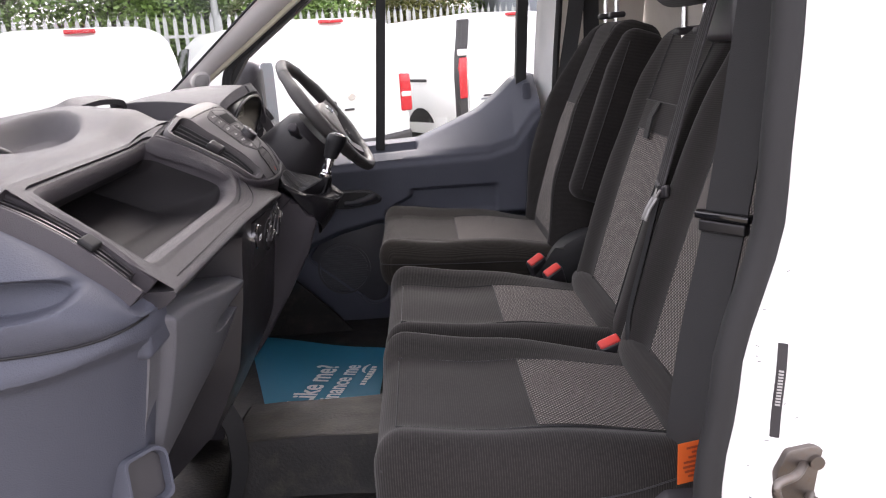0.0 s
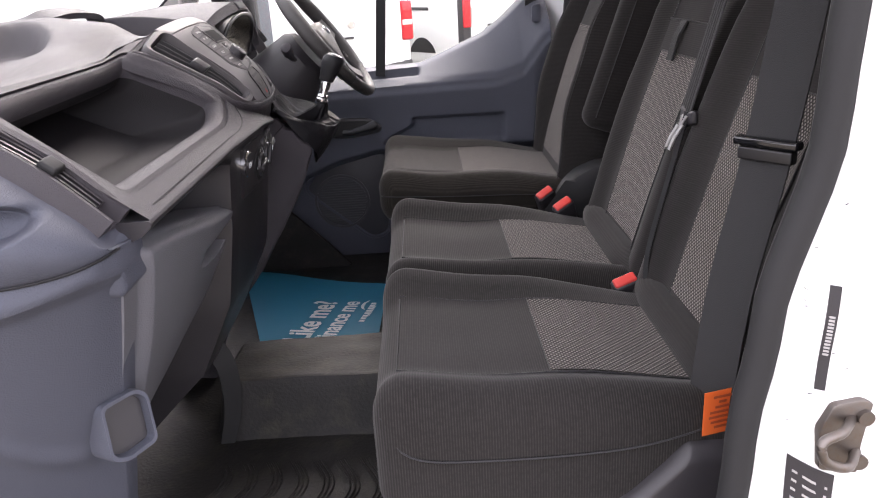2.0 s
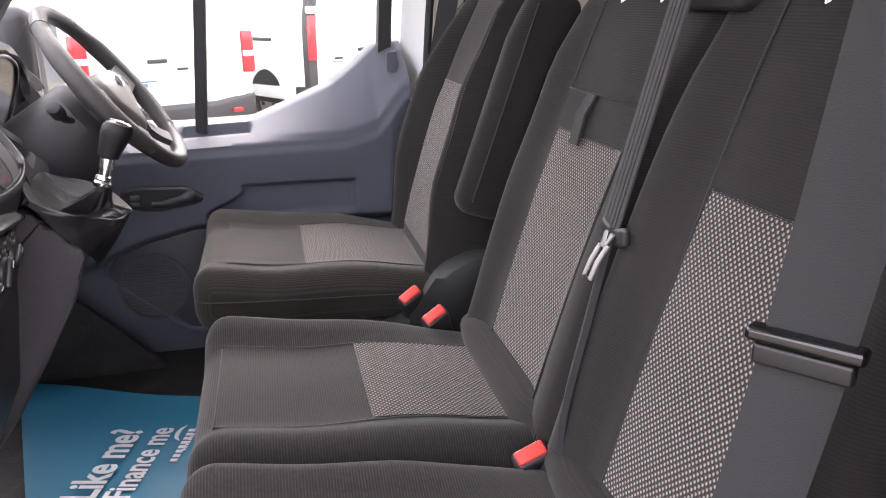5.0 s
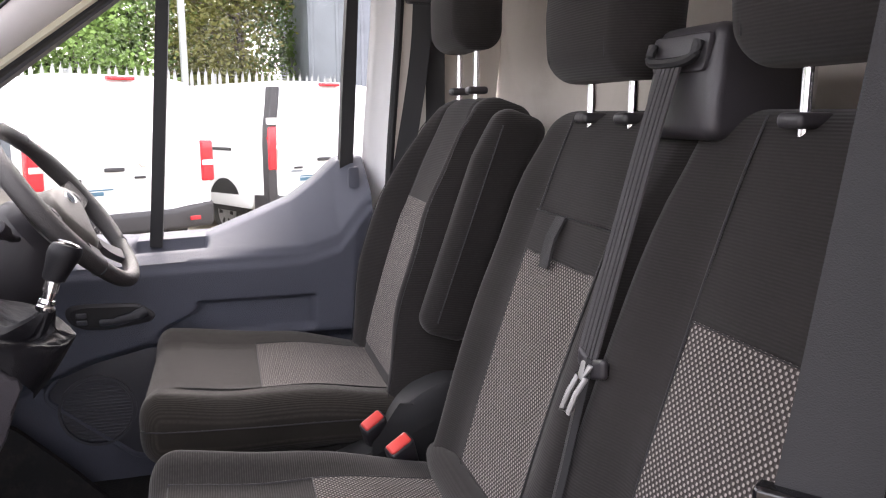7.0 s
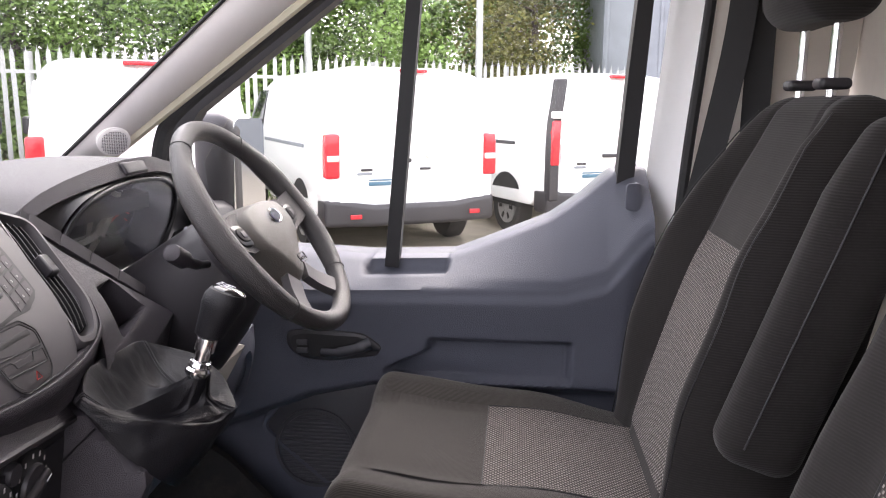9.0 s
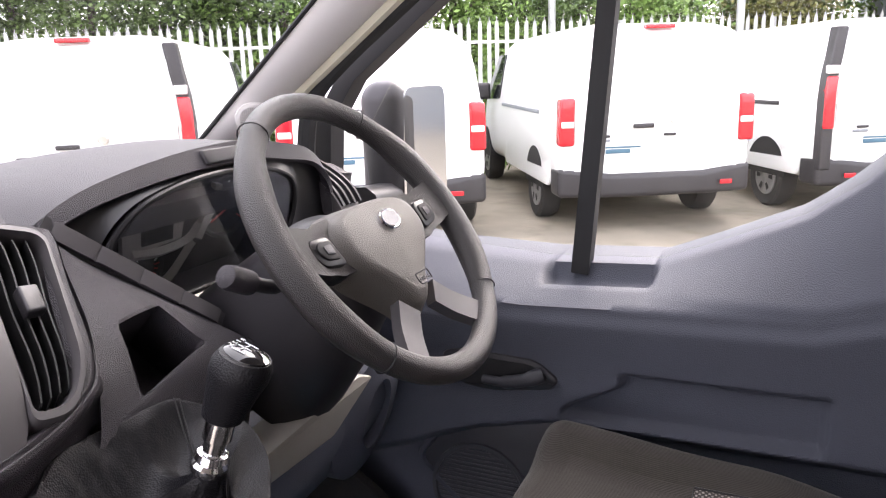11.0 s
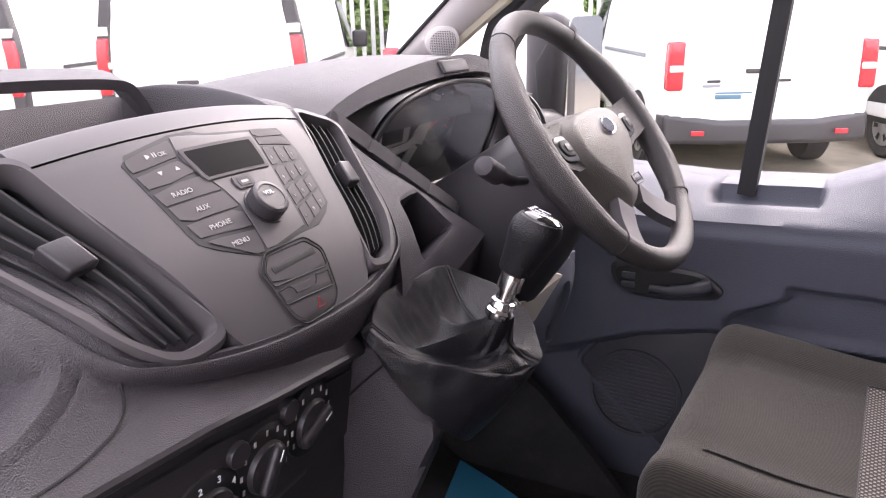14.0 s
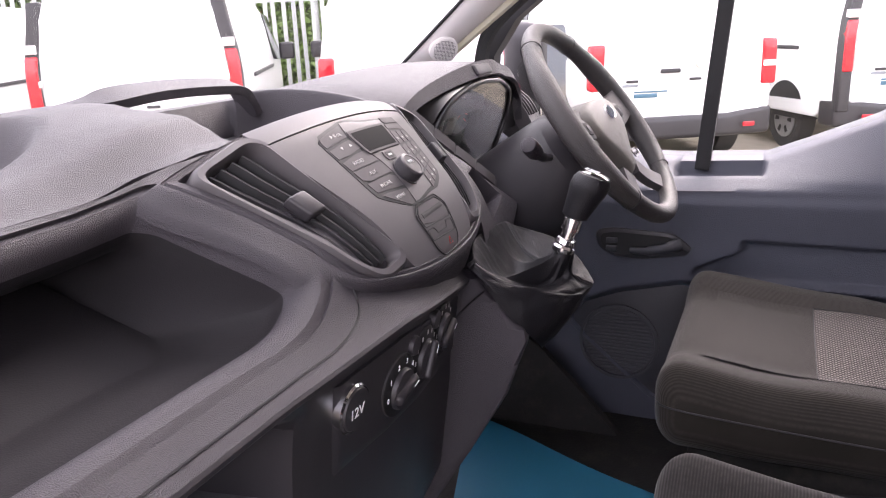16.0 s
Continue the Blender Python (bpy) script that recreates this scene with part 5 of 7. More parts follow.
def plate(name, poly, h0, h1, mat, parent, r=0.003, bevel=0.0006, label=""):
    """A plate on the domed panel: a convex outline, filled row by row so that it follows the dome."""
    pts = rpoly(poly, r, 3)
    lo_v, hi_v = min(p.y for p in pts), max(p.y for p in pts)

    def span(v, e):
        xs = []
        for i in range(len(pts)):
            a, b = pts[i], pts[(i + 1) % len(pts)]
            if (a.y - v) * (b.y - v) <= 0 and abs(a.y - b.y) > 1e-9:
                xs.append(a.x + (b.x - a.x) * (v - a.y) / (b.y - a.y))
        return (min(xs) + e, max(xs) - e) if xs else (pts[0].x, pts[0].x)

    nv = max(3, min(14, int((hi_v - lo_v) / 0.004)))
    nu = max(2, min(14, int((max(p.x for p in pts) - min(p.x for p in pts)) / 0.008)))

    def grid(h, e):
        out = []
        for j in range(nv + 1):
            v = lo_v + 1e-5 + e + (hi_v - lo_v - 2e-5 - 2 * e) * j / nv
            a, b = span(v, e)
            out.append([stack(a + (b - a) * i / nu, v, h) for i in range(nu + 1)])
        return out
    bm = bmesh.new()
    top = [[bm.verts.new(p) for p in row] for row in grid(h1, bevel)]
    for j in range(nv):
        for i in range(nu):
            bm.faces.new((top[j][i], top[j][i + 1], top[j + 1][i + 1], top[j + 1][i]))
    rim_ = [(0, i) for i in range(nu)] + [(j, nu) for j in range(nv)] + [(nv, i) for i in range(nu, 0, -1)] + [(j, 0) for j in range(nv, 0, -1)]
    prev = [top[j][i] for j, i in rim_]
    for h, e in (((h1 - bevel, 0.0), (h0, 0.0)) if bevel else ((h0, 0.0),)):
        gg = grid(h, e)
        cur = [bm.verts.new(gg[j][i]) for j, i in rim_]
        for k in range(len(rim_)):
            m_ = (k + 1) % len(rim_)
            bm.faces.new((prev[k], cur[k], cur[m_], prev[m_]))
        prev = cur
    return part(name, bm, mat, parent, label)


M_KEY = material("satin_grey_keys", (0.072, 0.067, 0.069), 0.6, spec=0.25, vary=0.05)
M_SCREEN = material("unlit_screen", (0.004, 0.004, 0.005), 0.55, spec=0.04, vary=0.02)
plate("keypad_base", [(-0.0885, 1.0895), (-0.03, 1.1010), (0.055, 1.0955), (0.0955, 1.0930), (0.1000, 1.06), (0.0825, 0.9955), (0.0365, 0.9745), (-0.032, 0.9710), (-0.0755, 0.997)], -0.004, 0.0006, M_DEEP, radio, 0.007)
rows_l = [(-0.086, 1.0875), (-0.0845, 1.0725), (-0.082, 1.055), (-0.0785, 1.037), (-0.0745, 1.0185), (-0.07, 1.000)]
rows_r = [(-0.036, 1.0955), (-0.040, 1.0745), (-0.031, 1.056), (-0.022, 1.037), (-0.018, 1.018), (-0.02, 0.998)]
g = 0.0008
for k in range(5):
    a, b, c, d = rows_l[k], rows_r[k], rows_r[k + 1], rows_l[k + 1]
    plate("button", [(a[0] + g, a[1] - g), (b[0] - g, b[1] - g), (c[0] - g, c[1] + g), (d[0] + g, d[1] + g)], 0, 0.0013, M_KEY, radio, [0.006 if k == 0 else 0.001, 0.002, 0.001, 0.001], 0.0004)
plate("button", [(-0.069, 0.999), (-0.021, 0.997), (-0.024, 0.9745), (-0.034, 0.9745)], 0, 0.0013, M_KEY, radio, 0.003, 0.0004)
plate("control_face", [(-0.0345, 1.0975), (0.0515, 1.0925), (0.0505, 1.07), (0.0315, 0.982), (0.0285, 0.9775), (-0.0225, 0.9755), (-0.019, 0.998), (-0.017, 1.018), (-0.021, 1.037), (-0.030, 1.056), (-0.039, 1.0745)], 0, 0.0012, M_STACK, radio, 0.001, 0.0004)
plate("display_frame", [(-0.0385, 1.0835), (0.0475, 1.0835), (0.0435, 1.0478), (-0.0315, 1.0478)], 0.001, 0.0026, M_KEY, radio, 0.003, 0.0008)
plate("display", [(-0.0335, 1.0795), (0.0425, 1.0795), (0.0395, 1.0515), (-0.028, 1.0515)], 0.001, 0.0029, M_SCREEN, radio, 0.001, 0.0, "black unlit display")
plate("usb_flap", [(-0.009, 1.0455), (0.013, 1.0455), (0.0125, 1.0325), (-0.0085, 1.0325)], 0.001, 0.0028, M_KEY, radio, 0.002, 0.0006)
plate("usb_socket", [(-0.005, 1.043), (0.009, 1.043), (0.0087, 1.035), (-0.0047, 1.035)], 0.0026, 0.0032, M_DEEP, radio, 0.0005, 0)
plate("usb_tongue", [(-0.002, 1.040), (0.006, 1.040), (0.006, 1.0375), (-0.002, 1.0375)], 0.003, 0.0035, M_LABELGREY, radio, 0.0003, 0)
K_TL, K_TR, K_BR, K_BL = Vector((0.0515, 1.071)), Vector((0.0955, 1.068)), Vector((0.080, 0.999)), Vector((0.0335, 0.980))


def key_at(a, b):
    return K_TL.lerp(K_TR, a).lerp(K_BL.lerp(K_BR, a), b)


for i in range(3):
    for j in range(4):
        q = [key_at((i + a) / 3, (j + b) / 4) for a, b in ((0.055, 0.05), (0.945, 0.05), (0.945, 0.95), (0.055, 0.95))]
        plate("key", q, 0, 0.0013, M_KEY, radio, 0.001, 0.0004)
plate("button", [(0.0535, 1.0915), (0.092, 1.0905), (0.0935, 1.0815), (0.0525, 1.0820)], 0, 0.0013, M_KEY, radio, 0.001, 0.0004)
plate("button", [(0.0525, 1.0810), (0.0936, 1.0805), (0.0952, 1.0695), (0.052, 1.0722)], 0, 0.0013, M_KEY, radio, 0.001, 0.0004)
# volume knob
KU, KV = 0.004, 1.012
bm = bmesh.new()
kn = 40
loft(bm, [[stack(KU + r * (1 + (0.03 if i % 2 and rib else 0)) * math.cos(2 * math.pi * i / kn), KV + r * (1 + (0.03 if i % 2 and rib else 0)) * math.sin(2 * math.pi * i / kn), h) for i in range(kn)] for r, h, rib in ((0.0185, 0, 0), (0.0185, 0.003, 0), (0.0165, 0.003, 1), (0.0162, 0.014, 1), (0.0145, 0.0155, 0), (0.0125, 0.0155, 0), (0.012, 0.0148, 0))])
part("volume_knob", bm, M_BLACK, radio)


def stack_text(body, size, u, v, parent, mat=M_LABELGREY, h=0.0017):
    o = stack(u, v, h)
    return text_mesh("lettering", body, size, axes_matrix(o, stack(u + 0.01, v, h) - o, stack(u, v + 0.01, h) - o), mat, parent)


stack_text("RADIO", 0.0064, -0.068, 1.043, radio)
stack_text("AUX", 0.0064, -0.058, 1.025, radio)
stack_text("PHONE", 0.0064, -0.058, 1.0065, radio)
stack_text("MENU", 0.0064, -0.05, 0.987, radio)
stack_text("OK", 0.0055, -0.055, 1.0815, radio)
for pts_ in (((-0.066, 1.0815), (-0.066, 1.0865), (-0.061, 1.084)), ((-0.066, 1.0685), (-0.061, 1.0685), (-0.0635, 1.0645)), ((-0.050, 1.0655), (-0.045, 1.0655), (-0.0475, 1.0695))):
    plate("arrow_mark", pts_, 0.0012, 0.0016, M_LABELGREY, radio, 0.0002, 0)
for du in (0.0, 0.0022):
    plate("pause_mark", [(-0.0595 + du, 1.0865), (-0.0585 + du, 1.0865), (-0.0585 + du, 1.0818), (-0.0595 + du, 1.0818)], 0.0012, 0.0016, M_LABELGREY, radio, 0.0002, 0)
stack_text("VOL", 0.0055, -0.0025, 1.014, radio, M_INKWHITE, 0.0158)
for i in range(3):
    for j in range(4):
        k_ = key_at((i + 0.30) / 3, (j + 0.68) / 4)
        stack_text(str("123456789*0#"[j * 3 + i]), 0.0048, k_.x, k_.y, radio)
# card slot and switches below
sw = new("switch_block")
sw.parent = dash
plate("bezel", [(0.022, 0.9745), (0.036, 0.960), (0.032, 0.922), (0.021, 0.9115), (-0.016, 0.910), (-0.028, 0.919), (-0.041, 0.960), (-0.028, 0.973)], -0.003, 0.0006, M_DEEP, sw, 0.006)
plate("switch_frame", [(0.0215, 0.9735), (0.0352, 0.960), (0.0312, 0.9222), (0.0206, 0.9122), (-0.0156, 0.9108), (-0.0272, 0.9194), (-0.040, 0.960), (-0.0276, 0.9722)], -0.002, 0.0010, M_KEY, sw, 0.006, 0.0004)
plate("card_slot_face", [(0.0188, 0.9704), (0.0316, 0.9586), (0.0305, 0.9453), (-0.0338, 0.9462), (-0.0364, 0.9596), (-0.0262, 0.9694)], 0, 0.0016, M_KEY, sw, 0.005, 0.0005)
plate("card_slot", [(-0.029, 0.962), (0.025, 0.963), (0.024, 0.9555), (-0.029, 0.9545)], 0.0012, 0.0020, M_DEEP, sw, 0.001, 0)
plate("switch", [(-0.0315, 0.9405), (0.0285, 0.9405), (0.0283, 0.9285), (-0.0290, 0.9295)], 0, 0.0014, M_KEY, sw, 0.001, 0.0003)
plate("hazard_switch", [(-0.0288, 0.9282), (0.0284, 0.9272), (0.0275, 0.9226), (0.0192, 0.9142), (-0.015, 0.9128), (-0.0252, 0.9204)], 0, 0.0014, M_KEY, sw, 0.002, 0.0003)
# dark gaps round the slot and the switches
for gap_, r_ in (([(0.022, 0.9745), (0.036, 0.960), (0.032, 0.922), (0.021, 0.9115), (-0.016, 0.910), (-0.028, 0.919), (-0.041, 0.960), (-0.028, 0.973)], 0.005),
                 ([(0.0195, 0.9712), (0.0325, 0.959), (0.0312, 0.9445), (-0.0345, 0.9455), (-0.0372, 0.960), (-0.0268, 0.9702)], 0.004),
                 ([(-0.0335, 0.9415), (-0.020, 0.9420), (-0.016, 0.9385), (-0.015, 0.9345), (0.009, 0.9345), (0.012, 0.9385), (0.014, 0.9420), (0.0298, 0.9415), (0.0288, 0.9285), (-0.0295, 0.9295)], 0.0015)):
    bm = bmesh.new()
    tube(bm, [stack(p.x, p.y, 0.0013) for p in denser(rpoly([Vector(p) for p in gap_], r_, 4), 3)], 0.0008, 5, True)
    part("switch_gap", bm, M_DEEP, sw)
bm = bmesh.new()
tri = [(0.002, 0.9175), (0.011, 0.9175), (0.0065, 0.9245)]
tube(bm, [stack(a, b, 0.0018) for a, b in tri], 0.0005, 5, True)
part("hazard_mark", bm, M_RED, sw, "red triangle mark")


# climate panel below, facing the bench
def low(y, z, d=0.0):
    """On the dark lower face: d out of it."""
    x = -0.490 - 0.13 * (0.762 - z) + line_value(LOWSWELL, y)
    return Vector((x + d * 0.99, y, z - d * 0.1))


clim = new("climate_panel")
clim.parent = dash
bm = bmesh.new()
sheet(bm, 40, 12, lambda u, v: low(1.078 + 0.325 * u, 0.655 + (0.100 - fall(1.078 + 0.325 * u)) * v, 0.004 - 0.006 * (smooth(0.03, 0.0, u) + smooth(0.06, 0.0, v))), (-0.02, 0, 0))
part("fascia", bm, M_BLACK, clim)


def ring_face(y, z, rad, h, mat, name, n=28, inner=0.0, d0=0.0):
    bm = bmesh.new()
    loft(bm, [[low(y + r * math.cos(2 * math.pi * i / n), z + r * math.sin(2 * math.pi * i / n), d) for i in range(n)] for r, d in ((rad, d0), (rad, h * 0.8), (rad * 0.93, h), (rad * 0.4, h))])
    return part(name, bm, mat, clim)


for k, (y, z, turn) in enumerate(((1.194, 0.706, 1.35), (1.254, 0.714, 0.45), (1.317, 0.720, 1.2))):
    ring_face(y, z, 0.034, 0.0075, M_BLACK, "dial_surround")
    ring_face(y, z, 0.0335, 0.0082, M_DEEP, "dial_scale")
    ring_face(y, z - 0.003, 0.0225, 0.013, M_BLACK, "dial")
    bm = bmesh.new()
    ct, st_ = math.cos(turn), math.sin(turn)
    rbox(bm, (-0.0065, -0.022, 0.010), (0.0065, 0.022, 0.020), 0.005, 3, (1, 1, 1), lambda q: low(y + q.x * ct + q.y * st_, z - 0.003 - q.x * st_ + q.y * ct, q.z))
    grip = part("dial_grip", bm, M_BLACK, clim)
    bm = bmesh.new()
    rbox(bm, (-0.0008, 0.008, 0.0198), (0.0008, 0.018, 0.0206), 0.0003, 1, (1, 1, 1), lambda q: low(y + q.x * ct + q.y * st_, z - 0.003 - q.x * st_ + q.y * ct, q.z))
    part("pointer_mark", bm, M_INKWHITE, grip)
    if k == 0:
        for a, ch in zip((-1.75, -1.0, -0.35, 0.3, 0.95), "01234"):
            text_mesh("lettering", ch, 0.0085, axes_matrix(low(y + 0.0285 * math.sin(a) - 0.002, z + 0.0265 * math.cos(a) - 0.003, 0.009), (0, 1, 0), low(0, 0.8) - low(0, 0.7)), M_INKWHITE, clim)
    else:
        for a in np.linspace(-2.0, 2.0, 9):
            bm = bmesh.new()
            rbox(bm, (-0.0013, -0.0025, 0), (0.0013, 0.0025, 0.0006), 0.0004, 1, (1, 1, 1), lambda q: low(y + 0.0285 * math.sin(a) + q.x, z + 0.0285 * math.cos(a) + q.y, 0.0084 + q.z))
            part("mark", bm, M_LABELGREY, clim)
for y, z in ((1.225, 0.738), (1.287, 0.744)):
    ring_face(y, z, 0.011, 0.009, M_BLACK, "push_button")
# 12 V socket
ring_face(1.105, 0.724, 0.0245, 0.010, M_CHROME, "socket_ring")
ring_face(1.105, 0.724, 0.0222, 0.0115, M_BLACK, "socket_cap")
text_mesh("lettering", "12V", 0.015, axes_matrix(low(1.091, 0.718, 0.0128), low(1.125, 0.7) - low(1.085, 0.7), low(0, 0.8) - low(0, 0.7)), M_INKWHITE, clim)

# glovebox in blue-grey plastic, lightened for the open door's light
glove = new("glovebox")
glove.parent = dash
glove["label"] = "blue-grey glovebox lid with pull recess"


LID_EDGE = [(0.36, 0.70), (0.41, 0.83), (0.452, 0.97), (0.525, 1.070), (0.59, 1.107), (0.645, 1.104), (0.675, 1.085), (0.76, 1.05)]


def glove_point(u, v):
    """The swelling lid: its free edge is rounded and curls back, a pull recess is sunk beside it."""
    top = 0.752 - 0.085 * smooth(0.0, 1.0, u)
    bottom = 0.32 + 0.06 * u
    z = bottom + (top - bottom) * v
    right = path_value(LID_EDGE, z)
    left = 0.537 + 0.13 * (1 - v)
    y = left + (right - left) * u
    x = -0.490 - 0.15 * (1 - v) ** 1.25 - 0.012 * u - 0.026 * smooth(0.94, 1.0, v) ** 2
    x -= 0.035 * smooth(0.95, 1.0, u) ** 2 + 0.012 * smooth(0.30, 0.0, v)
    x -= 0.016 * smooth(0.13, 0.09, u)
    a = (y - 0.872) / 0.17
    low = 0.612 - 0.016 * math.sin(math.pi * min(max(a, 0.0), 1.0))
    high = 0.636 + 0.010 * a
    x -= (0.016 + 0.026 * smooth(0.0, 0.9, a)) * smooth(0.0, 0.06, a) * smooth(1.0, 0.95, a) * smooth(low, low + 0.008, z) * smooth(high, high - 0.006, z)
    return (x, y, z)


bm = bmesh.new()
sheet(bm, 130, 110, glove_point, (-0.07, 0, 0))
part("lid", bm, M_LIDLIT, glove, sharp=60)
# dash end: side vent, cup holder and kick panel
bm = bmesh.new()
rbox(bm, (-0.60, 0.534, 0.70), (-0.506, 0.62, 0.770), 0.012, 3)
part("end_block", bm, M_TRIM, dash)
ev = spline([(-0.80, 0.565, 0.952), (-0.68, 0.556, 0.915), (-0.585, 0.550, 0.860), (-0.507, 0.546, 0.790)], 8)
SIDE = [(0.042, -0.035), (0.042, 0.0), (0.038, 0.003), (0.030, 0.001), (0.028, -0.018), (0.003, -0.018), (0.001, 0.0), (-0.006, 0.002), (-0.030, -0.014), (-0.044, -0.028), (-0.046, -0.055)]


def along_vent(k, a, h):
    """Across the side vent by a and out of it by h, at step k of its line."""
    d = (ev[min(k + 1, len(ev) - 1)] - ev[max(k - 1, 0)]).normalized()
    c = Vector((0.0, 1.0, 0.18))
    c = (c - d * c.dot(d)).normalized()
    nn = c.cross(d)
    return ev[k] + c * a + (nn if nn.z > 0 else -nn) * h


bm = bmesh.new()
loft(bm, [[along_vent(k, a, h) for a, h in SIDE] for k in range(len(ev))])
endv = part("side_vent_rim", bm, M_DASH, dash)
bm = bmesh.new()
loft(bm, [[along_vent(k, a, -0.0165) for a in (0.004, 0.027)] + [along_vent(k, a, -0.019) for a in (0.027, 0.004)] for k in range(len(ev) - 2)])
part("duct", bm, M_DEEP, endv)
for q in range(3):
    bm = bmesh.new()
    loft(bm, [[along_vent(k, 0.007 + 0.008 * q + da, h) for da, h in ((0, -0.003), (0.003, -0.003), (0.004, -0.016), (0.002, -0.016))] for k in range(2, len(ev) - 2)])
    part("slat", bm, M_BLACK, endv)
bm = bmesh.new()
rbox(bm, (-0.013, -0.010, -0.006), (0.013, 0.012, 0.006), 0.004, 2, (1, 1, 1), lambda q: along_vent(17, 0.016 + q.x, q.z) + (ev[18] - ev[17]).normalized() * q.y)
part("tab", bm, M_RUBBER, endv)

SEAM = [(-1.0, 0.47, 0.735), (-0.85, 0.452, 0.742), (-0.70, 0.450, 0.748), (-0.60, 0.456, 0.752), (-0.545, 0.470, 0.757), (-0.515, 0.495, 0.762), (-0.503, 0.535, 0.764)]


def on_line(line, u):
    k = u * (len(line) - 1)
    i = min(int(k), len(line) - 2)
    return Vector(line[i]).lerp(Vector(line[i + 1]), k - i)


SEAM_FINE = spline(SEAM, 6)
UPPER = spline([(-1.0, 0.52, 0.985), (-0.85, 0.515, 0.950), (-0.70, 0.512, 0.905), (-0.62, 0.508, 0.865), (-0.565, 0.506, 0.825), (-0.53, 0.506, 0.795), (-0.508, 0.515, 0.768)], 6)


def end_point(u, v):
    """The rounded blue-grey corner of the dashboard beside the door, from its seam up to the side vent."""
    a, b = on_line(SEAM_FINE, u), on_line(UPPER, u)
    p = a.lerp(b, v)
    wide = min(1.0, (b - a).length / 0.10)
    p += Vector((0.25, -0.9, 0.1)).normalized() * 0.042 * wide * math.sin(math.pi * v) ** 0.8
    cup = smooth(1.15, 0.80, math.hypot((p.x + 0.645) / 0.085, (p.z - 0.816) / 0.021))
    p.y += 0.045 * cup
    p.z -= 0.006 * cup
    return p


bm = bmesh.new()
sheet(bm, 200, 120, end_point, (0, 0.08, -0.01))
part("end_corner", bm, M_TRIM, dash, "blue-grey corner with cup holder", sharp=60)
bm = bmesh.new()
tube(bm, [p + Vector((0.001, -0.0015, -0.001)) for p in SEAM_FINE], 0.0016, 5)
part("joint_line", bm, M_DEEP, dash)
# band below the seam
EDGE = spline([(-1.0, 0.455, 0.690), (-0.85, 0.445, 0.700), (-0.70, 0.445, 0.710), (-0.61, 0.453, 0.720), (-0.555, 0.470, 0.732), (-0.522, 0.495, 0.738), (-0.506, 0.530, 0.735)], 6)
bm = bmesh.new()
sheet(bm, 48, 8, lambda u, v: on_line(EDGE, u).lerp(on_line(SEAM_FINE, u), v) + Vector((0.2, -1, 0)) * 0.006 * math.sin(math.pi * min(1.0, v * 0.9 + 0.25)), (0, 0.06, -0.005))
part("corner_band", bm, M_TRIM, dash)


def kick_point(u, v):
    """The recessed end panel below the band, with its small pocket."""
    top = on_line(EDGE, u)
    low_ = Vector((-1.0, 0.56, 0.14)).lerp(Vector((-0.672, 0.715, 0.14)), u)
    p = low_.lerp(top, v)
    sink = 0.012 * smooth(1.0, 0.965, v)
    swoosh = 0.006 * smooth(0.05, 0.0, abs(v - 0.55 - 0.9 * (u - 0.72) ** 2 + 0.25 * (u - 0.72))) * smooth(0.92, 0.8, u) * smooth(0.4, 0.55, u)
    return p + Vector((-0.3, 1, 0)) * (sink - swoosh)


bm = bmesh.new()
sheet(bm, 110, 90, kick_point, (0, 0.04, 0))
part("kick_panel", bm, M_TRIM, dash, "blue-grey end panel with a small pocket", sharp=60)

# little open pocket at the foot of the end panel
PNN = Vector((0.72, -0.64, 0.25)).normalized()
PU = Vector((0.10, -0.10, 1.0))
PU = (PU - PNN * PU.dot(PNN)).normalized()
PR = PU.cross(PNN).normalized()
PR = PR if PR.y > 0 else -PR
PO = Vector((-0.574, 0.598, 0.503)) + PNN * 0.022
cupl = [Vector((a, b)) for a, b in rpoly([(-0.030, 0.038), (0.020, 0.042), (0.034, 0.030), (0.028, -0.036), (-0.018, -0.044), (-0.038, -0.034)], 0.010, 5)]
at_ = lambda p, k, d: PO + PR * p.x * k + PU * p.y * k + PNN * d
bm = bmesh.new()
loft(bm, [[at_(p, k, d) for p in cupl] for k, d in ((1.0, -0.05), (1.0, 0.004), (0.97, 0.007), (0.86, 0.007), (0.82, 0.002), (0.80, -0.012))], True, False)
part("pocket_rim", bm, M_TRIM, dash)
# inside of the pocket, in a darker colour than the rim
bm = bmesh.new()
loft(bm, [[at_(p, k, d) for p in cupl] for k, d in ((0.81, -0.010), (0.74, -0.035), (0.5, -0.038))], True, True)
part("pocket_inside", bm, M_BLACK, dash, "inside of the pocket, darker than its rim")

# binnacle hood over the instruments
def hood_arc(t):
    """The hood's front edge from the centre panel to the door."""
    pts = HOOD
    k = t * (len(pts) - 1)
    i = min(int(k), len(pts) - 1)
    return pts[i] if i == len(pts) - 1 else pts[i].lerp(pts[i + 1], k - i)


HOOD = spline([(-0.672, 1.530, 0.920), (-0.662, 1.568, 0.936), (-0.648, 1.635, 0.966), (-0.628, 1.75, 0.988), (-0.625, 1.87, 0.992), (-0.64, 1.96, 0.98), (-0.645, 2.04, 0.965), (-0.65, 2.088, 0.93), (-0.645, 2.09, 0.86)], 6)


def hood_point(u, v):
    p = hood_arc(u)
    back = Vector((-1.0, p.y + (p.y - 1.78) * 0.12, 0.945 + 0.25 * (p.z - 0.94)))
    q = p.lerp(back, v)
    q.z += 0.018 * math.sin(math.pi * v)
    return q


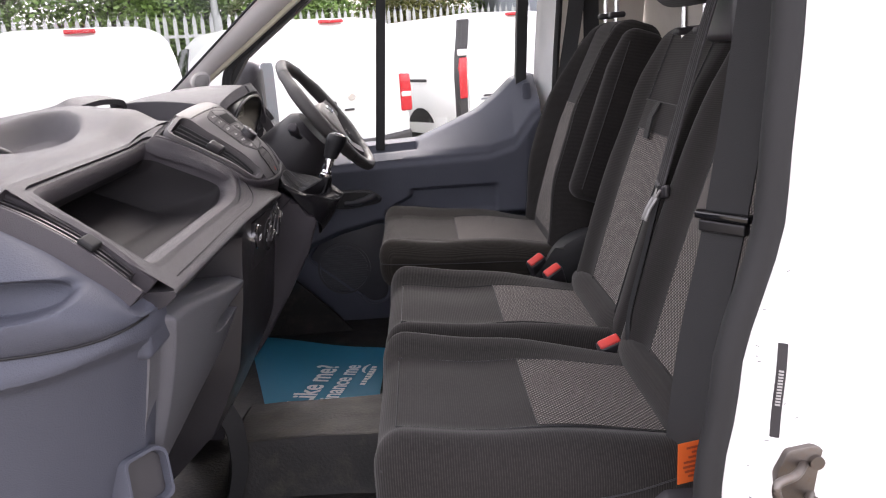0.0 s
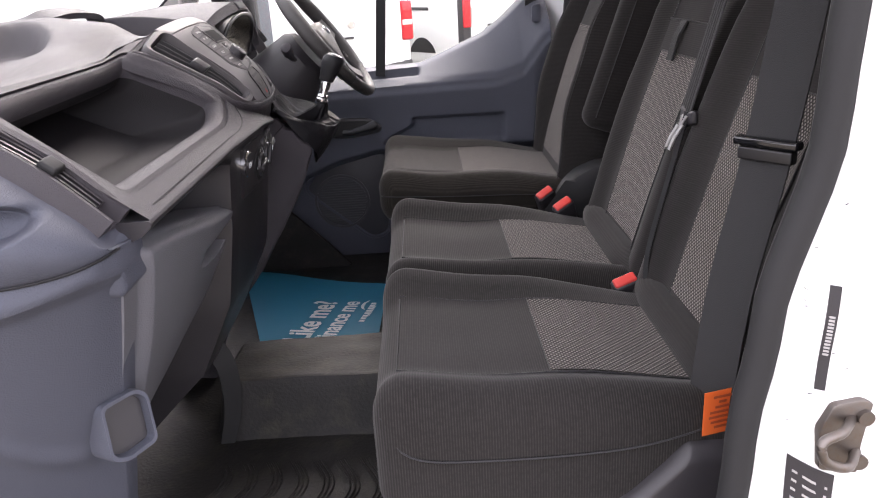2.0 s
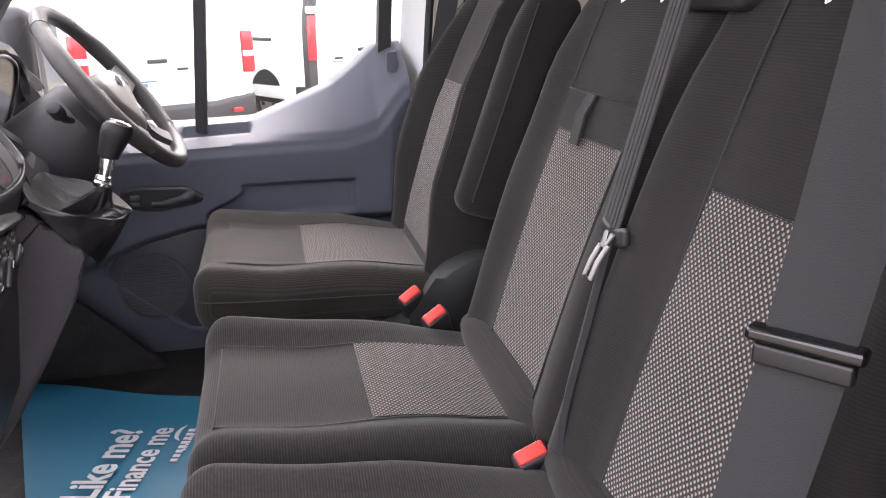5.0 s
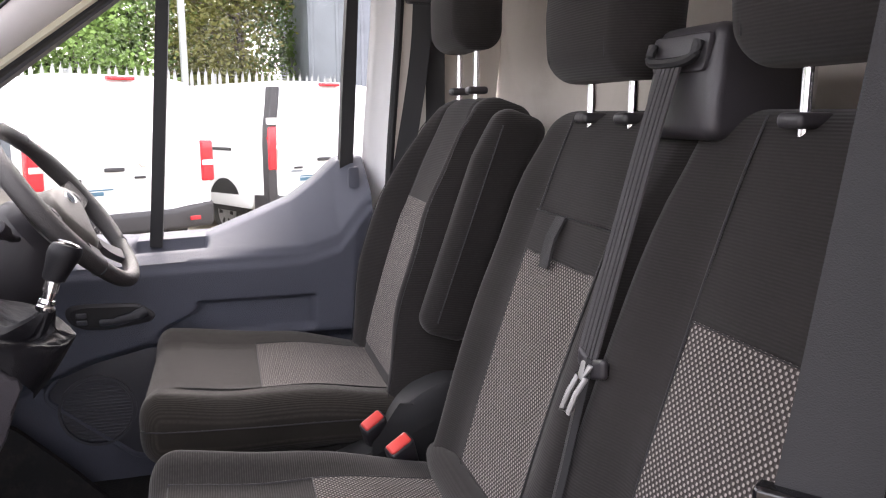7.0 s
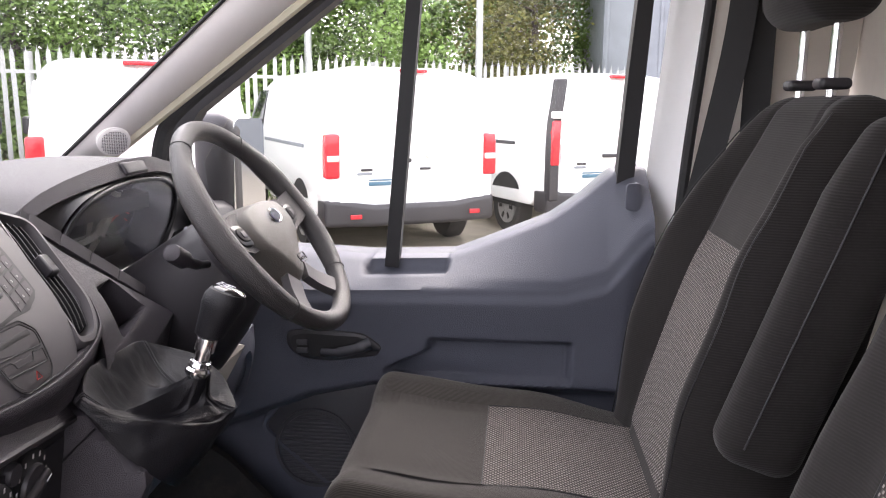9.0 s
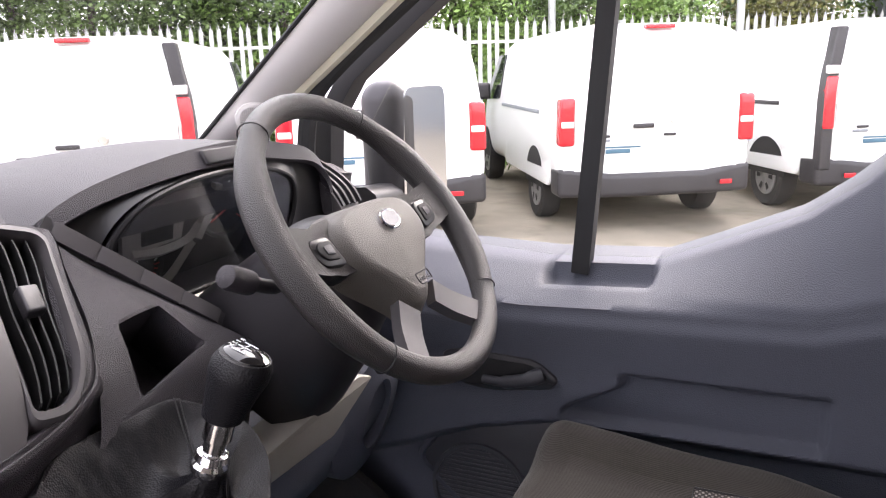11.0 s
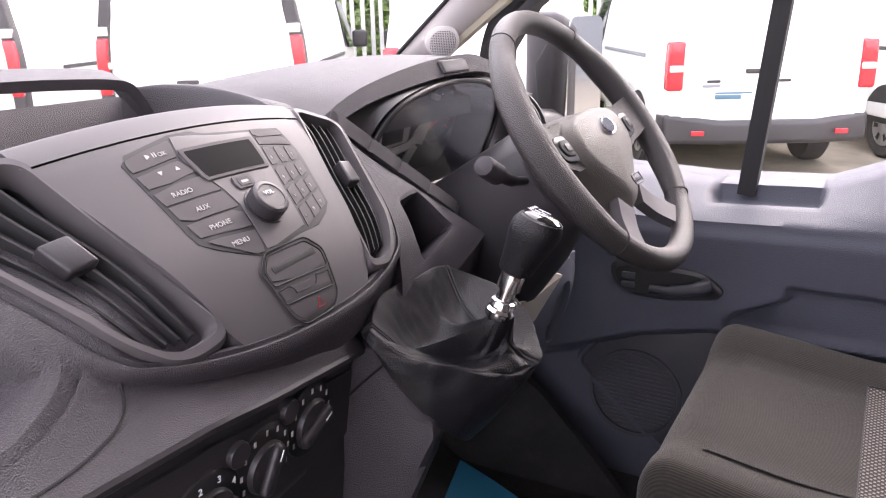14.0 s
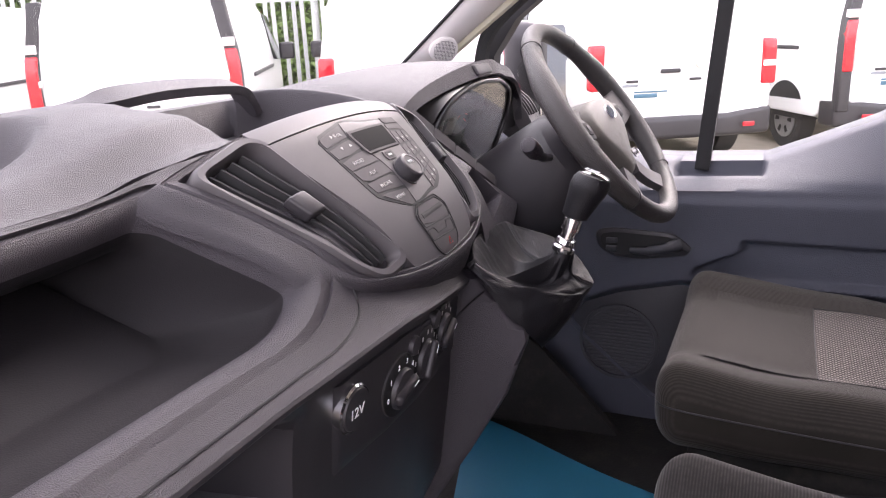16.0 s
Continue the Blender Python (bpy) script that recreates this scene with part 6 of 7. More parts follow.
bm = bmesh.new()
sheet(bm, 48, 16, hood_point, (0.002, 0, -0.011))
part("instrument_hood", bm, M_DASH, dash)
bm = bmesh.new()
strap(bm, [hood_arc(t) + Vector((0.005, 0, -0.008)) for t in np.linspace(0.10, 0.98, 40)], [0.014 + 0.014 * math.sin(math.pi * t) for t in np.linspace(0, 1, 40)], 0.008, (0.5, 0, -0.86))
part("hood_lip", bm, M_DASH, dash)
bm = bmesh.new()
rbox(bm, (-0.010, -0.035, -0.003), (0.010, 0.035, 0.004), 0.003, 2, (1, 4, 1), lambda q: V(-0.6165 + q.x * 0.5 + q.z, 1.815 + q.y, 0.984 - q.x * 0.86 + 0.5 * q.z))
part("hood_cap", bm, M_BLACK, dash)
# instrument cluster
clus = new("instrument_cluster")
clus.parent = dash
clus["label"] = "instrument cluster with grey surrounds and small display"


def clus_p(a, b, d=0.0):
    """a across the dials, b up, d towards the driver."""
    return Vector((-0.672 - 0.25 * (0.946 - b) + d * 0.97, 1.82 + a, b - 0.24 * d))


def clus_part(name, poly, d0, d1, mat, r=0.006, bevel=0.0015, label=""):
    bm = bmesh.new()
    slab(bm, rpoly(poly, r), clus_p, d0, d1, bevel)
    return part(name, bm, mat, clus, label)


LENS = [(-0.150, 0.815), (0.14, 0.815), (0.165, 0.88), (0.15, 0.935), (0.08, 0.960), (-0.02, 0.966), (-0.09, 0.960), (-0.155, 0.942), (-0.195, 0.895)]


def lens_p(a, b, d=0.0):
    """On the tilted clear cover in front of the dials."""
    return Vector((-0.617 - 0.30 * (0.946 - b) + 0.96 * d, 1.82 + a, b - 0.28 * d))


clus_part("dial_plate", LENS, -0.05, -0.02, M_DEEP, 0.03, 0)
bm = bmesh.new()
tube(bm, [lens_p(p.x, p.y, 0.002) for p in rpoly(LENS, 0.035, 8)], 0.004, 8, True, 1, (0.9, 0, 0.45))
part("lens_frame", bm, M_SATINBLACK, clus)
bm = bmesh.new()
slab(bm, rpoly(LENS, 0.035, 8), lens_p, 0, 0.0015)
part("lens", bm, M_COVER, clus, "clear plastic lens").visible_shadow = False
bm = bmesh.new()
lens_in = rpoly(LENS, 0.035, 8)
loft(bm, [[lens_p(p.x, p.y).lerp(clus_p(p.x, p.y, -0.022), t) for p in lens_in] for t in (0.0, 0.5, 1.0)], True, False)
part("cluster_wall", bm, M_BLACK, clus)
# satin frame of the little display, with its side bars
clus_part("display_surround", [(-0.105, 0.915), (0.002, 0.909), (-0.002, 0.872), (-0.088, 0.866)], -0.02, -0.006, M_SATIN, 0.005, 0.003)
clus_part("display", [(-0.078, 0.908), (-0.022, 0.905), (-0.020, 0.876), (-0.074, 0.876)], -0.008, -0.0055, M_SCREEN, 0.001, 0)
bars = (((-0.104, 0.912), (-0.098, 0.87), (-0.103, 0.83), (-0.118, 0.802)), ((-0.090, 0.868), (-0.04, 0.862), (0.01, 0.868), (0.03, 0.885)), ((0.028, 0.866), (0.040, 0.888), (0.055, 0.910), (0.060, 0.936)), ((-0.10, 0.822), (-0.06, 0.814), (-0.02, 0.822), (0.02, 0.862)))
for bar in bars:
    bm = bmesh.new()
    strap(bm, spline([clus_p(a, b, -0.008) for a, b in bar], 6), 0.010, 0.012, (0.3, 1, -0.4) if bar[0][1] - bar[-1][1] > 0.03 or bar[-1][1] - bar[0][1] > 0.06 else (0.4, 0, -0.8))
    part("satin_bar", bm, M_SATIN, clus)
# dials behind the bars
for (a, b), rad in (((-0.055, 0.84), 0.030), ((0.095, 0.895), 0.052)):
    bm = bmesh.new()
    loft(bm, [[clus_p(a + r * math.cos(t), b + r * 0.85 * math.sin(t), d) for t in np.linspace(0, 2 * math.pi, 36, endpoint=False)] for r, d in ((rad, -0.02), (rad, -0.012), (rad * 0.9, -0.012), (rad * 0.86, -0.018))], True, False)
    part("dial_ring", bm, M_BLACK, clus)
    for k, t in enumerate(np.linspace(-0.6, 3.7, 13)):
        bm = bmesh.new()
        tube(bm, [clus_p(a + rad * f_ * math.cos(t), b + rad * 0.85 * f_ * math.sin(t), -0.0165) for f_ in (0.62, 0.80 if k % 2 else 0.86)], 0.0011, 4)
        part("mark", bm, M_RED if k < 3 else M_INKWHITE, clus)
    bm = bmesh.new()
    tube(bm, [clus_p(a, b, -0.013), clus_p(a - rad * 0.65, b - rad * 0.3, -0.013)], 0.0014, 5)
    part("needle", bm, M_RED, clus)
# dark inner walls of the binnacle
bm = bmesh.new()
inner_rim = [hood_arc(t) for t in np.linspace(0.10, 1, 33)]
mouth = spline([(-0.642, 1.622, 0.872), (-0.630, 1.630, 0.912), (-0.619, 1.668, 0.946), (-0.614, 1.74, 0.964), (-0.612, 1.82, 0.969), (-0.614, 1.90, 0.962), (-0.621, 1.965, 0.935), (-0.637, 1.985, 0.88), (-0.65, 1.985, 0.83)], 4)
loft(bm, [[p + Vector((-0.004, 0, -0.009)) for p in inner_rim], [p.lerp(q, 0.5) + Vector((-0.012, 0, 0.0)) for p, q in zip(inner_rim, mouth)], mouth], False, False)
part("binnacle_wall", bm, M_SATINBLACK, clus)
# switch row and open pocket beside the column
SA, SB = Vector((-0.652, 1.585, 0.931)), Vector((-0.572, 1.722, 0.806))
SACR = Vector((-0.20, 0.73, 0.66))
bm = bmesh.new()
strap(bm, [SA.lerp(SB, t) for t in (-0.05, 0.3, 0.7, 1.04)], [0.025, 0.025, 0.024, 0.018], 0.014, SACR)
row = part("switch_strip", bm, M_BLACK, dash)
SUPV = (SB - SA).cross(SACR).normalized()
SUPV = SUPV if SUPV.x > 0 else -SUPV
for k in range(4):
    c, d = SA.lerp(SB, k / 4 + 0.008), SA.lerp(SB, k / 4 + 0.242)
    bm = bmesh.new()
    strap(bm, [c + SUPV * 0.008, c.lerp(d, 0.06) + SUPV * 0.0095, c.lerp(d, 0.94) + SUPV * 0.0095, d + SUPV * 0.008], 0.020 - 0.001 * k, 0.006, SACR)
    part("switch_blank", bm, M_KEY, row)


def patch_point(u, v):
    """The grained patch between the centre panel and the column, with its open pocket."""
    k = 1.22 * u
    a = V(-0.648, 1.580, 0.921).lerp(V(-0.556, 1.722, 0.797), k)
    b = stack(path_value([(0, 0.256), (0.5, 0.212), (1.0, 0.155), (1.25, 0.12)], k), path_value([(0, 1.115), (0.5, 1.01), (1.0, 0.905), (1.25, 0.86)], k), -0.008)
    p = a.lerp(b, v)
    p += Vector((0.5, 0.0, 0.5)) * 0.024 * math.sin(math.pi * v) * min(1.0, k)
    m_ = smooth(0.66, 0.685, k) * smooth(0.985, 0.96, k) * smooth(0.25, 0.28, v) * smooth(0.76, 0.73, v)
    return p + Vector((-0.06, 0.01, -0.05)) * m_


bm = bmesh.new()
sheet(bm, 70, 70, patch_point, (-0.03, 0, -0.12))
part("side_pocket", bm, M_DASH, dash, sharp=50)
# right-hand end vent next to the driver's door
bm = bmesh.new()
ev2 = spline([(-0.63, 2.13, 0.84), (-0.66, 2.125, 0.89), (-0.73, 2.11, 0.935), (-0.80, 2.10, 0.955)], 6)
strap(bm, ev2, 0.08, 0.03, (0.2, -1, 0))
endv = part("side_vent_rim", bm, M_STACK, dash)
for k in range(4):
    bm = bmesh.new()
    strap(bm, [p + Vector((0.012, -0.027 + 0.018 * k, 0.012)) for p in ev2[2:-2]], 0.008, 0.014, (0.2, -1, 0))
    part("slat", bm, M_DEEP, endv)
# lower driver's side trim with its oval pocket
bm = bmesh.new()
sheet(bm, 24, 24, lambda u, v: (-0.62 + 0.085 * v + 0.03 * math.sin(math.pi * v), 1.60 + 0.50 * u, 0.43 + 0.20 * v + 0.02 * u), (-0.08, 0, 0))
part("knee_panel", bm, M_TRIM, dash)
bm = bmesh.new()
oc = [Vector((2.01 + 0.10 * math.cos(a), 0.56 + 0.10 * math.sin(a))) for a in np.linspace(0, 2 * math.pi, 40, endpoint=False)]
ol = [Vector((2.02 + 0.040 * math.cos(a), 0.562 + 0.058 * math.sin(a))) for a in np.linspace(0, 2 * math.pi, 40, endpoint=False)]
end_p = lambda a, b, d: Vector((-0.545 + 0.25 * (b - 0.56) + d, a, b))
loft(bm, [[end_p(p.x, p.y, -0.06) for p in oc], [end_p(p.x, p.y, 0.0) for p in oc], [end_p(p.x, p.y, 0.012) for p in ol], [end_p(p.x, p.y, 0.0) for p in ol], [end_p(p.x, p.y, -0.05) for p in ol]], True, False)
bm.faces.new([v for v in bm.verts][-40:])
part("end_corner", bm, M_TRIM, dash, "blue-grey end trim with an oval pocket")
# panel under the column, its grey paled and warmed as if sunlit
bm = bmesh.new()
slab(bm, rpoly([(1.675, 0.655), (1.70, 0.612), (1.86, 0.604), (1.955, 0.655), (1.91, 0.672)], 0.008), lambda a, b, d: V(-0.512 + 0.2 * (b - 0.62) + d, a, b), -0.05, 0.006, 0.003)
part("column_panel", bm, M_SUNLIT, dash, "grey panel below the steering column, coloured as if sunlit")

# console carrying the gear lever
bm = bmesh.new()
rings = []
for z, xf, xr, ya, yb in ((0.768, -0.60, -0.482, 1.412, 1.60), (0.764, -0.60, -0.474, 1.402, 1.59), (0.742, -0.60, -0.444, 1.397, 1.585), (0.712, -0.60, -0.410, 1.395, 1.575), (0.698, -0.60, -0.405, 1.394, 1.57), (0.664, -0.61, -0.418, 1.392, 1.56), (0.62, -0.63, -0.434, 1.395, 1.55), (0.52, -0.66, -0.49, 1.40, 1.54), (0.42, -0.70, -0.55, 1.40, 1.535), (0.30, -0.78, -0.64, 1.40, 1.53), (0.14, -0.80, -0.70, 1.40, 1.53)):
    rings.append([V(p[0], p[1], z - 0.1 * (p[0] - xf)) for p in resample(rpoly([(xf, ya), (xr, ya), (xr - 0.03, 1.50), (xr - 0.09, yb), (xf, yb)], 0.012, 5), 60)])
loft(bm, rings)
part("gear_console", bm, M_DASH, dash)
bm = bmesh.new()
tube(bm, [(-0.512, 1.3925, 0.692), (-0.485, 1.3945, 0.720), (-0.462, 1.396, 0.742)], 0.0012, 4)
part("joint_line", bm, M_DEEP, dash)

# gear lever
gear = thing("gear_lever", "gear lever with black knob, chrome collar and creased leather boot", "gear lever")
GC, GT = Vector((-0.385, 1.49, 0.782)), Vector((-0.352, 1.502, 0.885))
GD = (GT - GC).normalized()


BRIM = spline([(-0.469, 1.397, 0.774), (-0.493, 1.45, 0.790), (-0.496, 1.53, 0.791), (-0.479, 1.580, 0.778), (-0.41, 1.580, 0.752), (-0.356, 1.520, 0.726), (-0.372, 1.468, 0.722), (-0.425, 1.415, 0.747)], 12, True)
BFOOT = spline([(-0.474, 1.393, 0.766), (-0.515, 1.45, 0.75), (-0.515, 1.53, 0.75), (-0.485, 1.588, 0.735), (-0.436, 1.572, 0.668), (-0.420, 1.505, 0.630), (-0.403, 1.425, 0.668), (-0.438, 1.392, 0.722)], 12, True)
BVALE = spline([(-0.447, 1.424, 0.744), (-0.458, 1.462, 0.738), (-0.455, 1.515, 0.741), (-0.448, 1.551, 0.756), (-0.404, 1.552, 0.742), (-0.369, 1.513, 0.733), (-0.381, 1.481, 0.731), (-0.418, 1.446, 0.735)], 12, True)


def around(loop, u):
    k = (u % 1.0) * len(loop)
    i = int(k)
    return loop[i % len(loop)].lerp(loop[(i + 1) % len(loop)], k - i)


def boot_point(u, v):
    """Up the outside of the leather from its foot to the brim, down into the folds and up to the lever."""
    a = 2 * math.pi * u
    foot, lip, vale = around(BFOOT, u), around(BRIM, u), around(BVALE, u)
    out = lip - Vector((-0.425, 1.49, lip.z))
    out = out.normalized()
    fold = (1 - abs(math.sin(2 * a + 0.35))) ** 2
    neck = vale.lerp(Vector((GC.x, GC.y, GC.z - 0.03)), 0.52) + Vector((0, 0, 0.016 * fold - 0.004))
    top = GC + out * 0.0125
    top.z = GC.z - 0.010
    mid = foot.lerp(lip, 0.5) + out * 0.007
    line = [foot, mid, lip.lerp(foot, 0.06) + out * 0.003, lip, lip.lerp(vale, 0.14) + Vector((0, 0, 0.001)), vale + Vector((0, 0, 0.010 * fold)), neck, top]
    knots = (0.0, 0.22, 0.40, 0.44, 0.49, 0.68, 0.84, 1.0)
    i = max(k for k in range(7) if knots[k] <= min(v, 0.9999))
    t = (min(v, 1.0) - knots[i]) / (knots[i + 1] - knots[i])
    p1, p2 = line[i], line[i + 1]
    p0, p3 = line[max(i - 1, 0)], line[min(i + 2, 7)]
    p = 0.5 * (2 * p1 + (p2 - p0) * t + (2 * p0 - 5 * p1 + 4 * p2 - p3) * t * t + (3 * p1 - p0 - 3 * p2 + p3) * t ** 3)
    w = math.sin(math.pi * v)
    p.z += 0.006 * w * noise.noise(V(math.cos(a) * 1.9 + 5, math.sin(a) * 1.9, v * 4))
    p += out * (0.004 * w * noise.noise(V(math.cos(a) * 3.4, math.sin(a) * 3.4, v * 6)) + 0.0016 * w * noise.noise(V(math.cos(a) * 9, math.sin(a) * 9, v * 16)))
    return p


bm = bmesh.new()
sheet(bm, 150, 76, boot_point)
part("boot", bm, M_LEATHER, gear, "creased black leather boot", sharp=70)
for a in (0.02, 0.33, 0.66):
    for da in (-0.006, 0.006):
        bm = bmesh.new()
        tube(bm, [boot_point(a + da, v) + Vector((0, 0, 0.0008)) for v in np.linspace(0.08, 0.95, 30)], 0.0009, 4)
        part("stitching", bm, M_BLACK, gear)


def turned(name, rows, mat, parent, n=24):
    x = GD.orthogonal().normalized()
    y = GD.cross(x)
    bm = bmesh.new()
    loft(bm, [[GC + GD * h + (x * math.cos(a) + y * math.sin(a)) * r for a in np.linspace(0, 2 * math.pi, n, endpoint=False)] for r, h in rows])
    return part(name, bm, mat, parent)


turned("collar", [(0.0125, -0.012), (0.0145, -0.009), (0.0145, -0.004), (0.012, -0.001), (0.014, 0.002), (0.0125, 0.007), (0.010, 0.008)], M_CHROME, gear)
turned("shaft", [(0.009, 0.004), (0.009, 0.022)], M_CHROME, gear)
turned("sleeve", [(0.0118, 0.020), (0.0118, 0.034), (0.011, 0.040)], M_CHROME, gear)
gx = Vector((1, 0, 0)) - GD * GD.x
gx.normalize()
gy = GD.cross(gx)
bm = bmesh.new()
rows = [(0.0115, 0.0115, 0.036), (0.0165, 0.0155, 0.039), (0.0185, 0.017, 0.05), (0.0215, 0.0195, 0.066), (0.0245, 0.0225, 0.078), (0.0245, 0.0225, 0.088), (0.021, 0.019, 0.0955), (0.012, 0.011, 0.0985)]
loft(bm, [[GC + GD * h + gx * (rx * math.cos(a) + 0.12 * (h - 0.04)) + gy * ry * math.sin(a) for a in np.linspace(0, 2 * math.pi, 28, endpoint=False)] for rx, ry, h in rows])
knob = part("knob", bm, M_LEATHER, gear)
bm = bmesh.new()
loft(bm, [[GC + GD * h + gx * (r * 1.25 * math.cos(a) + 0.0075) + gy * r * math.sin(a) for a in np.linspace(0, 2 * math.pi, 24, endpoint=False)] for r, h in ((0.0165, 0.0915), (0.0155, 0.0972), (0.0115, 0.0998), (0.0035, 0.1006))])
part("knob_cap", bm, M_GLOSSBLACK, knob, "gloss black shift pattern cap")
KO = GC + GD * 0.1004 + gx * 0.008
for a, b in (((-0.008, 0.004), (0.008, 0.004)), ((-0.008, 0.010), (-0.008, -0.003)), ((0, 0.010), (0, -0.003)), ((0.008, 0.010), (0.008, -0.003))):
    bm = bmesh.new()
    tube(bm, [KO - gy * a[0] - gx * a[1] + GD * 0.0006, KO - gy * b[0] - gx * b[1] + GD * 0.0006], 0.0006, 4)
    part("gate_line", bm, M_INKWHITE, knob)
text_mesh("lettering", "R 1 3 5", 0.006, axes_matrix(KO + gy * 0.012 - gx * 0.012 + GD * 0.0006, -gy, -gx), M_INKWHITE, knob)

# steering column shroud and stalk
col = thing("steering_column", "black steering column shroud with a grey-tipped stalk", "steering column")
WC = Vector((-0.412, 1.838, 0.895))
WUP = Vector((-0.600, 0, 0.800)).normalized()
WN = Vector((0.800, 0, 0.600)).normalized()
WR = Vector((0, 1, 0))


def wheel(a, b, d=0.0):
    """On the steering wheel: a to the driver's right, b up along it, d towards the driver."""
    return WC + WR * a + WUP * b + WN * d


bm = bmesh.new()
rows = []
for d, w, hi, lo_z in ((-0.055, 0.062, 0.055, -0.06), (-0.075, 0.082, 0.07, -0.085), (-0.15, 0.09, 0.075, -0.12), (-0.24, 0.10, 0.08, -0.15)):
    rows.append([wheel(w * math.copysign(abs(math.cos(a)) ** 0.7, math.cos(a)), (hi if math.sin(a) > 0 else -lo_z) * math.sin(a), d) for a in np.linspace(0, 2 * math.pi, 32, endpoint=False)])
loft(bm, rows)
part("shroud", bm, M_BLACK, col)
bm = bmesh.new()
st = spline([wheel(-0.07, 0.0, -0.085), wheel(-0.12, 0.008, -0.08), wheel(-0.165, 0.022, -0.07)], 5)
tube(bm, st, [0.006] * 5 + [0.008] * 6, 12)
stalk = part("stalk", bm, M_BLACK, col)
bm = bmesh.new()
tube(bm, [wheel(-0.158, 0.02, -0.072), wheel(-0.162, 0.021, -0.071), wheel(-0.19, 0.031, -0.063), wheel(-0.197, 0.034, -0.061), wheel(-0.199, 0.035, -0.06)], [0.009, 0.0135, 0.0135, 0.012, 0.007], 14)
part("tip", bm, M_DASH, stalk)

# hub plastic raised above the wheel's tone to carry its warm sheen
M_HUBLIT = material("hub_plastic_lit", (0.15, 0.138, 0.122), 0.36, grain=0.45, grain_scale=800, voronoi=True)
M_BADGE = material("dark_blue_badge", (0.012, 0.018, 0.05), 0.25, vary=0.02)
# steering wheel
sw_ = thing("steering_wheel", "black grained steering wheel with a plain oval badge", "steering wheel")
bm = bmesh.new()
RIM = 0.1852
n = 96
pts = []
for k in range(n):
    a = 2 * math.pi * k / n
    pts.append(wheel(RIM * math.sin(a), RIM * math.cos(a) * 0.985 - 0.0, 0))
tube(bm, pts, [0.0155 + 0.0035 * (smooth(0.75, 1.1, abs(math.atan2(math.sin(2 * math.pi * k / n), math.cos(2 * math.pi * k / n)))) * smooth(2.4, 1.9, abs(math.atan2(math.sin(2 * math.pi * k / n), math.cos(2 * math.pi * k / n))))) for k in range(n)], 16, True, 1.0, WN)
part("rim", bm, M_WHEEL, sw_)


def hub_point(u, v):
    a = 2 * math.pi * u
    c, s = math.cos(a), math.sin(a)
    top = s > 0
    w = 0.112 if top else 0.112 - 0.070 * smooth(0.0, 0.85, -s)
    h = 0.056 if top else 0.112
    r = v
    edge = smooth(0.70, 1.0, r)
    return wheel(w * r * math.copysign(abs(c) ** 0.7, c), -0.006 + h * r * math.copysign(abs(s) ** (0.6 if top else 0.9), s), 0.016 - 0.010 * r * r - 0.034 * edge ** 1.5 - 0.012 * max(0, -s) * r)


bm = bmesh.new()
sheet(bm, 64, 16, hub_point)
hub = part("airbag_hub", bm, M_HUBLIT, sw_)
bm = bmesh.new()
loft(bm, [[wheel(0.006 + 0.022 * s * math.cos(a), 0.006 + 0.013 * s * math.sin(a), d) for a in np.linspace(0, 2 * math.pi, 28, endpoint=False)] for s, d in ((1.05, 0.006), (1.05, 0.0175), (0.95, 0.0187), (0.86, 0.018))])
part("badge", bm, M_CHROME, hub, "plain oval badge")
bm = bmesh.new()
loft(bm, [[wheel(0.006 + 0.0185 * math.cos(a), 0.006 + 0.0105 * math.sin(a), d) for a in np.linspace(0, 2 * math.pi, 28, endpoint=False)] for d in (0.017, 0.0188)])
part("badge_field", bm, M_BADGE, hub)
bm = bmesh.new()
tube(bm, [wheel(0.0 + a, b, 0.0135) for a, b in rpoly([(-0.016, -0.066), (0.016, -0.066), (0.015, -0.080), (-0.015, -0.080)], 0.004, 3)], 0.0009, 4, True, 1, WN)
part("airbag_mark", bm, M_BLACK, hub)
o_ = wheel(-0.0125, -0.077, 0.0135)
text_mesh("lettering", "AIRBAG", 0.0075, axes_matrix(o_, WR, WUP), M_BLACK, hub)
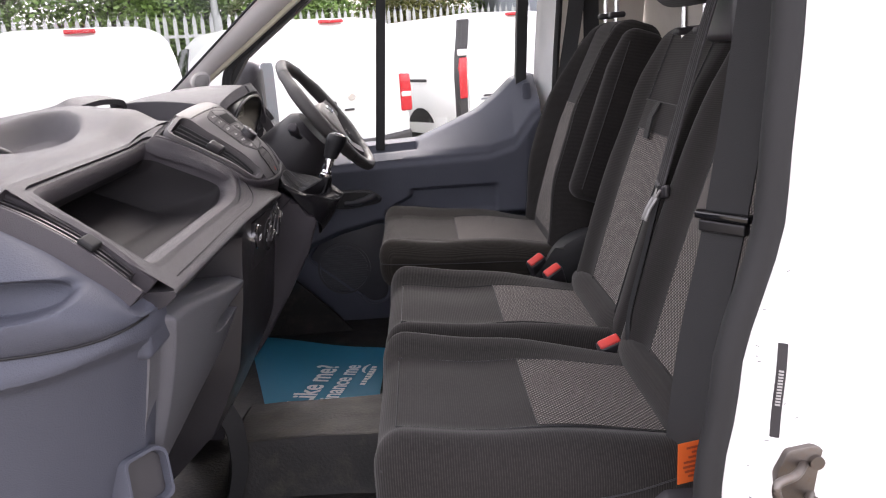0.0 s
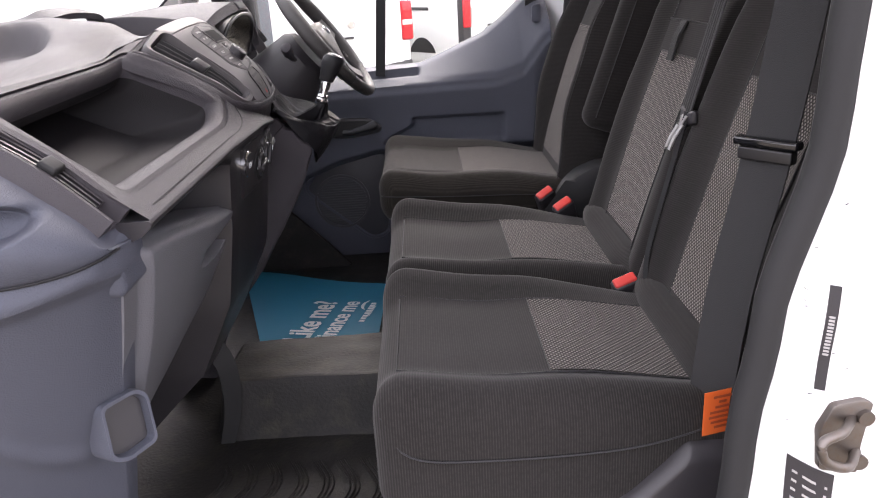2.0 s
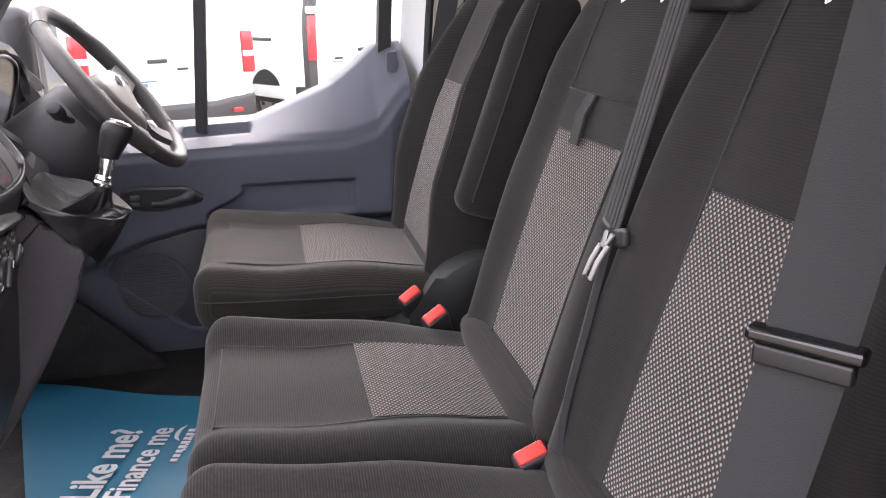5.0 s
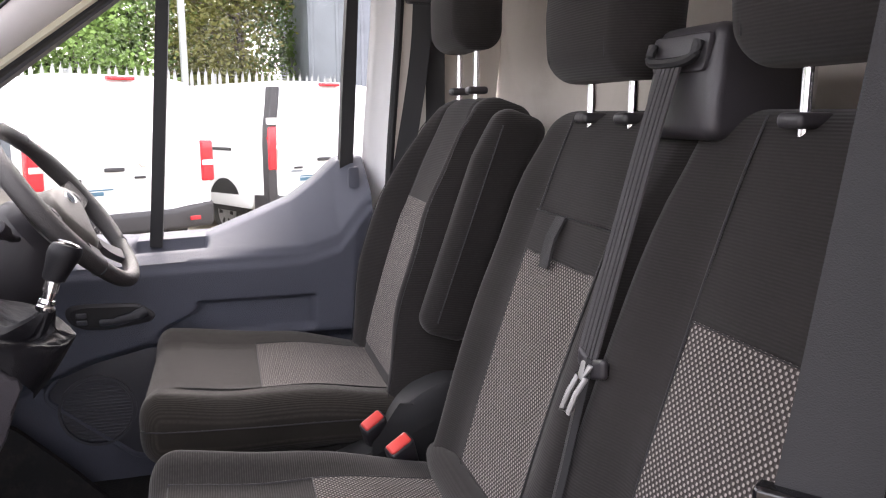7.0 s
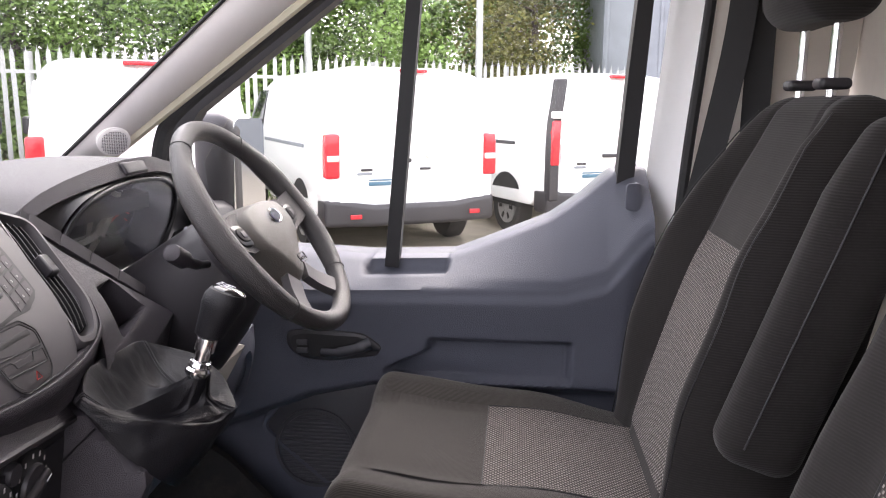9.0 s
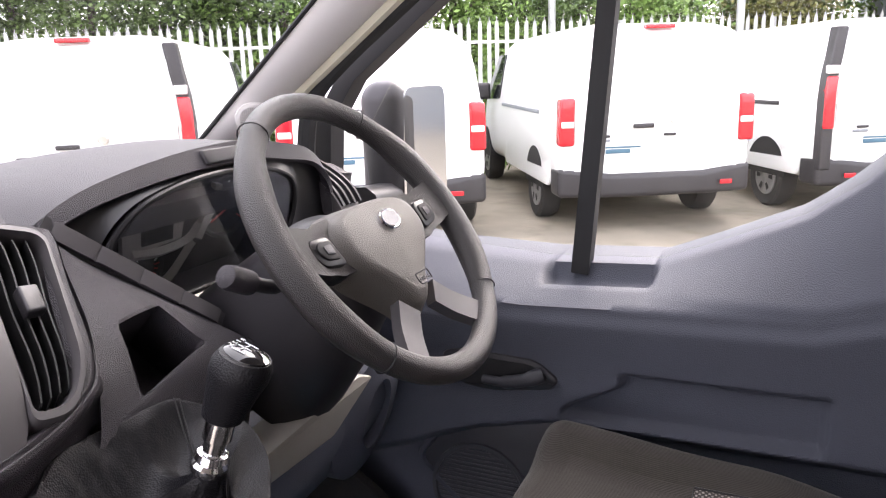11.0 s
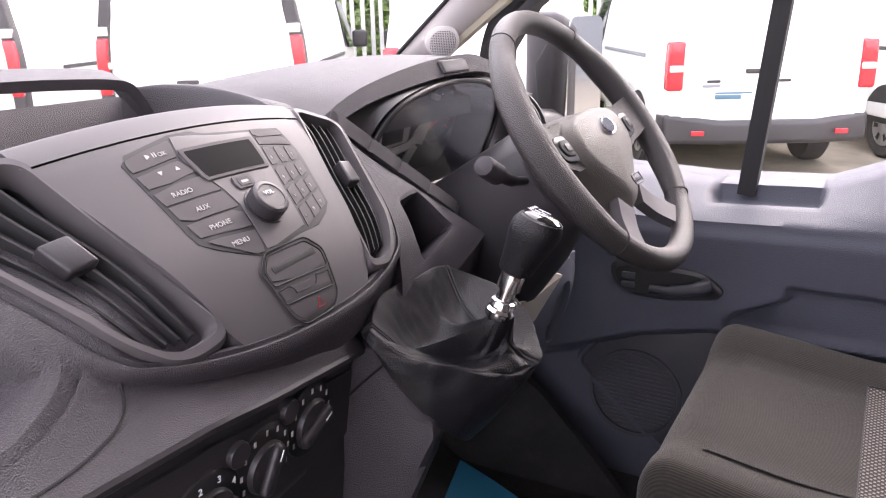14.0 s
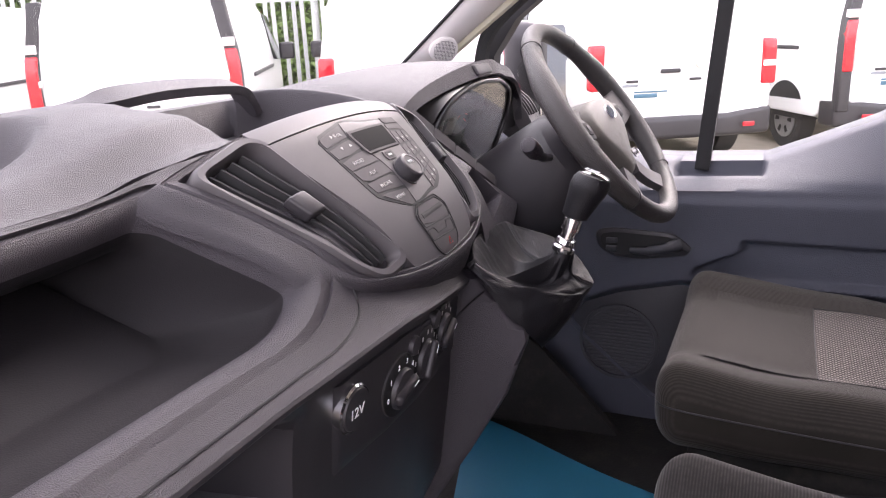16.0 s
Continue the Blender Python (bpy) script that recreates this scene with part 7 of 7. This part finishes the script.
for s in (-1, 1):
    bm = bmesh.new()
    tube(bm, [wheel(s * 0.098 * t, 0.006 + 0.004 * t, 0.0155 - 0.008 * t) for t in (0.33, 0.48)], 0.0008, 4)
    part("groove", bm, M_BLACK, hub)
    bm = bmesh.new()
    strap(bm, spline([wheel(s * 0.075, 0.004, -0.014), wheel(s * 0.12, 0.004, -0.012), wheel(s * 0.155, 0.010, -0.005), wheel(s * 0.18, 0.014, 0.0)], 4), [0.066] * 4 + [0.058] * 4 + [0.056] * 4 + [0.07], 0.020, WUP)
    spoke = part("spoke", bm, M_WHEEL, sw_)
    bm = bmesh.new()
    slab(bm, rpoly([(0.098, -0.020), (0.136, -0.014), (0.146, 0.004), (0.138, 0.020), (0.104, 0.018)], 0.009), lambda a, b, d: wheel(s * a, b, d), -0.005, 0.003, 0.002)
    pod = part("button_pod", bm, M_SATINBLACK, spoke)
    bm = bmesh.new()
    slab(bm, rpoly([(0.106, -0.012), (0.130, -0.008), (0.137, 0.004), (0.131, 0.013), (0.108, 0.012)], 0.006), lambda a, b, d: wheel(s * a, b, d), 0.002, 0.0055, 0.001)
    part("button", bm, M_RUBBER, pod)
    bm = bmesh.new()
    slab(bm, rpoly([(0.113, -0.005), (0.126, -0.003), (0.126, 0.007), (0.113, 0.007)], 0.002), lambda a, b, d: wheel(s * a, b, d), 0.005, 0.0068, 0.0006)
    part("button", bm, M_TRIMDARK, pod)
    bm = bmesh.new()
    strap(bm, spline([wheel(s * 0.034, -0.092, -0.012), wheel(s * 0.060, -0.118, -0.012), wheel(s * 0.088, -0.146, -0.005), wheel(s * 0.10, -0.157, 0)], 4), 0.034, 0.014, WR * 0.75 + WUP * (0.66 * s))
    part("lower_spoke", bm, M_STACK, sw_, "satin grey lower spoke")
# seams of the rim grips
for a in (-0.62, 0.62, 2.3, -2.3):
    bm = bmesh.new()
    c_ = wheel(RIM * math.sin(a), RIM * math.cos(a))
    e_ = (WR * math.sin(a) + WUP * math.cos(a))
    tube(bm, [c_ + (e_ * math.cos(t) + WN * math.sin(t)) * 0.0166 for t in np.linspace(0, 2 * math.pi, 16, endpoint=False)], 0.0009, 4, True, 1, WR * math.cos(a) - WUP * math.sin(a))
    part("grip_seam", bm, M_DEEP, sw_)

# ---- footwell ----
SILL = [(-1.05, 0.60), (-0.66, 0.345), (-0.62, 0.318), (-0.50, 0.195), (-0.37, 0.045), (-0.34, 0.02)]
bm = bmesh.new()
sheet(bm, 40, 12, lambda u, v: (-1.05 + 0.71 * u, 2.165 - 0.02 * (1 - v), 0.0 + line_value(SILL, -1.05 + 0.71 * u) * v), (0, 0.02, 0))
tagged(part("trim_footwell_side", bm, M_CARPET), "dark carpeted side of the driver's footwell", "footwell trim", kind="structure")
bm = bmesh.new()
sheet(bm, 40, 60, lambda u, v: (-0.655 + 0.495 * u + 0.035 * smooth(0.25, 0.0, v) * (1 - u), 1.12 + 0.26 * v, 0.10 + 0.150 * smooth(0.0, 0.16, v) * smooth(1.0, 0.88, v) * smooth(0, 0.09, u) + 0.006 * noise.noise(V(u * 5, v * 4, 3))), (0, 0, -0.02))
tagged(part("floor_hump", bm, M_MAT), "raised worn rubber hump of the cab floor", "floor", kind="structure")
bm = bmesh.new()
strap(bm, spline([(-0.66, 1.14, 0.39), (-0.622, 1.135, 0.355), (-0.592, 1.13, 0.30), (-0.592, 1.128, 0.21), (-0.614, 1.125, 0.125)], 6), [0.05 - 0.02 * k / 24 for k in range(25)], 0.012, (1.0, 0.5, 0))
tagged(part("floor_mat_edge", bm, M_RUBBER), "upturned black edge of the rubber floor covering", "floor mat")
# moulded wavy tread of the floor covering
bm = bmesh.new()
for k in range(9):
    for e in (-0.009, 0.0, 0.009):
        tube(bm, [V(x + e, y, floor_point((x + e + 1.12) / 1.76, (y - 0.44) / 1.86)[2] + 0.001) for x, y in [(-0.66 + 0.052 * k + 0.030 * math.sin(9 * t + 0.2 * k) + 0.05 * t, 0.62 + 0.42 * t) for t in np.linspace(0, 1, 22)]], 0.0028, 5)
tagged(part("floor_tread", bm, M_MAT), "wavy moulded tread ribs of the rubber floor", "floor", kind="structure")
mat_ = thing("paper_floor_mat", "blue printed paper floor mat lying in the driver's footwell", "paper mat")
PA, PB, PC, PD = V(-0.79, 2.13, 0.131), V(-0.30, 1.93, 0.131), V(-0.32, 1.42, 0.131), V(-0.60, 1.47, 0.131)
bm = bmesh.new()
sheet(bm, 16, 16, lambda u, v: (PA.lerp(PD, v)).lerp(PB.lerp(PC, v), u) + Vector((0, 0, 0.004 + 0.004 * math.sin(u * 7 + v * 3))), (0, 0, -0.001))
sheetm = part("sheet", bm, M_PAPER, mat_)
RT, UP = Vector((0.230, 0.973, 0)).normalized(), Vector((-0.973, 0.230, 0))
text_mesh("lettering", "Like me?", 0.098, axes_matrix((-0.505, 1.552, 0.1405), RT, UP) @ Matrix.Diagonal((0.76, 1, 1, 1)), M_INKWHITE, sheetm, bold=0.0022)
text_mesh("lettering", "Finance me", 0.076, axes_matrix((-0.438, 1.540, 0.1405), RT, UP) @ Matrix.Diagonal((0.76, 1, 1, 1)), M_INKWHITE, sheetm, bold=0.0015)
# small printed mark: a swoosh over two rows of short bars
for row_, (n_, w, h, dx) in enumerate(((8, 0.011, 0.015, 0.0), (7, 0.006, 0.007, 0.018))):
    for k in range(n_):
        o = Vector((-0.366 + dx, 1.655 + 0.04 * row_, 0.1405)) + RT * (w + 0.006 - 0.002 * row_) * k
        bm = bmesh.new()
        strap(bm, [o, o + RT * w], h, 0.0008, UP)
        part("print_bar", bm, M_INKWHITE, sheetm)
bm = bmesh.new()
strap(bm, spline([Vector((-0.362, 1.738, 0.1405)), Vector((-0.369, 1.755, 0.1405)), Vector((-0.364, 1.782, 0.1405)), Vector((-0.350, 1.80, 0.1405))], 5), [0.002 + 0.008 * math.sin(math.pi * k / 15) for k in range(16)], 0.0008, UP)
part("print_swoosh", bm, M_INKWHITE, sheetm)

# ---- the yard outside ----
bm = bmesh.new()
sheet(bm, 2, 2, lambda u, v: (-400 + 800 * u, -400 + 800 * v, GROUND))
tagged(part("ground", bm, M_GROUND), "worn gravel and tarmac yard", "ground", kind="structure")


def van_body(u, v, kind):
    """Along the van from its tail (u = 0) to its nose, v round its section; x across, y forward."""
    y = 4.85 * u
    top = line_value([(0, 1.80), (0.05, 1.90), (0.3, 1.945), (3.0, 1.93), (3.35, 1.86), (3.9, 1.42), (4.15, 1.20), (4.6, 1.02), (4.85, 0.80)], y)
    half = line_value([(0, 0.90), (0.06, 0.945), (0.4, 0.96), (4.0, 0.95), (4.6, 0.86), (4.85, 0.70)], y)
    base = 0.34
    a = 2 * math.pi * v
    c, s = math.cos(a), math.sin(a)
    k = 0.28
    px = math.copysign(abs(c) ** k, c)
    pz = math.copysign(abs(s) ** k, s)
    z = base + (top - base) * (pz + 1) / 2
    w = half * (1 - 0.13 * smooth(1.05, 1.95, z))
    return Vector((px * w, y, z))


def build_van(style):
    bm = bmesh.new()
    us = [0, 0.004, 0.012, 0.03, 0.08, 0.2, 0.35, 0.5, 0.62, 0.69, 0.74, 0.8, 0.855, 0.9, 0.95, 1.0]
    loft(bm, [[van_body(u, v / 48, style) for v in range(48)] for u in us])
    root = thing("parked_van", "white panel van parked tail-on in the yard", "van", "parked vans")
    part("body", bm, M_VANWHITE, root)
    tail = lambda a, b, d: Vector((a, -d + 0.05 * max(0, b - 1.2) - 0.002, b))
    for s in (-1, 1):
        w0, w1 = 0.012, 0.80
        bm = bmesh.new()
        slab(bm, rpoly([(s * w0, 0.50), (s * w1, 0.50), (s * w1, 1.25), (s * (w1 - 0.08), 1.84), (s * w0, 1.86)], 0.05), tail, -0.02, 0.016, 0.01)
        dr = part("rear_door", bm, M_VANWHITE, root)
        if s < 0:
            bm = bmesh.new()
            rbox(bm, (-0.24, -0.045, 0.98), (-0.04, -0.016, 1.02), 0.01)
            part("handle", bm, M_BLACK, dr)
        else:
            bm = bmesh.new()
            loft(bm, [[Vector((0.16 + r * math.cos(a), -0.016 - d, 1.06 + r * math.sin(a))) for a in np.linspace(0, 2 * math.pi, 20, endpoint=False)] for r, d in ((0.05, 0), (0.05, 0.01), (0.035, 0.012), (0.033, 0.006))])
            part("badge", bm, M_CHROME, dr, "plain round badge")
        bm = bmesh.new()
        if style == "strip":
            rbox(bm, (s * 0.885 - 0.06, -0.03, 0.50), (s * 0.885 + 0.06, 0.10, 1.86), 0.02, 3, (1, 1, 6), lambda q: Vector((q.x - s * 0.10 * smooth(1.2, 1.9, q.z), q.y + 0.05 * max(0, q.z - 1.2), q.z)))
            part("corner_strip", bm, M_BLACK, root)
            bm = bmesh.new()
            rbox(bm, (s * 0.885 - 0.055, -0.05, 0.90), (s * 0.885 + 0.055, 0.03, 1.40), 0.02, 3, (1, 1, 4), lambda q: Vector((q.x - s * 0.10 * smooth(1.2, 1.9, q.z), q.y + 0.03 * max(0, q.z - 1.2), q.z)))
        else:
            rbox(bm, (s * 0.875 - 0.075, -0.035, 0.83), (s * 0.875 + 0.075, 0.10, 1.27), 0.03, 3, (1, 1, 4), lambda q: Vector((q.x - s * 0.04 * smooth(1.0, 1.9, q.z), q.y, q.z)))
        lamp = part("tail_lamp", bm, M_LAMP, root, "red tail lamp lens")
        bm = bmesh.new()
        lz = 1.16 if style == "strip" else 1.03
        rbox(bm, (s * 0.870 - 0.062, -0.044, lz - 0.03), (s * 0.870 + 0.062, 0.0, lz + 0.03), 0.012)
        part("clear_lens", bm, M_LAMPWHITE, lamp)
        if style == "strip":
            bm = bmesh.new()
            rbox(bm, (s * 0.86 - 0.06, -0.045, 1.42), (s * 0.86 + 0.05, 0.03, 1.50), 0.01)
            part("clear_lens", bm, M_LAMPWHITE, root)
        # side door mirror and window
        bm = bmesh.new()
        rbox(bm, (s * 1.08 - 0.10, 3.42, 1.16), (s * 1.08 + 0.10, 3.54, 1.38), 0.04, 3)
        part("mirror", bm, M_BLACK, root)
        bm = bmesh.new()
        slab(bm, rpoly([(2.95, 1.18), (3.95, 1.15), (3.40, 1.72), (2.95, 1.74)], 0.06), lambda a, b, d: Vector((s * (0.962 - 0.125 * smooth(1.05, 1.95, b) + d), a, b)), -0.03, 0.006)
        part("side_window", bm, M_DARKGLASS, root)
        bm = bmesh.new()
        rbox(bm, (s * 0.957 - 0.012, 0.75, 1.10), (s * 0.957 + 0.012, 2.7, 1.14), 0.006)
        part("slide_rail", bm, M_BLACK if style == "strip" else M_CLAD, root)
        bm = bmesh.new()
        slab(bm, rpoly([(0.30, 0.42), (2.5, 0.42), (2.5, 1.72), (0.34, 1.74)], 0.08), lambda a, b, d: Vector((s * (0.962 - 0.125 * smooth(1.05, 1.95, b) + d), a, b)), -0.02, 0.008, 0.006)
        part("side_panel", bm, M_VANWHITE, root)
        for yw in (0.95, 4.0):
            whl = new("wheel")
            whl.parent = root
            bm = bmesh.new()
            ax = lambda r, x: [Vector((s * x, yw + r * math.cos(a), 0.33 + r * math.sin(a))) for a in np.linspace(0, 2 * math.pi, 32, endpoint=False)]
            loft(bm, [ax(0.20, 0.93), ax(0.30, 0.955), ax(0.328, 0.93), ax(0.33, 0.80), ax(0.30, 0.74), ax(0.2, 0.74)])
            part("tyre", bm, M_TYRE, whl)
            bm = bmesh.new()
            loft(bm, [ax(0.205, 0.90), ax(0.205, 0.945), ax(0.17, 0.95), ax(0.08, 0.93), ax(0.03, 0.95)])
            part("rim", bm, M_ALLOY, whl)
            for k in range(6):
                bm = bmesh.new()
                a = k * math.pi / 3
                loft(bm, [[Vector((s * (0.951 + 0.001 * t), yw + rr * math.cos(a + da), 0.33 + rr * math.sin(a + da))) for rr, da in ((0.09, -0.2), (0.165, -0.16), (0.165, 0.16), (0.09, 0.2))] for t in (0, 3)])
                part("opening", bm, M_DEEP, whl)
            bm = bmesh.new()
            arc = [(yw + 0.40 * math.cos(a), 0.36 + 0.40 * math.sin(a)) for a in np.linspace(0, math.pi, 18)]
            slab(bm, arc, lambda a, b, d: Vector((s * (0.955 + d), a, b)), -0.3, 0.006)
            part("wheel_arch", bm, M_DEEP, root)
    bm = bmesh.new()
    rbox(bm, (-0.95, -0.10, 0.34), (0.95, 0.22, 0.56), 0.05, 4, (4, 1, 1), lambda q: Vector((q.x, q.y + 0.10 * smooth(0.6, 0.95, abs(q.x)) ** 2, q.z + (0.06 * smooth(0.65, 0.85, abs(q.x)) if q.z > 0.45 else 0))))
    bump = part("bumper", bm, M_BLACK, root)
    for s in (-1, 1):
        bm = bmesh.new()
        rbox(bm, (s * 0.66 - 0.06, -0.106, 0.43), (s * 0.66 + 0.06, -0.09, 0.475), 0.006)
        part("reflector", bm, M_LAMP, bump)
    bm = bmesh.new()
    rbox(bm, (-0.14, -0.02, 1.875), (0.14, 0.06, 1.915), 0.012)
    part("brake_light", bm, M_LAMP, root, "red high brake light")
    bm = bmesh.new()
    rbox(bm, (-0.62, -0.024, 0.86), (-0.46, -0.012, 0.885), 0.003)
    part("print_bar", bm, M_CLAD, root)
    for k, (x0, w) in enumerate(((-0.50, 0.34), (-0.50, 0.24))):
        bm = bmesh.new()
        rbox(bm, (x0, -0.022, 0.80 - 0.05 * k), (x0 + w, -0.012, 0.815 - 0.055 * k + (0.0 if k == 0 else 0.03)), 0.002, 1)
        part("print_bar", bm, M_TEAL, root)
    for x0 in (-0.52, 0.12):
        bm = bmesh.new()
        rbox(bm, (x0 - 0.06, -0.03, 0.90), (x0 + 0.06, -0.012, 0.925), 0.006)
        part("plate_lamp", bm, M_BLACK, root)
    return root


ROW = Vector((0.866, 0.5, 0))
HEAD = math.degrees(math.atan2(0.5, 0.866))
CENTRE = Vector((-1.06, 8.53, GROUND))
van_plain = build_van("plain")
van_strip = build_van("strip")
places = [(van_strip, -3.0), (van_strip, -2.0), (van_plain, -1.0), (van_plain, 0.0), (van_strip, 1.0)]
used = set()
for k, (proto, n_) in enumerate(places):
    at = CENTRE + ROW * 2.58 * n_
    m = Matrix.Translation(at) @ Matrix.Rotation(radians(HEAD), 4, "Z")
    if proto.name in used:
        copy_thing(proto, m)
    else:
        proto.matrix_basis = m
        used.add(proto.name)

# palisade fence
fence = thing("palisade_fence", "grey galvanised palisade fence with pointed pales", "fence")
F0, FD = Vector((-24.0, 2.2, GROUND)), Vector((0.866, 0.5, 0))
bm = bmesh.new()
prof = [(-0.034, 0), (0.034, 0), (0.034, 2.22), (0.022, 2.33), (0.012, 2.28), (0.0, 2.40), (-0.012, 2.28), (-0.022, 2.33), (-0.034, 2.22)]
slab(bm, prof, lambda a, b, d: Vector((a, d - 0.012 * (1 - abs(a) / 0.034), b)), 0, 0.004)
first = part("pale", bm, M_GALV, fence)
pale_mesh = first.data
rot = Matrix.Rotation(radians(30), 4, "Z")
first.matrix_basis = Matrix.Translation(F0) @ rot
rng = random.Random(4)
for k in range(1, 230):
    ob = new("pale", pale_mesh)
    ob.parent = fence
    ob.matrix_basis = Matrix.Translation(F0 + FD * 0.155 * k + Vector((0, 0, rng.uniform(-0.015, 0.015)))) @ rot @ Matrix.Rotation(rng.uniform(-0.01, 0.01), 4, "Y")
for z in (0.35, 2.0):
    bm = bmesh.new()
    strap(bm, [F0 + Vector((0.02, 0.05, z)), F0 + FD * 36 + Vector((0.02, 0.05, z))], 0.05, 0.05, (0, 0, 1))
    part("rail", bm, M_GALV, fence)
for k in range(13):
    bm = bmesh.new()
    tube(bm, [F0 + FD * 2.75 * k + Vector((-0.05, 0.12, 0)), F0 + FD * 2.75 * k + Vector((-0.05, 0.12, 2.3))], 0.05, 6)
    part("post", bm, M_GALV, fence)

# two slim light poles behind the fence
for x, y in ((-3.95, 15.2), (-0.75, 15.6)):
    pole = thing("light_pole", "slim pale grey metal pole behind the fence", "pole", "light poles")
    bm = bmesh.new()
    tube(bm, [(x, y, GROUND), (x, y, 7.5)], [0.075, 0.055], 12)
    part("shaft", bm, M_GALV, pole)
    bm = bmesh.new()
    rbox(bm, (x - 0.12, y - 0.5, 7.45), (x + 0.12, y + 0.05, 7.56), 0.03)
    part("lamp_head", bm, M_CLAD, pole)


def leaves(name, at_, rn, small, large, leaf):
    """One mesh of flat pointed leaves at the given points, each turned its own way."""
    n_ = len(at_)
    u = rn.normal(size=(n_, 3)) * (1, 1, 0.6)
    u /= np.linalg.norm(u, axis=1)[:, None]
    w = np.cross(u, rn.normal(size=(n_, 3)))
    w /= np.linalg.norm(w, axis=1)[:, None]
    size = rn.uniform(small, large, n_)[:, None]
    co = np.stack([at_ - u * size, at_ + w * size * 0.5, at_ + u * size, at_ - w * size * 0.5], axis=1).reshape(-1, 3)
    me = bpy.data.meshes.new(name)
    me.vertices.add(4 * n_)
    me.vertices.foreach_set("co", co.ravel())
    me.loops.add(4 * n_)
    me.loops.foreach_set("vertex_index", np.arange(4 * n_))
    me.polygons.add(n_)
    me.polygons.foreach_set("loop_start", np.arange(0, 4 * n_, 4))
    me.update(calc_edges=True)
    me.materials.append(leaf)
    return new(name, me)


# trees and hedge behind the fence
def tree(x, y, h, spread, leaf, seed, label):
    rg = random.Random(seed)
    t = thing("tree", label, "tree", "trees behind the fence")
    base = Vector((x, y, GROUND))
    bm = bmesh.new()
    trunk = [base + Vector((0.15 * noise.noise(V(k * 0.7, seed, 0)), 0.15 * noise.noise(V(seed, k * 0.7, 0)), h * 0.8 * k / 8)) for k in range(9)]
    tube(bm, trunk, [0.14 * (1 - 0.09 * k) for k in range(9)], 8)
    tips = []
    for k in range(16):
        s = trunk[rg.randint(1, 7)]
        a = rg.uniform(0, 2 * math.pi)
        L = spread * rg.uniform(0.5, 1.0)
        e = s + Vector((math.cos(a) * L, math.sin(a) * L, rg.uniform(0.2, 0.9)))
        m_ = s.lerp(e, 0.5) + Vector((0, 0, 0.12))
        tube(bm, [s, m_, e], [0.045, 0.03, 0.012], 5)
        tips += [e, m_, s.lerp(e, 0.75)]
    part("trunk", bm, M_BARK, t)
    cs = np.array([tuple(c) for c in tips + trunk[3:]])
    rn = np.random.RandomState(seed)
    cloud = np.repeat(cs, 330, axis=0) + rn.normal(size=(len(cs) * 330, 3)) * (spread * 0.22, spread * 0.22, spread * 0.18)
    leaves("crown", cloud[cloud[:, 2] > GROUND + 0.3], rn, 0.03, 0.075, leaf).parent = t
    return t


rg = random.Random(11)
for k in range(20):
    d = k * 1.75 - 0.4
    off = rg.uniform(1.6, 4.2) if k % 2 else rg.uniform(3.0, 6.0)
    p = F0 + FD * d + Vector((-0.5, 0.866, 0)) * off
    aut = k == 17
    tree(p.x, p.y, rg.uniform(5.0, 7.5), rg.uniform(1.5, 2.2), M_LEAFAUT if aut else M_LEAF, 20 + k,
         "leafy tree with rust-brown leaves behind the fence" if aut else "green leafy tree behind the fence")
# low bushes along the fence foot
rn = np.random.RandomState(8)
spots = []
for k in range(240000):
    d = rg.uniform(0, 36)
    off = rg.uniform(0.5, 2.6) if k % 3 == 0 else rg.uniform(2.6, 8.5)
    top = 0.9 + 0.9 * noise.noise(V(d * 0.5, 3, 0)) + 0.5 * off + (2.6 + 1.2 * noise.noise(V(d * 0.7, 9, off)) if off > 2.6 else 0)
    z = rg.uniform(0, max(0.3, top))
    spots.append((F0.x + FD.x * d - 0.5 * off, F0.y + FD.y * d + 0.866 * off, GROUND + z))
tagged(leaves("hedge", np.array(spots), rn, 0.035, 0.09, M_LEAF), "overgrown green bushes behind the palisade fence", "hedge", kind="stuff")
# grass tufts at the fence foot
verts, faces = [], []
for k in range(9000):
    d = rg.uniform(0, 36)
    p = F0 + FD * d + Vector((-0.5, 0.866, 0)) * rg.gauss(-0.15, 0.5)
    h = rg.uniform(0.08, 0.35)
    a = rg.uniform(0, 6.28)
    i = len(verts)
    verts += [p + Vector((math.cos(a) * 0.012, math.sin(a) * 0.012, 0)), p - Vector((math.cos(a) * 0.012, math.sin(a) * 0.012, 0)), p + Vector((rg.gauss(0, 0.06), rg.gauss(0, 0.06), h))]
    faces.append((i, i + 1, i + 2))
me = bpy.data.meshes.new("grass")
me.from_pydata(verts, [], faces)
me.materials.append(M_GRASS)
tagged(new("grass", me), "long grass along the fence foot", "grass", kind="stuff")

# grey clad building beyond the fence
bld = thing("grey_building", "grey metal-clad building behind the trees", "building")
bm = bmesh.new()
rbox(bm, (1.75, 17.5, GROUND), (12, 26, 7.0), 0.03, 1)
part("wall", bm, M_CLAD, bld)
for k in range(18):
    bm = bmesh.new()
    rbox(bm, (1.8 + 0.55 * k, 17.47, GROUND), (1.86 + 0.55 * k, 17.50, 7.0), 0.004, 1)
    part("rib", bm, M_CLAD, bld)
bld = thing("brick_building", "low red brick building seen through the fence", "building")
bm = bmesh.new()
rbox(bm, (-16, 19.5, GROUND), (-5.5, 23, 2.0), 0.03, 1)
part("wall", bm, M_BRICK, bld)
bm = bmesh.new()
rbox(bm, (-16.2, 19.3, 2.0), (-5.3, 23.2, 2.15), 0.03, 1)
part("roof", bm, M_CLAD, bld)
